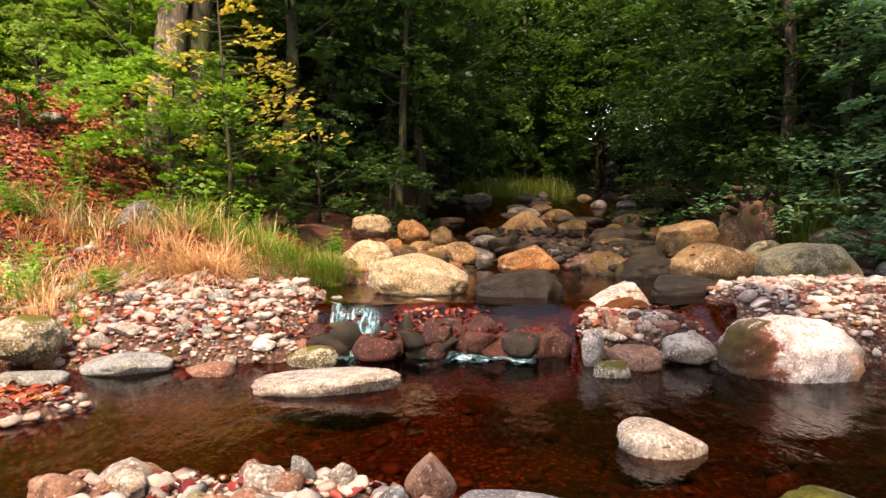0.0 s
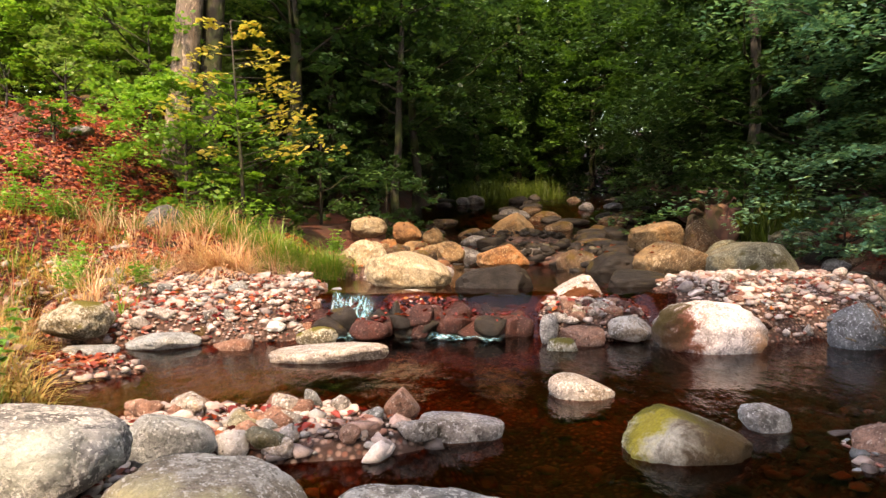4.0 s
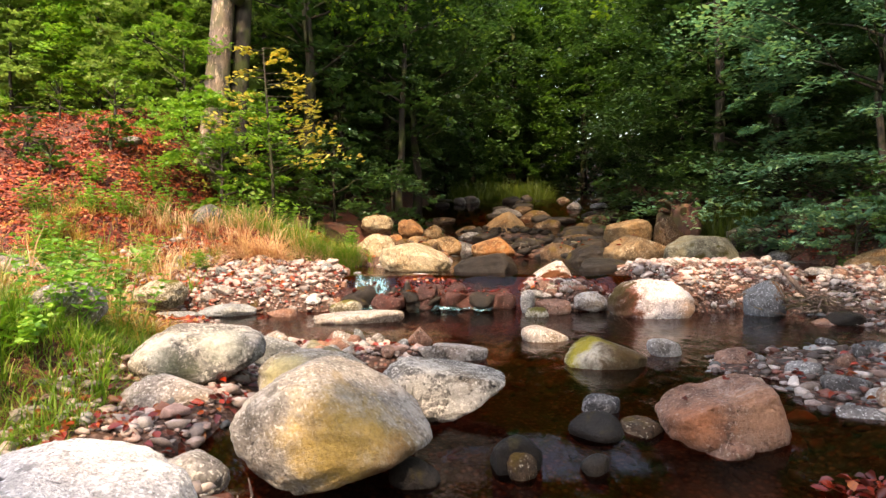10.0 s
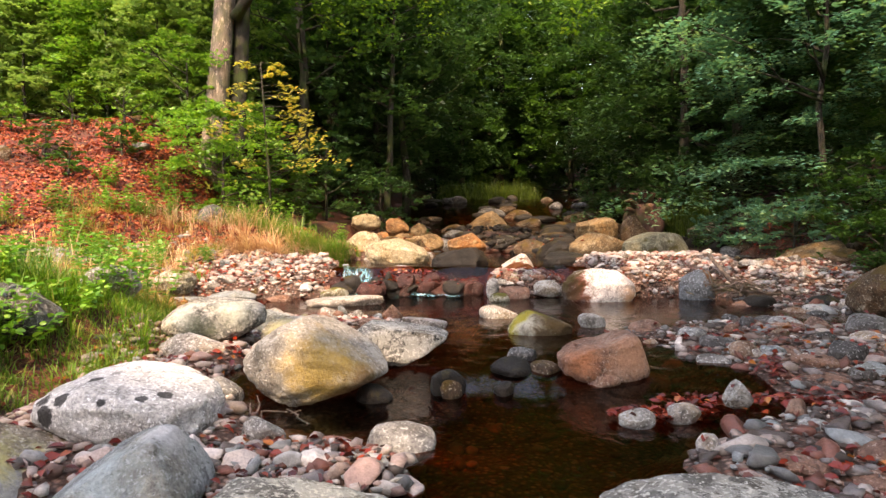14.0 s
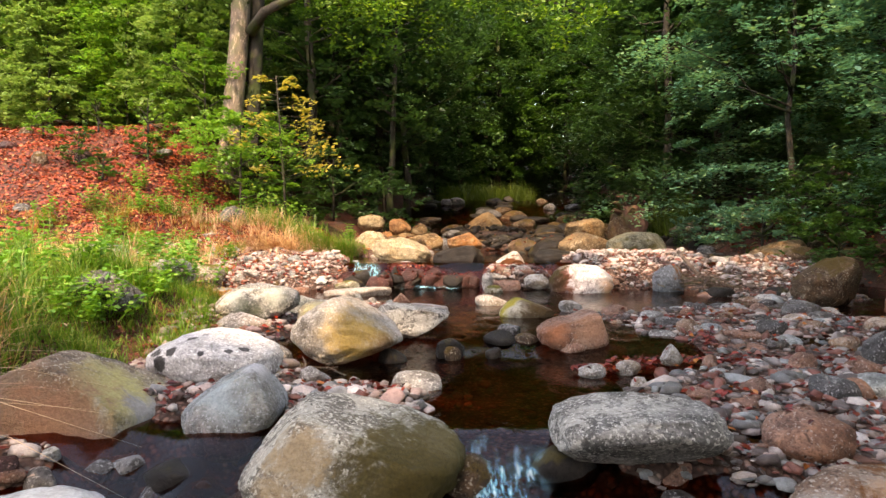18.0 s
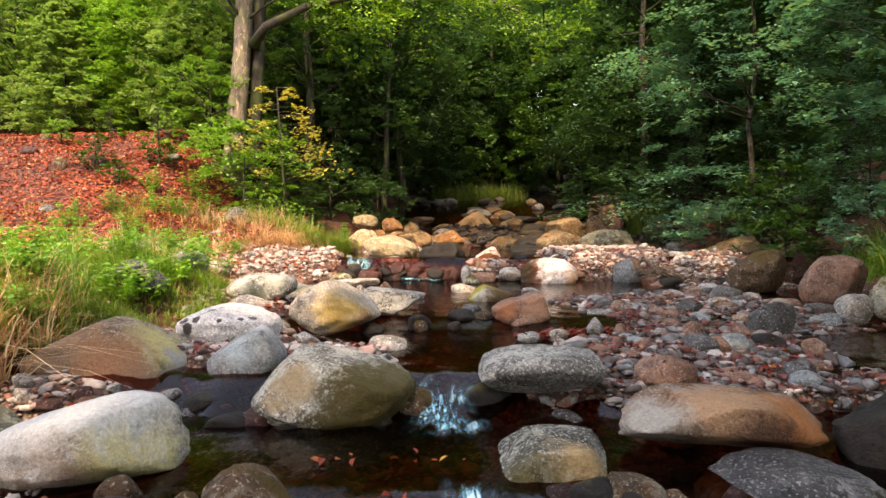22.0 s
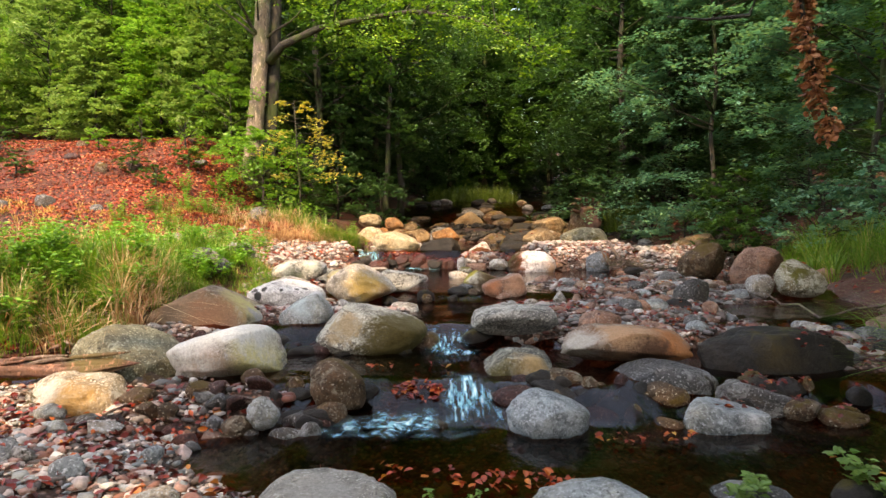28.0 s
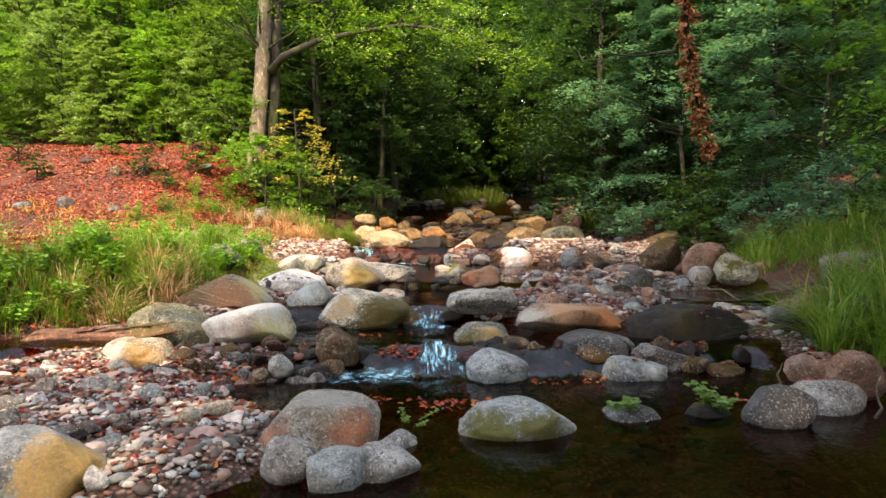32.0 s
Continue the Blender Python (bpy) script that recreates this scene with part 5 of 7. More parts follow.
# upper crown widened out of view to shade upstream, thinned before the trunk
for i in range(330):
    a, z = pr.uniform(0, 6.283), pr.uniform(4.2, 13.0)
    r = pr.uniform(0.3, 1.0) * (1.6 + 3.6 * smooth(5.0, 7.5, z) * smooth(14.5, 10.0, z))
    r = float(r) if math.sin(a) > 0.1 else min(float(r), 1.1)
    fo.append(Vector((0.3 + math.cos(a) * r, math.sin(a) * r, z)))
    fw.append(Vector((math.cos(a), math.sin(a), pr.uniform(-0.2, 0.3))))
    fl.append(pr.uniform(0.6, 1.3) + 0.1 * float(r))
    if i % 5 == 0:
        limbs.append(tube(wander((0.25, 0, z - 0.5 - 0.25 * float(r)), fo[-1], 3, 0.05, pr), [0.04, 0.03, 0.02, 0.01], 5))
child("branch", raw_mesh("branch", *join(limbs), M_BARK_DARK), big, "long dark limb reaching over the stream with its twigs")
child("crown", raw_mesh("crown", *leaf_fans(np.random.default_rng(8), [tuple(v) for v in fo], [tuple(v) for v in fw], fl, 46, 0.085, droop=0.2, full=True), M_LEAF_LIMB, False), big)


def shrub(name, x, y, label, height, radius, leaf, fans, per, size, seed, z=None, shape="shrub", flat=0.35, category="bush"):
    ob = tree(name, on_ground(x, y), label, height, radius, 0.02 + 0.006 * height, leaf, M_BARK_DARK, fans, per, size, 0.08, shape, seed, category=category, flat=flat)
    return ob


for k, (x, y, h, r) in enumerate(((-5.6, 10.2, 3.0, 1.4), (-7.0, 10.8, 3.8, 1.5), (-8.6, 10.4, 3.4, 1.5), (-10.2, 11.0, 4.2, 1.6), (-12.0, 10.6, 3.8, 1.6), (-13.8, 11.2, 4.5, 1.7), (-6.2, 12.4, 5.0, 1.7), (-9.3, 12.8, 5.6, 1.8), (-12.8, 13.2, 6.0, 1.9), (-4.4, 11.4, 4.2, 1.3), (-15.8, 11.0, 4.5, 1.8))):
    shrub("bush", x, y, "dense pale green bush at the top of the leafy bank", h, r, (M_LEAF_PALE, M_LEAF_LIGHT)[k % 3 == 1], 400, 46, 0.095, 180 + k, shape="cone" if k % 3 == 2 else "shrub")
shrub("beech_sapling", -3.35, 7.6, "leafy green beech sapling on the bank", 2.0, 1.55, M_LEAF_LIGHT, 260, 44, 0.075, 31)
shrub("beech_sapling", -2.5, 7.9, "green beech sapling at the bank's foot", 1.3, 0.9, M_LEAF_BEECH, 90, 40, 0.07, 32)
shrub("beech_sapling", -4.6, 9.2, "bright green bush behind the tall tree", 2.2, 1.3, M_LEAF_LIGHT, 130, 40, 0.085, 33)
sap = empty("yellow_sapling", on_ground(-2.35, 6.95), "slender sapling with tiers of yellowing leaves", "sapling")
pr = random.Random(77)
child("trunk", raw_mesh("trunk", *tube([(0, 0, -0.1), (-0.04, 0, 0.9), (-0.10, 0, 1.8), (-0.16, 0, 2.75)], [0.028, 0.022, 0.015, 0.006], 7), M_BARK_DARK), sap)
yo, yw, yl = [], [], []
for i in range(36):
    t = i / 35
    a = pr.choice((0.0, 3.14)) + pr.uniform(-0.8, 0.8)
    d = Vector((math.cos(a), math.sin(a), pr.uniform(-0.05, 0.3)))
    o = Vector((-0.16 * t, 0, 0.85 + 1.9 * t))
    ln = (1.3 - 0.95 * t) * pr.uniform(0.55, 1.0)
    child("branch", raw_mesh("branch", *tube([o, o + d * ln * 0.55, o + d * ln], [0.008, 0.005, 0.002], 5), M_BARK_DARK), sap)
    yo.append(tuple(o + d * ln * 0.15)), yw.append(tuple(d)), yl.append(ln)
child("crown", raw_mesh("crown", *leaf_fans(np.random.default_rng(9), yo, yw, yl, 22, 0.085, spread=0.28, full=True), M_LEAF_YELLOW, False), sap, "yellow and pale green leaves")
shrub("small_bush", -6.1, 7.1, "small dark green bush on the leafy slope", 0.75, 0.42, M_LEAF_BEECH, 60, 30, 0.05, 35)
for k, (x, y, h, r) in enumerate(((-5.2, 6.2, 0.5, 0.35), (-7.4, 8.2, 0.6, 0.4), (-8.3, 6.6, 0.5, 0.4), (-6.7, 8.9, 0.8, 0.5), (-9.6, 8.0, 0.7, 0.5), (-5.4, 8.3, 0.9, 0.55), (-4.9, 7.2, 0.6, 0.4), (-10.8, 6.9, 0.6, 0.45))):
    shrub("small_bush", x, y, "small green bush on the leafy slope", h, r, (M_LEAF_BEECH, M_LEAF_LIGHT)[k % 2], 46, 30, 0.05, 220 + k)
shrub("bush", 5.5, 9.8, "dark bush at the far bank", 1.8, 1.2, M_LEAF_DARK, 110, 36, 0.09, 36)
for k, (x, y, h, r) in enumerate(((5.9, 6.3, 0.9, 1.0), (6.3, 4.9, 0.8, 0.9), (5.7, 7.7, 0.9, 0.9), (6.7, 5.6, 1.2, 1.0), (6.9, 3.2, 1.1, 1.0), (6.9, 6.2, 1.2, 1.1), (7.3, 1.6, 1.2, 1.1), (7.0, -0.4, 1.1, 1.0), (6.4, -2.2, 1.0, 0.9), (7.9, 5.2, 1.6, 1.3), (8.2, -0.6, 1.8, 1.3))):
    shrub("bush", x, y, "dark green bush on the shaded stream bank", h, r, (M_LEAF_BLUE, M_LEAF_BEECH)[k % 2], 90, 38, 0.07, 80 + k)
shrub("bush", -0.9, 10.6, "dark green bush at the stream's edge", 1.7, 1.1, M_LEAF_DARK, 110, 36, 0.08, 37)
shrub("bush", -2.0, 10.0, "dark green bush under the trees", 1.9, 1.2, M_LEAF_DARK, 120, 36, 0.08, 38)


# ---- grass, litter and gravel ----
def blades(rng, xy, height, width, lean, per=22, least=0.15, pull=0.0):
    """Arching grass blades that spread from tufts at the places given."""
    n = len(xy) * per
    c = np.repeat(xy, per, axis=0)
    tuft = np.repeat(rng.uniform(0.6, 1.25, len(xy)), per)
    a = rng.uniform(0, 2 * np.pi, n)
    r = np.abs(rng.normal(0, 0.05, n))
    x, y = c[:, 0] + np.cos(a) * r, c[:, 1] + np.sin(a) * r
    a = a + rng.normal(0, 0.5, n)
    a = np.arctan2(np.sin(a) - pull, np.cos(a) * (1 - 0.4 * min(pull, 1)))
    h = height * tuft * rng.uniform(0.35, 1.15, n)
    b = lean * rng.uniform(least, 1.2, n)
    d = np.stack([np.cos(a), np.sin(a), np.zeros(n)], -1)
    s = np.stack([-np.sin(a), np.cos(a), np.zeros(n)], -1) * (width * rng.uniform(0.6, 1.3, n))[:, None]
    p0 = np.stack([x, y, ground(x, y) - 0.01], -1)
    up = np.array([0, 0, 1.0])
    rows = []
    for t, w in ((0.0, 1.0), (0.35, 0.9), (0.7, 0.65), (1.0, 0.12)):
        p = p0 + d * (h * b * t * t)[:, None] + up * (h * (t - 0.42 * b * t * t))[:, None]
        rows += [p - s * w, p + s * w]
    vs = np.stack(rows, 1).reshape(-1, 3)
    i = np.arange(n)[:, None] * 8
    return vs, np.concatenate([i + [0, 1, 3, 2], i + [2, 3, 5, 4], i + [4, 5, 7, 6]])


def scatter(rng, n, cx, cy, rx, ry, dry=True, clump=0.0):
    """Places in an oval, thinned by clumps, on dry ground."""
    a, r = rng.uniform(0, 2 * np.pi, n), np.sqrt(rng.random(n))
    x, y = cx + np.cos(a) * r * rx, cy + np.sin(a) * r * ry
    keep = np.ones(n, bool)
    if dry:
        keep &= ground(x, y) > water_level(y) + 0.015
    if clump:
        keep &= fbm(x * 2.2, y * 2.2, 2, 77) > rng.uniform(-1, 1, n) * (1.2 - clump) + (clump - 0.5) * 0.6
    return np.stack([x[keep], y[keep]], -1)


def grass(name, label, mat, patches, height, width, lean, seed, **more_args):
    rng = np.random.default_rng(seed)
    xy = np.concatenate([scatter(rng, *p) for p in patches])
    tagged(new(name, raw_mesh(name, *blades(rng, xy, height, width, lean, **more_args), mat, False)), label, "grass", kind="stuff")


grass("dry_grass", "dry straw-coloured grass hanging over the bank", M_STRAW, ((60, -1.9, 6.0, 1.1, 0.3), (30, -3.3, 5.6, 0.8, 0.5), (20, -3.3, 4.3, 0.5, 0.8), (10, -4.4, 2.6, 1.6, 1.0), (10, -2.6, 1.8, 0.7, 0.5), (26, -2.3, -0.9, 0.25, 0.3), (20, -2.7, -1.7, 0.3, 0.2)), 0.45, 0.0035, 1.3, 51)
grass("straw_tussocks", "drooping tussocks of pinkish straw-coloured grass over the gravel bar", M_STRAW, ((50, -1.95, 5.70, 0.36, 0.2), (56, -1.45, 5.70, 0.3, 0.2), (20, -2.45, 5.74, 0.25, 0.16), (26, -1.05, 5.80, 0.18, 0.14), (10, -2.15, -1.35, 0.2, 0.2)), 0.62, 0.0042, 2.0, 57, per=34, least=0.25, pull=0.45)
grass("green_tussocks", "tall fresh green grass tussocks behind the dry ones", M_GRASS, ((60, -1.0, 6.2, 0.25, 0.2), (30, -0.8, 6.0, 0.12, 0.15), (24, -1.7, 6.4, 0.3, 0.15), (14, -2.6, 6.3, 0.4, 0.15), (12, -3.1, 0.3, 0.7, 1.2), (16, -3.8, -1.4, 1.0, 1.0), (10, -2.6, -1.2, 0.4, 0.3), (14, -2.42, -0.7, 0.35, 0.6), (12, -2.7, -1.5, 0.4, 0.35)), 0.52, 0.0045, 1.0, 58)
grass("bank_grass", "green and yellow grass on the stream bank", M_GRASS, ((110, -1.5, 6.3, 0.8, 0.42), (60, -2.4, 6.4, 0.8, 0.4), (60, -3.8, 5.4, 1.2, 0.8), (70, -3.6, 3.4, 1.4, 1.6, True, 0.4), (120, -2.7, 0.0, 0.8, 1.2, True, 0.4), (250, -3.9, -1.3, 1.5, 1.5, True, 0.4), (150, -1.05, 6.1, 0.35, 0.25), (80, -2.4, -0.6, 0.4, 0.8), (50, -2.75, -1.6, 0.5, 0.4), (60, -2.2, 0.6, 0.25, 0.5), (150, -3.0, -1.7, 0.9, 0.6), (180, -3.9, -2.5, 0.9, 0.6), (120, -5.0, -3.4, 1.0, 0.8)), 0.29, 0.0034, 0.9, 52)
grass("edge_grass", "short fresh grass and yellowed blades along the foot of the bank", M_GRASS, ((150, -1.75, 0.3, 0.35, 0.9), (90, -1.95, 1.3, 0.35, 0.6), (70, -2.0, -0.7, 0.35, 0.4), (90, -2.3, 0.5, 0.5, 1.3)), 0.15, 0.003, 1.1, 59)
grass("yellow_grass", "low yellow-orange dry grass at the foot of the leafy slope", M_STRAW_LOW, ((260, -4.6, 3.9, 2.0, 1.1), (160, -3.2, 2.6, 1.0, 1.2), (160, -6.6, 4.2, 2.0, 1.2), (120, -3.6, 5.2, 1.0, 0.6), (90, -2.2, 2.0, 0.4, 0.8)), 0.2, 0.004, 1.5, 60)
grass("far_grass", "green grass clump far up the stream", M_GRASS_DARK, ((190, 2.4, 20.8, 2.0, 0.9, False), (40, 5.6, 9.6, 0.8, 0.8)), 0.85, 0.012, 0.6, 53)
grass("right_bank_grass", "long yellowing grass and ferns on the shaded bank", M_GRASS, ((170, 6.5, 1.6, 1.0, 2.4), (110, 5.7, -2.2, 1.0, 2.0), (60, 4.7, -1.9, 0.5, 0.7), (50, 4.2, -3.0, 0.4, 0.5)), 0.72, 0.006, 1.4, 54)


def litter(name, label, mat, patches, size, seed, lift=0.012, cat="leaves"):
    rng = np.random.default_rng(seed)
    xy = np.concatenate([scatter(rng, *p) for p in patches])
    n = len(xy)
    a = rng.uniform(0, 2 * np.pi, n)
    e = 0.04
    gx = (ground(xy[:, 0] + e, xy[:, 1]) - ground(xy[:, 0] - e, xy[:, 1])) / (2 * e)
    gy = (ground(xy[:, 0], xy[:, 1] + e) - ground(xy[:, 0], xy[:, 1] - e)) / (2 * e)
    nor = np.stack([-gx, -gy, np.ones(n)], -1) + rng.normal(0, 0.35, (n, 3))
    nor /= np.linalg.norm(nor, axis=1, keepdims=True)
    ax = np.stack([np.cos(a), np.sin(a), np.zeros(n)], -1)
    ax -= nor * (ax * nor).sum(1, keepdims=True)
    sd = np.cross(nor, ax)
    z = (size * rng.uniform(0.6, 1.3, n))[:, None]
    p = np.stack([xy[:, 0], xy[:, 1], np.maximum(ground(xy[:, 0], xy[:, 1]), water_level(xy[:, 1])) + lift + rng.uniform(0, 0.02, n)], -1)
    tagged(new(name, raw_mesh(name, *folded(p, ax, sd, nor * z * rng.uniform(0.02, 0.3, (n, 1)), z), mat, False)), label, cat, kind="stuff")


litter("leaf_litter", "rust-red fallen beech leaves covering the slope", M_LEAF_RUST, ((36000, -7.8, 7.2, 5.5, 3.8), (10000, -4.2, 6.7, 2.0, 1.8), (5500, -4.5, 3.0, 2.5, 2.5), (1500, -2.6, 2.4, 0.7, 1.2), (1800, -3.4, -0.8, 1.2, 2.0), (260, -2.2, 4.9, 1.7, 0.7), (5000, -11, 10, 5, 4), (900, -1.5, 7.2, 0.8, 0.8), (900, 6.5, 2, 1.5, 4)), 0.066, 61)
litter("bank_litter", "brown and dark red leaves on the shaded bank", M_LEAF_RED, ((1600, 5.9, 6.6, 1.3, 1.6), (900, 5.6, 3.0, 1.0, 2.0), (700, 4.6, -2.0, 1.2, 1.6), (1300, -1.9, -4.2, 1.7, 1.2), (160, -1.3, -3.2, 0.9, 0.3), (300, -2.4, -0.6, 0.4, 0.8), (260, -1.2, -0.3, 0.5, 1.2), (300, -0.9, 2.0, 0.9, 0.4), (500, -2.4, 4.6, 1.4, 0.8), (500, 2.6, 1.0, 1.5, 1.8), (500, 2.6, -1.4, 1.4, 0.5), (140, 2.7, -2.9, 1.2, 0.3), (260, -1.05, 0.4, 0.5, 1.2), (110, -0.75, 1.95, 1.1, 0.5), (200, -0.3, -0.95, 0.65, 0.5), (110, -2.2, 3.3, 0.8, 0.5)), 0.05, 64)
litter("red_leaves", "wet red leaves caught among the stones", M_LEAF_RED, ((420, 2.4, 0.35, 1.3, 0.14), (300, 2.2, -0.10, 0.75, 0.13, False), (220, 1.42, -0.32, 0.26, 0.10, False), (300, 2.6, 0.9, 1.3, 1.4), (420, -0.05, 4.60, 0.55, 0.16, False), (200, 1.6, 4.7, 0.7, 0.4), (160, 3.2, 4.6, 1.4, 0.5), (260, -1.6, 3.2, 1.4, 1.0), (160, -1.0, 0.2, 0.7, 1.2), (140, -1.6, -1.2, 1.0, 1.0), (260, 3.0, -2.0, 1.4, 1.2), (120, -0.2, -3.6, 0.8, 0.5), (110, 2.2, -3.2, 1.0, 0.5), (420, -2.0, -4.0, 1.8, 1.4), (60, 0.9, -4.0, 0.5, 0.3)), 0.052, 62)


litter("orange_leaves", "bright orange and red fallen leaves at the water's edge", M_LEAF_ORANGE, ((70, 0.36, -2.9, 0.16, 0.10, False), (60, 0.80, -4.05, 0.30, 0.10, False), (36, 0.2, -3.95, 0.35, 0.12, False), (60, -1.1, -3.25, 0.5, 0.2, False), (60, -1.9, -3.6, 0.9, 0.4, False), (14, 0.3, -2.45, 0.4, 0.1, False), (30, 1.6, -3.5, 0.3, 0.1, False), (14, 1.6, -0.3, 0.4, 0.12, False), (40, -1.0, -5.3, 0.8, 0.4, False), (60, -3.0, 0.2, 0.9, 0.8), (40, 2.9, -3.9, 0.6, 0.3, False), (36, -2.0, 5.0, 1.5, 0.5)), 0.045, 63, 0.016)


def pebble_shapes(count, detail, seed):
    out = []
    for k in range(count):
        rng = random.Random(seed + k)
        bm = bmesh.new()
        bmesh.ops.create_icosphere(bm, subdivisions=detail, radius=1.0)
        off = Vector((rng.uniform(-40, 40), rng.uniform(-40, 40), rng.uniform(-40, 40)))
        sx, sy, sz = rng.uniform(1.0, 1.25), rng.uniform(0.55, 0.95), rng.uniform(0.30, 0.62)
        worn = [(Vector((rng.uniform(-1, 1), rng.uniform(-1, 1), rng.uniform(-0.5, 1))).normalized(), rng.uniform(0.34, 0.66)) for _ in range(8)]
        for v in bm.verts:
            p = v.co * (1 + 0.24 * noise.noise(v.co * 1.1 + off) + 0.10 * noise.noise(v.co * 2.7 + off))
            for k2, c in worn:
                o = p.dot(k2) - c
                if o > 0:
                    p = p - k2 * o * 0.92
            v.co = (p.x * sx, p.y * sy, p.z * sz)
        bm.verts.ensure_lookup_table()
        out.append((np.array([v.co[:] for v in bm.verts]), np.array([[v.index for v in f.verts] for f in bm.faces])))
        bm.free()
    return out


def gravel(name, label, patches, lo, hi, seed, detail=1, lift=0.012, mat=None):
    """A bed of pebbles, each a small closed stone."""
    rng = np.random.default_rng(seed)
    xy = np.concatenate([scatter(rng, *p) for p in patches])
    shapes = pebble_shapes(16, detail, seed)
    V, F, k = [], [], 0
    for i, (x, y) in enumerate(xy):
        v, f = shapes[int(rng.integers(16))]
        r = lo * (hi / lo) ** (rng.random() ** 1.6)
        a, b = rng.uniform(0, 6.283), rng.normal(0, 0.25)
        ca, sa, cb, sb = math.cos(a), math.sin(a), math.cos(b), math.sin(b)
        R = np.array([[ca, -sa, 0], [sa, ca, 0], [0, 0, 1]]) @ np.array([[1, 0, 0], [0, cb, -sb], [0, sb, cb]])
        V.append(v @ R.T * r)
        F.append(f + k)
        k += len(v)
    z = ground(xy[:, 0], xy[:, 1])
    n = len(V[0])
    V = np.concatenate(V)
    V += np.repeat(np.stack([xy[:, 0], xy[:, 1], z + lift], -1), n, axis=0)
    tagged(new(name, raw_mesh(name, V, np.concatenate(F), mat or M_GRAVEL, False)), label, "gravel", kind="stuff")


gravel("river_gravel", "pinkish and grey river pebbles on the sunny gravel bars", ((3500, -2.2, 4.9, 1.8, 1.0), (520, -2.4, 3.1, 0.9, 0.45), (800, -0.70, 1.84, 1.05, 0.47), (900, -1.1, 0.5, 0.6, 1.4), (1000, -0.7, -0.8, 1.1, 0.9),
        (2400, 3.4, 5.0, 1.7, 0.95), (300, 4.7, 4.8, 1.0, 0.8), (300, 1.45, 4.6, 0.6, 0.4), (420, -1.9, -1.6, 1.0, 0.32)), 0.016, 0.085, 71)
gravel("shore_gravel", "white, blue-grey and pink pebbles on the lower shore", ((6400, -2.4, -4.2, 2.1, 1.6), (2200, -0.9, -4.8, 1.1, 1.1)), 0.013, 0.066, 75, mat=pebble_material(True, 1.0, 0.6, SHORE_PALETTE))
gravel("wet_gravel", "dark wet pinkish and grey pebbles on the low gravel bar", ((2100, 3.1, 0.9, 1.8, 2.1, False), (420, -1.4, -3.05, 1.2, 0.4), (900, 2.3, -1.0, 1.25, 0.9), (420, 3.9, -2.3, 0.8, 1.2), (1000, 4.6, 3.4, 1.2, 1.6, False), (500, 0.0, -1.0, 0.6, 0.5), (900, 2.4, -1.5, 1.4, 0.4), (160, 2.6, -3.0, 1.5, 0.35, False), (1100, 5.1, 4.6, 1.2, 0.8)), 0.016, 0.085, 74, mat=M_GRAVEL_WET)
gravel("stream_bed_stones", "brown stones on the stream bed under the water", ((1100, 0.9, 0.5, 2.6, 4.6, False), (900, 0.9, -3.6, 1.8, 2.4, False), (160, 0.5, 3.0, 2.6, 1.4, False)), 0.03, 0.09, 72, mat=M_GRAVEL_BED)
gravel("stream_stones", "dark wet stones breaking the water far up the stream", ((600, 2.6, 10.5, 3.2, 3.2, False), (900, 3.2, 17.5, 3.2, 5.0, False)), 0.06, 0.22, 73, lift=0.10, mat=DARKWET)

# cobbles that lie on the bars one by one
cobble_meshes = []
for v, f in pebble_shapes(14, 3, 300):
    cobble_meshes.append((raw_mesh("cobble", v, f, M_COBBLE), raw_mesh("cobble", v, f, M_COBBLE_WET)))
prng = random.Random(9)
for n, cx, cy, rx, ry, lo, hi in ((26, -2.1, 4.8, 1.6, 0.8, 0.05, 0.10), (20, -0.6, 1.82, 0.9, 0.36, 0.04, 0.09), (16, -1.1, 0.0, 0.6, 0.7, 0.05, 0.10), (18, -0.3, -0.95, 0.7, 0.4, 0.05, 0.10), (28, 3.2, 4.7, 1.4, 0.7, 0.05, 0.11),
                                  (90, 2.9, 0.4, 1.6, 1.9, 0.03, 0.085), (30, 2.3, -0.9, 1.0, 0.7, 0.04, 0.12), (56, -2.0, -4.2, 1.7, 1.2, 0.03, 0.10), (16, 3.3, -2.4, 1.0, 1.1, 0.06, 0.13), (10, 4.5, 3.0, 1.0, 1.2, 0.08, 0.15)):
    for i in range(n):
        a, r = prng.uniform(0, 6.283), math.sqrt(prng.random())
        x, y = cx + math.cos(a) * r * rx, cy + math.sin(a) * r * ry
        s = prng.uniform(lo, hi)
        wet = cx > 2 and cy < 4
        ob = new("cobble", prng.choice(cobble_meshes)[wet])
        ob.matrix_basis = Matrix.LocRotScale((x, y, float(ground(x, y)) + s * 0.2), Euler((prng.uniform(-0.3, 0.3), prng.uniform(-0.3, 0.3), a * 3)), (s, s, s))
        tagged(ob, "dark wet river cobble lying on the gravel" if wet else "rounded river cobble lying on the gravel", "stone", "cobbles on the gravel bars")


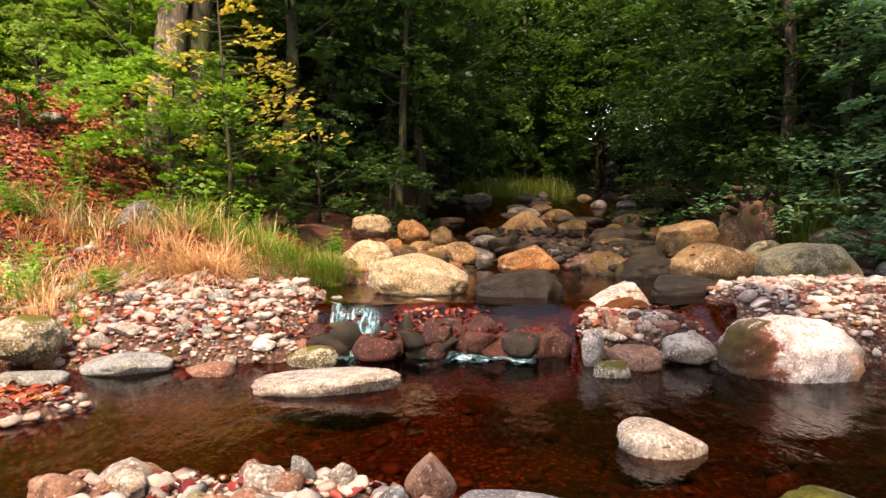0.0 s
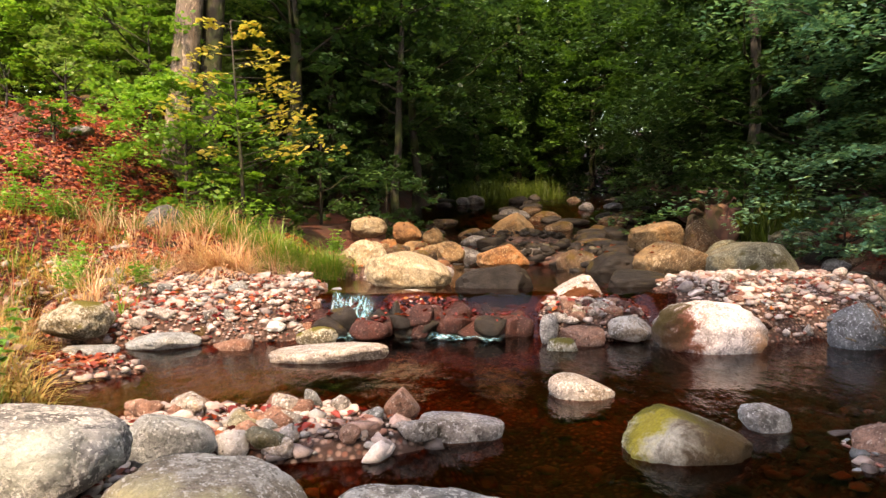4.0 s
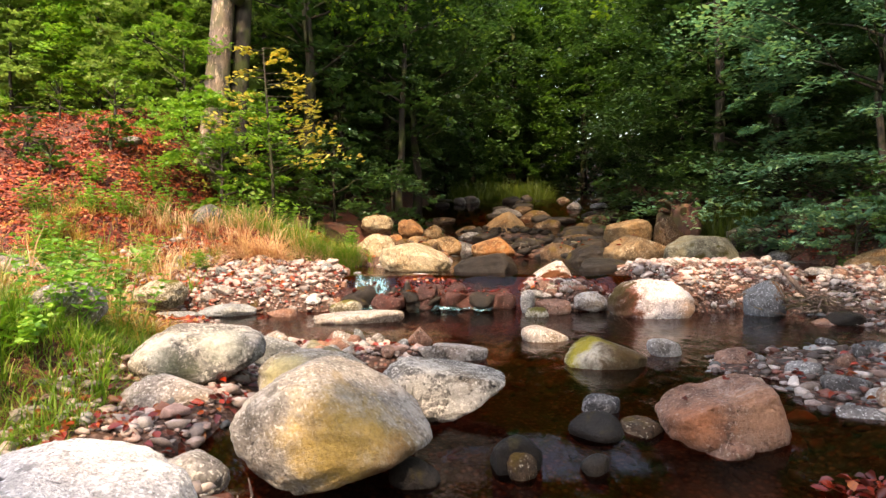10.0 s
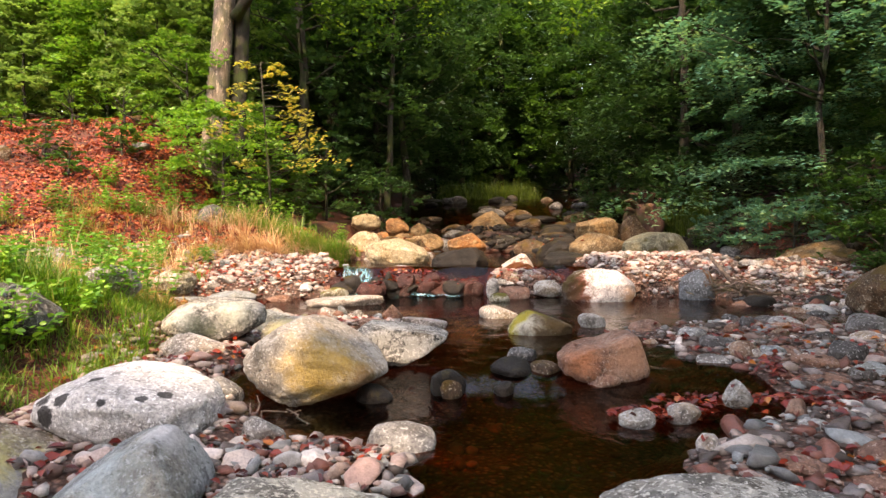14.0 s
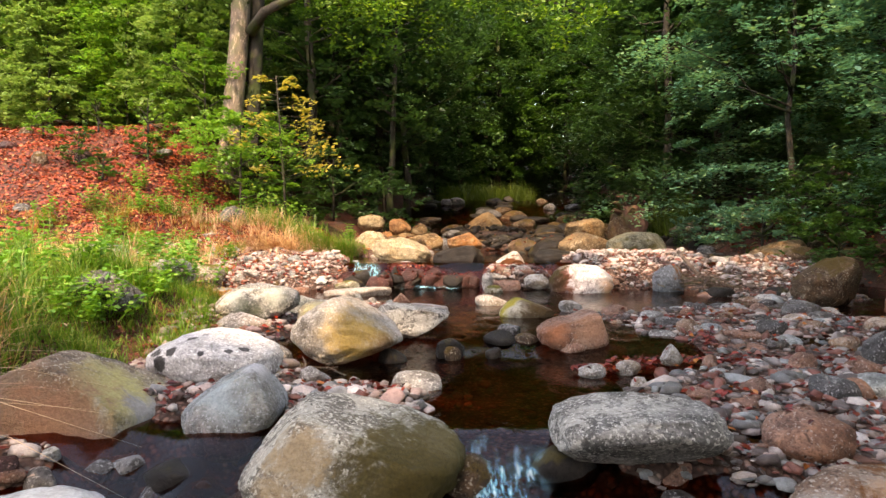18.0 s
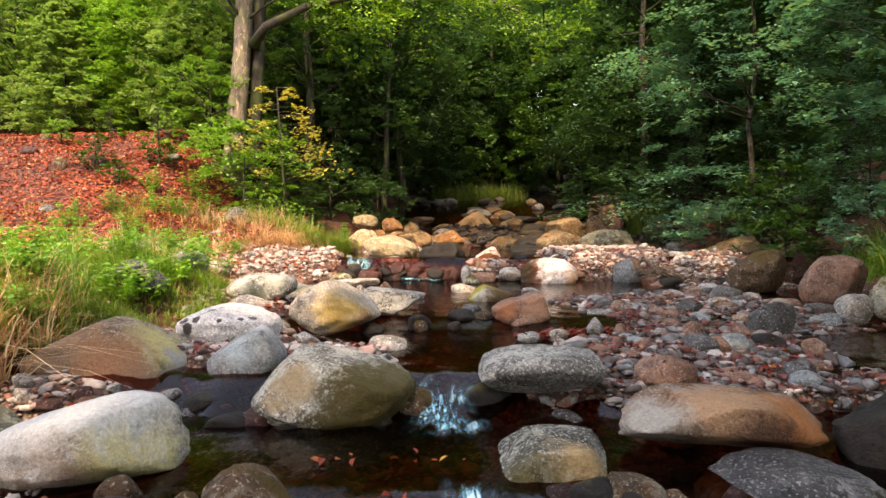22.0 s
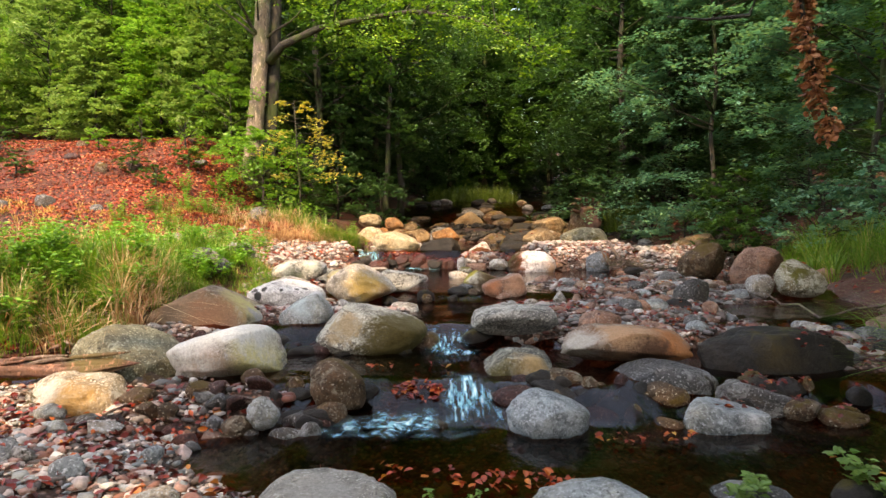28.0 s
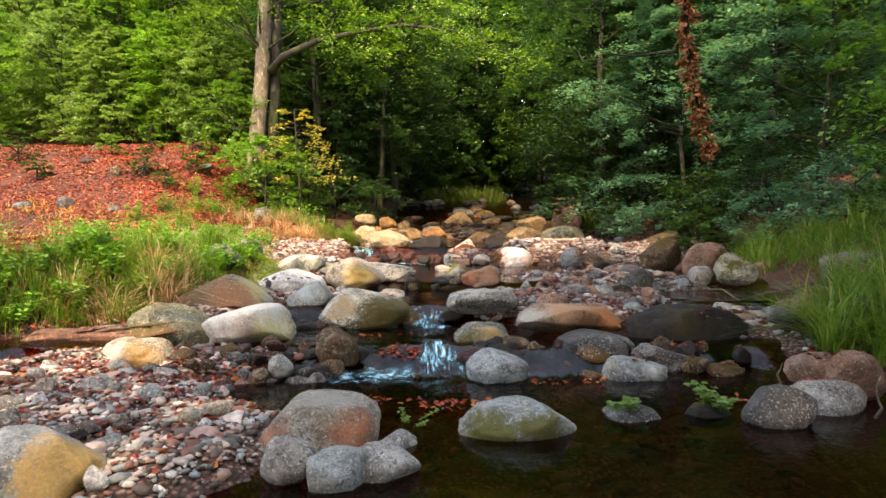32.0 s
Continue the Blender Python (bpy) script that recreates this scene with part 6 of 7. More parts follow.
# ---- cascades ----
def fall(name, label, x0, x1, y0, y1, lift=0.012, mat=None):
    """White water over a step between y0 and y1, laid on the stream's surface, thinning out towards its edges."""
    v, f = sheet(np.arange(x0, x1, 0.02), np.arange(y0, y1, 0.02), lambda x, y: water_height(x, y) + lift + 0.03 * np.abs(fbm(x * 14, y * 9, 2, 90)))
    e = np.minimum(np.minimum(v[:, 0] - x0, x1 - v[:, 0]) / (x1 - x0), np.minimum(v[:, 1] - y0, y1 - v[:, 1]) / (y1 - y0)) * 2
    me = raw_mesh(name, v, f, mat or M_FOAM)
    me.attributes.new("white", "FLOAT", "POINT").data.foreach_set("value", smooth(0.0, 0.75, e + 0.3 * fbm(v[:, 0] * 7, v[:, 1] * 5, 2, 91) - 0.1).astype(np.float32))
    tagged(new(name, me), label, "white water", kind="structure")


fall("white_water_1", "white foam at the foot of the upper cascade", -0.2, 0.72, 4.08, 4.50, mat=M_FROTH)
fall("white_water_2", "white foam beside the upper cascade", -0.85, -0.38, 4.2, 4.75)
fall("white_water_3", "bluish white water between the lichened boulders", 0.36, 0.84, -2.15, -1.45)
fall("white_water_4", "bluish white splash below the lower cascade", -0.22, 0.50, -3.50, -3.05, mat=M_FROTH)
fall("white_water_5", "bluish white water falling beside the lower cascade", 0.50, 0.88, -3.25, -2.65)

prng = random.Random(44)
for i in range(44):
    x = -1.05 + 1.9 * i / 43 + prng.uniform(-0.06, 0.06)
    boulder(x + prng.uniform(-0.1, 0.1), 4.55 + prng.uniform(-0.20, 0.20), 0.0 + prng.uniform(0, 0.10), prng.uniform(0.14, 0.36), prng.uniform(0.10, 0.22), prng.choice((DARKRED, DARKRED, DARKWET)), "wet dark red stone in the upper cascade's dam", name="wet_stone", detail=3, facets=8, low=0.5, high=0.8)
for i in range(26):
    x, y = prng.uniform(0.8, 1.9), prng.uniform(4.1, 4.6)
    boulder(x, y, float(ground(x, y)) - 0.02, prng.uniform(0.10, 0.22), prng.uniform(0.05, 0.10), prng.choice((PALE, GREY, REDSTONE, REDSTONE, DARKRED)), "stone heaped beside the upper cascade", name="heaped_stone", detail=3)
for i in range(60):
    y = prng.uniform(9.0, 20.0)
    x = prng.uniform(np.interp(y, LEFT_Y, LEFT_X) + 0.3, np.interp(y, RIGHT_Y, RIGHT_X) - 0.3)
    boulder(x, y, float(water_level(y)) - 0.02, prng.uniform(0.35, 0.9), prng.uniform(0.10, 0.24), prng.choice((BROWN, DARKWET, BROWN, DARKGREY, DARKWET)), "dark mossy boulder far up the shaded stream", detail=3, facets=5)
for i in range(16):
    y = prng.uniform(0.8, 3.4)
    x = prng.uniform(3.6, 5.6)
    boulder(x, y, float(ground(x, y)) - 0.02, prng.uniform(0.18, 0.42), prng.uniform(0.08, 0.2), prng.choice((DARKGREY, REDSTONE, DARKWET, GREY)), "dark wet stone in the side channel", name="wet_stone", detail=3)
for i in range(14):
    y = prng.uniform(-3.6, -0.8)
    x = prng.uniform(2.6, 4.6)
    boulder(x, y, float(ground(x, y)) - 0.02, prng.uniform(0.15, 0.34), prng.uniform(0.07, 0.16), prng.choice((DARKGREY, REDSTONE, DARKWET)), "dark wet stone under the shaded bank", name="wet_stone", detail=3)
for i in range(15):
    x, y = prng.uniform(-11, -4.6), prng.uniform(5.0, 9.4)
    boulder(x, y, float(ground(x, y)) - 0.03, prng.uniform(0.2, 0.5), prng.uniform(0.10, 0.28), prng.choice((DARKGREY, BROWN, DARKRED)), "grey-brown stone half buried in the leafy slope", name="slope_stone", detail=3)


for i in range(34):
    x, y = prng.uniform(4.4, 6.8), prng.uniform(4.6, 8.6)
    boulder(x, y, float(ground(x, y)) - 0.02, prng.uniform(0.18, 0.6), prng.uniform(0.1, 0.28), prng.choice((BROWN, DARKWET, DARKGREY, GREENGREY, TAN)), "dark mossy stone along the shaded bank", name="mossy_stone", detail=3)
for i in range(4):
    x, y = prng.uniform(4.9, 6.6), prng.uniform(5.6, 8.6)
    herb_spots.append((x, y))
boulder(-2.2, 7.5, float(ground(-2.2, 7.5)) - 0.03, 0.4, 0.20, TAN, "tan stone half buried at the top of the grassy bank")
boulder(-3.15, 6.55, float(ground(-3.15, 6.55)) - 0.03, 0.6, 0.36, DARKGREY, "dark grey boulder set in the bank below the sapling")
for i in range(30):
    x, y = prng.uniform(-1.3, 0.25), prng.uniform(6.4, 9.6)
    boulder(x, y, float(ground(x, y)) - 0.02, prng.uniform(0.14, 0.42), prng.uniform(0.08, 0.22), prng.choice((TAN, TAN, ORANGE, PALE, BROWN)), "tan stone heaped along the upper stream's edge", name="heaped_stone", detail=3)
for i in range(26):
    x, y = prng.uniform(1.4, 4.4), prng.uniform(7.2, 10.2)
    boulder(x, y, float(ground(x, y)) - 0.02, prng.uniform(0.15, 0.5), prng.uniform(0.08, 0.24), prng.choice((BROWN, DARKWET, BROWN, GREENGREY)), "dark mossy stone in the upper stream", name="mossy_stone", detail=3)
for i in range(120):
    x, y = prng.uniform(1.5, 4.6), prng.uniform(-1.9, 2.9)
    boulder(x, y, float(ground(x, y)) - 0.02, prng.uniform(0.09, 0.29), prng.uniform(0.04, 0.12), prng.choice((DARKGREY, REDSTONE, BLUEGREY, DARKGREY, REDSTONE, GREY, LONGRED, PALE)), "grey or pinkish stone lying on the low gravel bar", name="stone", detail=3, facets=5)
for i in range(95):
    x, y = prng.uniform(-3.9, -0.5), prng.uniform(-5.6, -3.2)
    boulder(x, y, float(ground(x, y)) + 0.015, prng.uniform(0.07, 0.2), prng.uniform(0.04, 0.09), prng.choice((GREY, PALE, BLUEGREY, DARKGREY, REDSTONE, WHITE, PALE, WHITE, BLUEGREY)), "angular stone lying on the pebbly shore", name="stone", detail=3, facets=7, low=0.45, high=0.75)
for i in range(46):
    x, y = prng.uniform(-1.5, 0.2), prng.uniform(1.5, 2.15)
    if float(ground(x, y)) < 0.02:
        continue
    boulder(x, y, float(ground(x, y)) + 0.01, prng.uniform(0.07, 0.18), prng.uniform(0.03, 0.09), prng.choice((PALE, GREY, REDSTONE, BLUEGREY, REDSTONE, GREENGREY)), "angular stone lying on the gravel spit", name="stone", detail=3, facets=7, low=0.45, high=0.75)
for i in range(34):
    x, y = prng.uniform(1.8, 5.4), prng.uniform(4.3, 5.6)
    boulder(x, y, float(ground(x, y)) + 0.01, prng.uniform(0.07, 0.2), prng.uniform(0.04, 0.10), prng.choice((PALE, REDSTONE, GREY, REDSTONE)), "pinkish stone lying on the far gravel bar", name="stone", detail=3, facets=7, low=0.45, high=0.75)
for i in range(22):
    x, y = prng.uniform(0.9, 1.7), prng.uniform(-3.2, -2.75)
    boulder(x, y, float(water_level(y)) - 0.04, prng.uniform(0.10, 0.26), prng.uniform(0.06, 0.14), prng.choice((BROWN, DARKWET, DARKRED, DARKWET)), "dark wet stone beside the lower cascade", name="wet_stone", detail=3, facets=5)
for i in range(18):
    x, y = prng.uniform(4.1, 5.5), prng.uniform(-2.8, -0.4)
    boulder(x, y, float(ground(x, y)) - 0.02, prng.uniform(0.14, 0.4), prng.uniform(0.07, 0.18), prng.choice((DARKGREY, REDSTONE, DARKWET, BROWN)), "dark stone at the foot of the shaded bank", name="wet_stone", detail=3, facets=5)
for i in range(20):
    x, y = prng.uniform(-0.75, -0.1), prng.uniform(-3.35, -2.75)
    boulder(x, y, float(water_level(y)) - 0.04, prng.uniform(0.10, 0.24), prng.uniform(0.06, 0.14), prng.choice((BROWN, DARKWET, DARKRED, DARKGREY)), "dark wet stone beside the lower cascade", name="wet_stone", detail=3, facets=5)
for i in range(44):
    x, y = prng.uniform(-3.6, -0.8), prng.uniform(4.1, 5.4)
    boulder(x, y, float(ground(x, y)) - 0.02, prng.uniform(0.09, 0.22), prng.uniform(0.05, 0.12), prng.choice((PALE, WHITE, REDSTONE, GREY, BLUEGREY, REDSTONE)), "pale stone lying on the sunny gravel bar", name="stone", detail=3, facets=7, low=0.45, high=0.75)
for i in range(16):
    x, y = prng.uniform(-2.1, -0.9), prng.uniform(-1.85, -1.5)
    boulder(x, y, max(float(ground(x, y)), float(water_level(y)) - 0.03) - 0.01, prng.uniform(0.08, 0.2), prng.uniform(0.04, 0.1), prng.choice((DARKGREY, BLUEGREY, REDSTONE, DARKRED, GREY)), "small stone at the foot of the brown slab", name="stone", detail=3, facets=6, low=0.45, high=0.75)
for i in range(26):
    x, y = prng.uniform(-1.6, -0.4), prng.uniform(-3.5, -2.9)
    boulder(x, y, max(float(ground(x, y)), float(water_level(y)) - 0.04), prng.uniform(0.08, 0.22), prng.uniform(0.04, 0.10), prng.choice((DARKGREY, DARKRED, DARKWET, BROWN, REDSTONE)), "dark wet stone on the shore below the pale boulder", name="wet_stone", detail=3, facets=6, low=0.45, high=0.75)
# ledges of wet stones at the lower steps, open where the water falls
for y0, lo, hi, gap, n in ((-2.95, -1.5, 3.2, ((-0.05, 0.45), (0.55, 0.8)), 46), (-1.62, -0.9, 1.0, ((0.40, 0.78),), 14), (0.28, -0.1, 1.0, ((0.45, 0.6),), 9)):
    for i in range(n):
        x, y = prng.uniform(lo, hi), y0 + prng.uniform(-0.28, 0.16)
        if any(a < x < b for a, b in gap):
            continue
        boulder(x, y, float(water_level(y)) - (0.01 if y0 > 0 else 0.03), prng.uniform(0.10, 0.24 if y0 > 0 else 0.32), prng.uniform(0.06, 0.14), prng.choice((DARKWET, BROWN, DARKRED, DARKWET)), "dark wet stone in the ledge of a small cascade", name="wet_stone", detail=3, facets=6)
for i in range(14):
    x, y = prng.uniform(-0.2, 0.6), -3.0 + prng.uniform(-0.12, 0.2)
    boulder(x, y, float(water_level(y)) - 0.10, prng.uniform(0.12, 0.25), prng.uniform(0.06, 0.12), DARKWET, "dark wet stone under the falling water", name="wet_stone", detail=3)


# ---- dead wood ----
def stick(points, radii, parent, sides=7, label="", name="stick", mat=None):
    return child(name, raw_mesh(name, *tube(points, radii, sides), mat or M_WOOD), parent, label)


M_LOG = bark_material("split_red_brown_bark", (0.20, 0.095, 0.065), (0.035, 0.02, 0.015), 14)
log = empty("driftwood_log", pose(0, 0, 0), "weathered driftwood log with peeling bark on the gravel", "log")
rings, around = 40, 30
LA, LB = Vector((-2.75, -2.72, -0.19)), Vector((-1.34, -2.95, -0.09))
axis = (LB - LA).normalized()
side_way = axis.cross(Vector((0, 0, 1))).normalized()
top_way = side_way.cross(axis)
vs = []
for r in range(rings):
    t = r / (rings - 1)
    mid = LA.lerp(LB, t) + top_way * 0.015 * math.sin(7 * t)
    for q in range(around):
        a = 2 * math.pi * q / around
        groove = noise.noise(Vector((math.cos(a) * 3.2, math.sin(a) * 3.2, t * 2.4)))
        chip = noise.noise(Vector((math.cos(a) * 6, math.sin(a) * 6, t * 9 + 7)))
        rad = (0.062 + 0.012 * math.sin(9 * t)) * (1 + 0.42 * groove + 0.2 * chip) * smooth(1.03, 0.72 + 0.22 * groove, t) * smooth(-0.04, 0.12, t)
        vs.append(mid + side_way * (math.cos(a) * rad) + top_way * (math.sin(a) * rad * 0.8))
qs = [[r * around + q, r * around + (q + 1) % around, (r + 1) * around + (q + 1) % around, (r + 1) * around + q] for r in range(rings - 1) for q in range(around)]
child("stem", raw_mesh("stem", np.array([tuple(v) for v in vs]), np.array(qs), M_LOG), log)
prng = random.Random(31)
for k in range(9):
    t0 = prng.uniform(0.1, 0.7)
    p = LA.lerp(LB, t0) + top_way * prng.uniform(0.03, 0.055) + side_way * prng.uniform(-0.03, 0.04)
    e = p + axis * prng.uniform(0.25, 0.55) + top_way * prng.uniform(-0.01, 0.04)
    stick(wander(p, e, 4, 0.03, prng), [0.005, 0.014, 0.016, 0.012, 0.003], log, 6, "split strip of reddish grey bark", "bark_strip", prng.choice((M_LOG, M_WOOD)))


pile = empty("stick_pile", pose(0, 0, 0), "tangle of grey washed-up sticks and roots on the gravel bar", "sticks")
stick([(3.95, 3.75, 0.02), (3.75, 3.95, 0.25), (3.62, 4.2, 0.52)], [0.035, 0.028, 0.02], pile, 8)
prng = random.Random(17)
for i in range(46):
    a = prng.uniform(0, 6.283)
    p = Vector((3.75 + prng.uniform(-0.38, 0.38), 3.8 + prng.uniform(-0.15, 0.3), 0.06 + prng.uniform(0, 0.15)))
    d = Vector((math.cos(a), math.sin(a) * 0.6, prng.uniform(-0.1, 0.35))) * prng.uniform(0.12, 0.38)
    r = prng.uniform(0.005, 0.014)
    stick(wander(p - d, p + d, 3, 0.10, prng), [r, r, r * 0.8, r * 0.4], pile, 5)

branch = empty("dead_branch", pose(0, 0, 0), "bent pale dead branch lying across the shaded stones", "branch")
stick([(3.70, -0.85, 0.12), (3.78, -0.98, 0.02), (3.90, -1.06, 0.03), (3.98, -1.24, -0.07), (4.12, -1.30, -0.03), (4.30, -1.26, 0.01), (4.52, -1.27, 0.03), (4.75, -1.2, 0.09), (5.1, -1.1, 0.13)], [0.006, 0.009, 0.010, 0.012, 0.012, 0.013, 0.014, 0.015, 0.016], branch, 7)
for x, y, z, top in ((4.75, 1.25, 0.0, 0.42), (2.9, -3.85, -0.38, 0.2), (3.2, -4.35, -0.4, 0.25)):
    tw = empty("dead_twig", pose(x, y, z), "thin pale dead twig standing among the stones", "twig")
    stick(wander((0, 0, 0), (0.05, 0.02, top), 4, 0.12, prng), [0.012, 0.010, 0.008, 0.006, 0.003], tw, 5)
for x, y, n in ((1.55, -2.35, 7), (-0.45, -0.35, 9), (-0.75, 0.25, 8), (1.5, -1.85, 6), (-1.9, -3.1, 8)):
    tw = empty("twigs", pose(x, y, float(ground(x, y)) + 0.02), "thin washed-up twigs between the stones", "twigs")
    for i in range(n):
        a = prng.uniform(0, 6.283)
        d = Vector((math.cos(a), math.sin(a), prng.uniform(-0.05, 0.3))) * prng.uniform(0.08, 0.2)
        o = Vector((prng.uniform(-0.12, 0.12), prng.uniform(-0.1, 0.1), 0.02))
        stick(wander(o - d, o + d, 3, 0.12, prng), [0.006, 0.006, 0.005, 0.003], tw, 5, name="twig")

M_STUMP = bark_material("rotten_red_brown_wood", (0.085, 0.035, 0.025), (0.02, 0.012, 0.01), 7)
stump = empty("root_plate", pose(4.5, 9.1, 0.75), "upturned rotten red-brown root plate on the far bank", "stump")
child("stem", rock_mesh(912, 0.80, 0.45, 0.62, M_STUMP, facets=1, lump=0.6), stump)
for i in range(7):
    a = 0.5 * i + 0.1
    stick([(math.cos(a) * 0.2, 0, 0.4 + 0.2 * math.sin(a)), (math.cos(a) * 0.36, -0.1, 0.45 + 0.35 * math.sin(a)), (math.cos(a + 0.3) * 0.46, -0.16, 0.4 + 0.42 * math.sin(a))], [0.06, 0.04, 0.012], stump, 7, name="root", mat=M_STUMP)

thin = tree("thin_tree", on_ground(-0.85, 12.2), "slender dark tree at the stream's edge", 8, 1.8, 0.10, M_LEAF_DARK, M_BARK_DARK, 120, 40, 0.11, 2.4, "round", 41, lean=(0.15, 0.2))
thin = tree("dark_tree", on_ground(-2.75, 11.2), "dark-barked tree behind the tall one", 10, 3.3, 0.15, M_LEAF_BEECH, M_BARK_DARK, 320, 44, 0.11, 3.4, "round", 42)
thin = tree("dark_tree", on_ground(5.9, 10.6), "spreading dark tree over the upper stream", 10, 3.8, 0.13, M_LEAF_DARK, M_BARK_DARK, 380, 44, 0.12, 2.6, "round", 43)
thin = tree("dark_tree", on_ground(-0.6, 15.5), "spreading dark tree over the upper stream", 11, 3.6, 0.13, M_LEAF_DARK, M_BARK_DARK, 360, 44, 0.13, 2.8, "round", 44)

# a dead spray of rusty leaves that hangs down beside the way
vine = empty("hanging_dead_branch", pose(0, 0, 0), "dead branch hung with curled rust-brown leaves over the stream", "branch")
vp = [Vector(p) for p in ((2.44, -3.27, 2.95), (2.50, -3.28, 2.4), (2.53, -3.29, 1.95), (2.60, -3.30, 1.6), (2.70, -3.31, 1.28))]
stick(vp, [0.02, 0.017, 0.014, 0.010, 0.005], vine, 7, name="stem", mat=M_BARK_DARK)
vo, vw, vl = [], [], []
for i in range(260):
    u = prng.random() * 3.999
    k = int(u)
    vo.append(tuple(vp[k].lerp(vp[k + 1], u - k)))
    vw.append((prng.uniform(-1, 1), prng.uniform(-1, 1), prng.uniform(-1.2, -0.1)))
    vl.append(prng.uniform(0.05, 0.11))
child("foliage", raw_mesh("foliage", *leaf_fans(np.random.default_rng(4), vo, vw, vl, 5, 0.045, flat=0.9, full=True), M_LEAF_DEAD, False), vine, "curled rust-brown dead leaves")
stick([(3.2, -1.6, 2.75), (3.0, -1.8, 2.45), (2.6, -1.9, 2.38), (2.3, -1.9, 2.4)], [0.02, 0.016, 0.01, 0.005], vine, 6, name="side_twig", mat=M_BARK_DARK)


def herb(name, x, y, label, stems, height, leaf, size, seed, spread=0.12, z=None, category="plant"):
    """A leafy herb: upright stems with leaves in pairs."""
    rng, pr = np.random.default_rng(seed), random.Random(seed)
    root = empty(name, pose(x, y, float(ground(x, y)) if z is None else z), label, category)
    o, w, l = [], [], []
    for i in range(stems):
        a = pr.uniform(0, 6.283)
        b = Vector((math.cos(a), math.sin(a), 0)) * pr.uniform(0, spread)
        t = b * 2.0 + Vector((pr.uniform(-0.05, 0.05), pr.uniform(-0.05, 0.05), height * pr.uniform(0.6, 1.1)))
        child("stem", raw_mesh("stem", *tube([b, b.lerp(t, 0.5), t], [0.004, 0.003, 0.002], 4), leaf), root)
        for k in range(7):
            p = b.lerp(t, 0.25 + 0.75 * k / 6)
            for q in range(2):
                c = k * 1.6 + q * 3.14 + pr.uniform(-0.4, 0.4)
                o.append(tuple(p)), w.append((math.cos(c), math.sin(c), pr.uniform(-0.1, 0.4))), l.append(size * pr.uniform(0.8, 1.3))
    child("foliage", raw_mesh("foliage", *leaf_fans(rng, o, w, l, 3, size, flat=0.3, full=True), leaf, False), root)
    return root


herb("dead_plant", -3.0, 0.2, "withered plant with curled rust-brown leaves on the bank", 7, 0.42, M_LEAF_DEAD, 0.06, 91, 0.14)
herb("dead_plant", -3.5, -1.6, "withered plant with curled rust-brown leaves in the grass", 6, 0.40, M_LEAF_DEAD, 0.06, 92, 0.14)
M_HERB = leaf_material("fresh_green_herbs", [(0.0, (0.09, 0.27, 0.04)), (0.6, (0.17, 0.42, 0.06)), (1.0, (0.32, 0.50, 0.08))], 0.4)
prng = random.Random(23)
for x, y, n, h in ((-1.95, 1.0, 9, 0.36), (-2.1, 1.5, 8, 0.42), (-2.0, 1.75, 6, 0.5), (-2.05, 0.1, 10, 0.22), (-2.2, -0.2, 10, 0.24), (-1.95, 0.55, 8, 0.2), (-2.35, 0.5, 9, 0.25), (-2.6, 1.3, 9, 0.3), (-2.5, -0.7, 10, 0.26),
                   (-2.9, 0.2, 10, 0.34), (-3.2, 1.0, 10, 0.4), (-2.7, 2.2, 9, 0.36), (-3.4, -0.6, 10, 0.36), (-3.0, -1.1, 10, 0.3), (-4.0, -1.4, 10, 0.4), (-4.4, -2.4, 10, 0.36), (-3.9, 0.4, 9, 0.42), (-4.6, 1.6, 9, 0.4), (-3.7, 2.1, 9, 0.4), (-2.4, -1.35, 9, 0.2), (-3.45, -1.9, 10, 0.28), (-2.8, -1.6, 9, 0.24), (-3.2, -2.3, 10, 0.26), (-3.6, -2.6, 9, 0.24), (-3.0, 2.6, 8, 0.34), (-3.6, 3.9, 8, 0.36), (-4.3, 4.6, 8, 0.42), (-3.2, 4.7, 6, 0.3), (-4.9, 5.4, 8, 0.4), (-3.9, 5.7, 8, 0.35), (-2.6, 4.9, 4, 0.22),
                   (-3.5, 5.2, 8, 0.4), (-4.3, 5.6, 9, 0.45), (-5.2, 4.8, 8, 0.4), (-3.6, 6.2, 9, 0.5), (-4.6, 6.3, 8, 0.45), (-2.2, 6.9, 9, 0.4), (-1.3, 7.4, 9, 0.4), (-3.0, 6.6, 9, 0.45), (-4.1, 6.9, 9, 0.5)):
    herb("nettle", x, y, "fresh green leafy herb growing on the bank", n, h, M_HERB, 0.05, prng.randrange(9999), 0.16)
boulder(1.80, -4.25, -0.43, 0.32, 0.09, DARKGREY, "low dark stone under a leafy sprig", name="stone")
herb("leafy_sprig", 1.75, -4.28, "pale green leafy sprig lying on a stone", 3, 0.05, M_LEAF_PALE, 0.045, 5, 0.12, -0.34)
boulder(2.28, -4.2, -0.42, 0.30, 0.08, DARKWET, "low wet stone with a sprig on it", name="stone")
herb("leafy_sprig", 2.3, -4.22, "pale green leafy sprig growing between the stones", 3, 0.15, M_LEAF_PALE, 0.05, 6, 0.06, -0.37)
herb("leafy_sprig", 0.45, -4.35, "small green plant between the stones", 4, 0.05, M_LEAF_PALE, 0.022, 7, 0.12, -0.40)
for x, y in herb_spots:
    herb("fern", x, y, "dark green fern on the shaded stony bank", 7, 0.34, M_LEAF_BEECH, 0.05, prng.randrange(9999), 0.16)


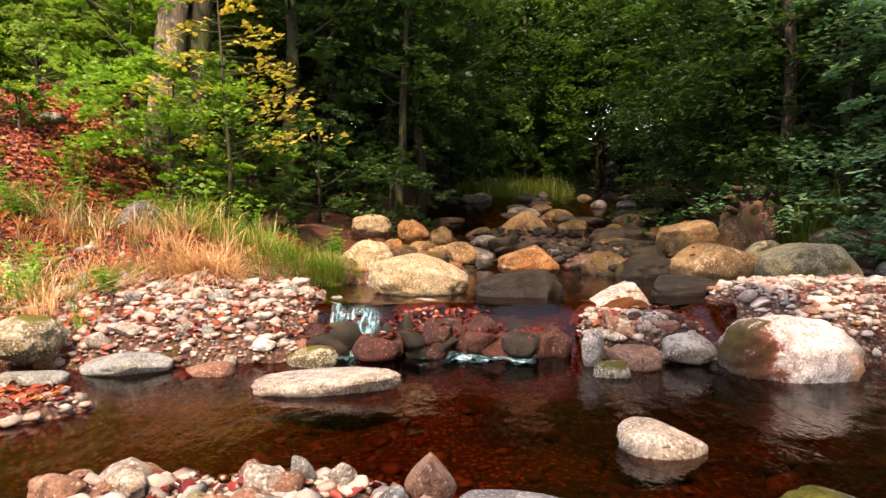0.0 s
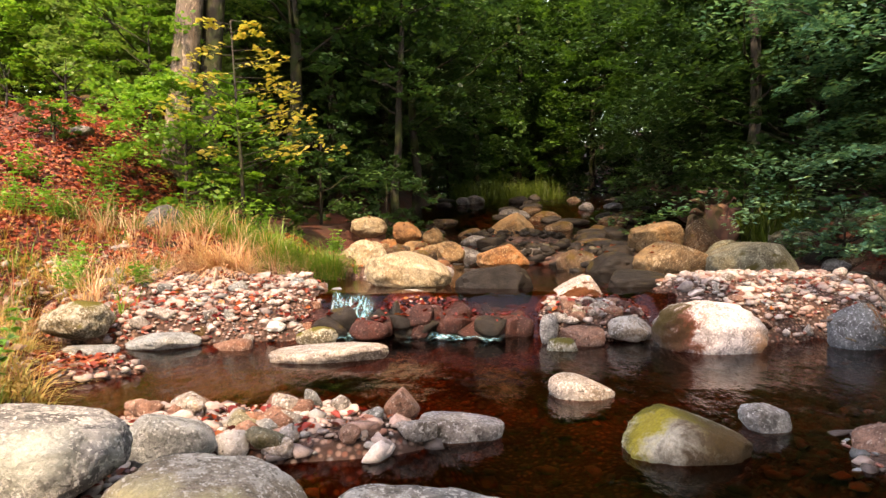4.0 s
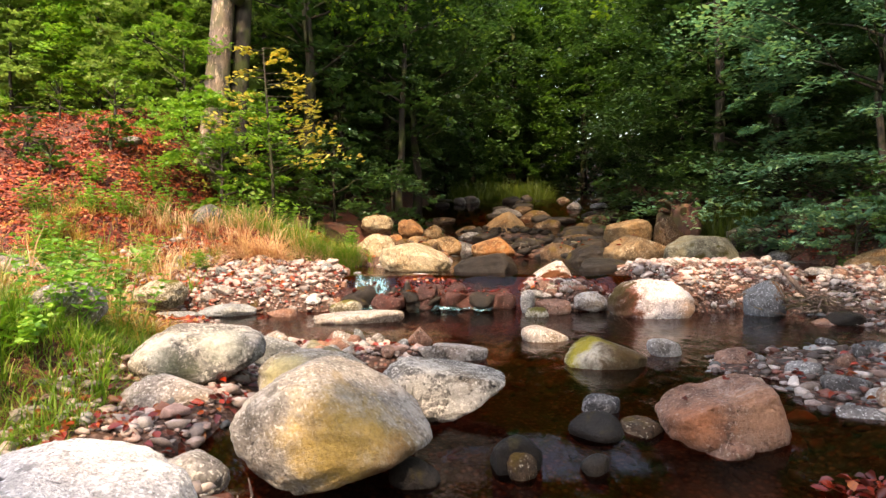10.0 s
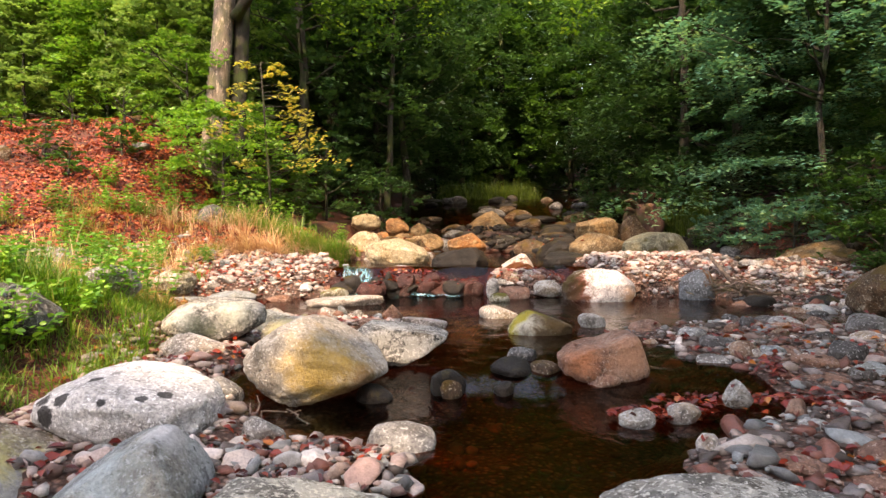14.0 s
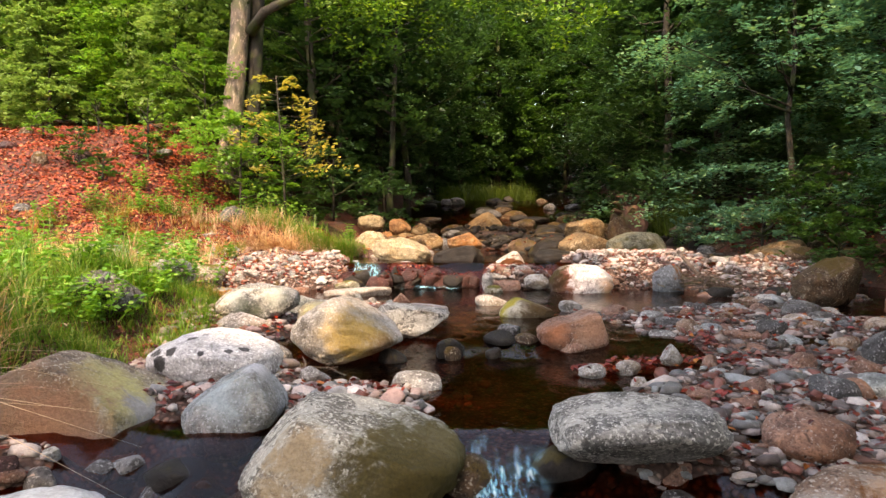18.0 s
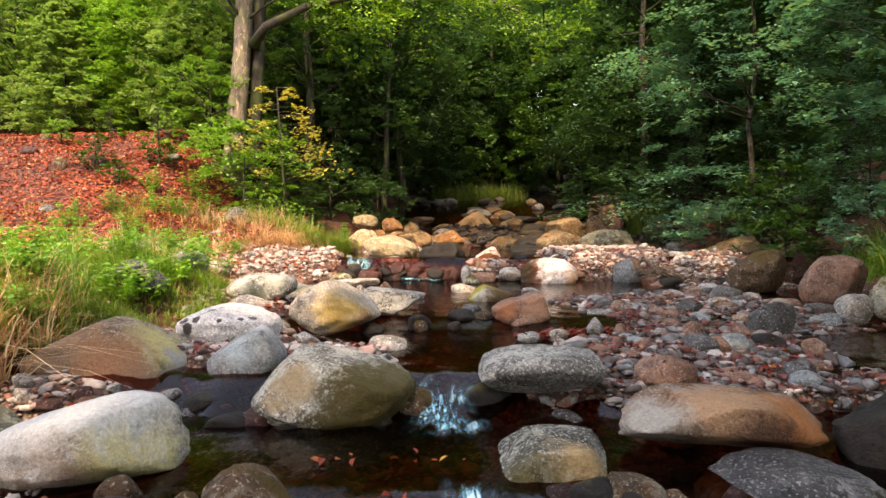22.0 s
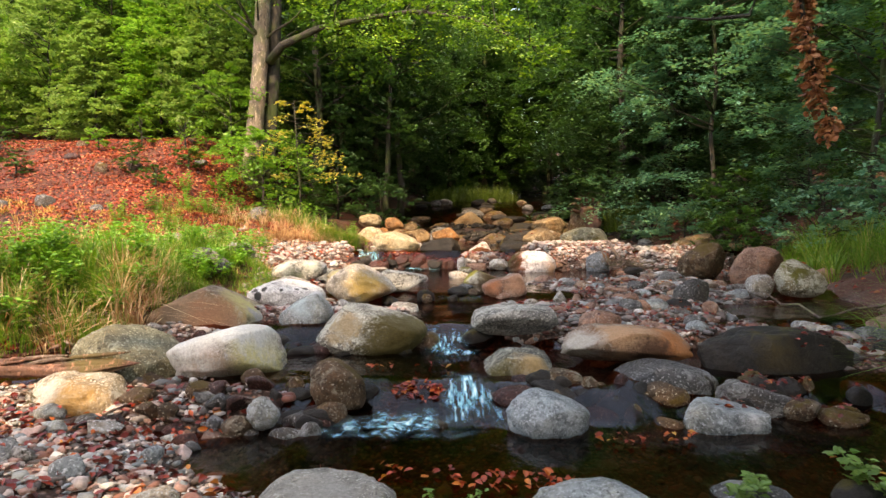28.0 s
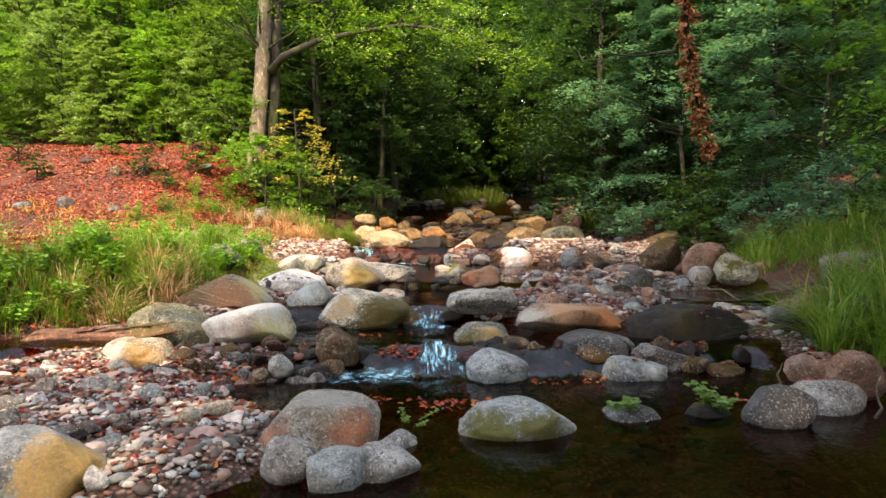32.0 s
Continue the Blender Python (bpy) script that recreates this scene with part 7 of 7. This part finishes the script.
def leaves_on(name, label, mat, zone, per, size, seed):
    """Fallen leaves that lie on the tops of the stones within an oval."""
    rng = np.random.default_rng(seed)
    cx, cy, rx, ry = zone
    picked = [q for q in STONES if ((q[0] - cx) / rx) ** 2 + ((q[1] - cy) / ry) ** 2 < 1]
    p = []
    for x, y, z, w, d, h in picked:
        for _ in range(max(1, int(per * w / 0.25))):
            a, r = rng.uniform(0, 6.283), 0.75 * math.sqrt(rng.random())
            p.append((x + math.cos(a) * r * w * 0.5, y + math.sin(a) * r * d * 0.5, z + h * (1 - 0.62 * r ** 2) + 0.004))
    p = np.array(p)
    n = len(p)
    a = rng.uniform(0, 2 * np.pi, n)
    nor = np.stack([np.zeros(n), np.zeros(n), np.ones(n)], -1) + rng.normal(0, 0.3, (n, 3))
    nor /= np.linalg.norm(nor, axis=1, keepdims=True)
    ax = np.stack([np.cos(a), np.sin(a), np.zeros(n)], -1)
    ax -= nor * (ax * nor).sum(1, keepdims=True)
    z = (size * rng.uniform(0.6, 1.3, n))[:, None]
    tagged(new(name, raw_mesh(name, *folded(p, ax, np.cross(nor, ax), nor * z * rng.uniform(0.02, 0.3, (n, 1)), z), mat, False)), label, "leaves", kind="stuff")


leaves_on("fallen_leaves", "wet red leaves caught on the cascade's stones", M_LEAF_RED, (0.0, 4.6, 1.3, 0.4), 9, 0.05, 401)
leaves_on("fallen_leaves", "dark red leaves lying on the low bar's stones", M_LEAF_RED, (2.9, 0.3, 1.9, 2.4), 3, 0.045, 402)
leaves_on("fallen_leaves", "red and brown leaves on the stones under the bank", M_LEAF_RED, (3.2, -3.4, 1.1, 1.0), 7, 0.05, 403)
leaves_on("fallen_leaves", "a few orange leaves on the shore stones", M_LEAF_ORANGE, (-2.2, -4.3, 1.9, 1.3), 1, 0.045, 404)
leaves_on("fallen_leaves", "brown leaves on the upper stream's stones", M_LEAF_RUST, (1.0, 8.5, 3.2, 2.4), 3, 0.06, 405)
prng = random.Random(61)
for i in range(26):
    y = prng.uniform(-3.0, 0.9)
    x = float(np.interp(y, LEFT_Y, LEFT_X)) - prng.uniform(0.25, 1.7)
    herb("nettle", x, y, "fresh green leafy herb among the bank's grass", 9, prng.uniform(0.2, 0.42), M_HERB, 0.05, prng.randrange(9999), 0.17)
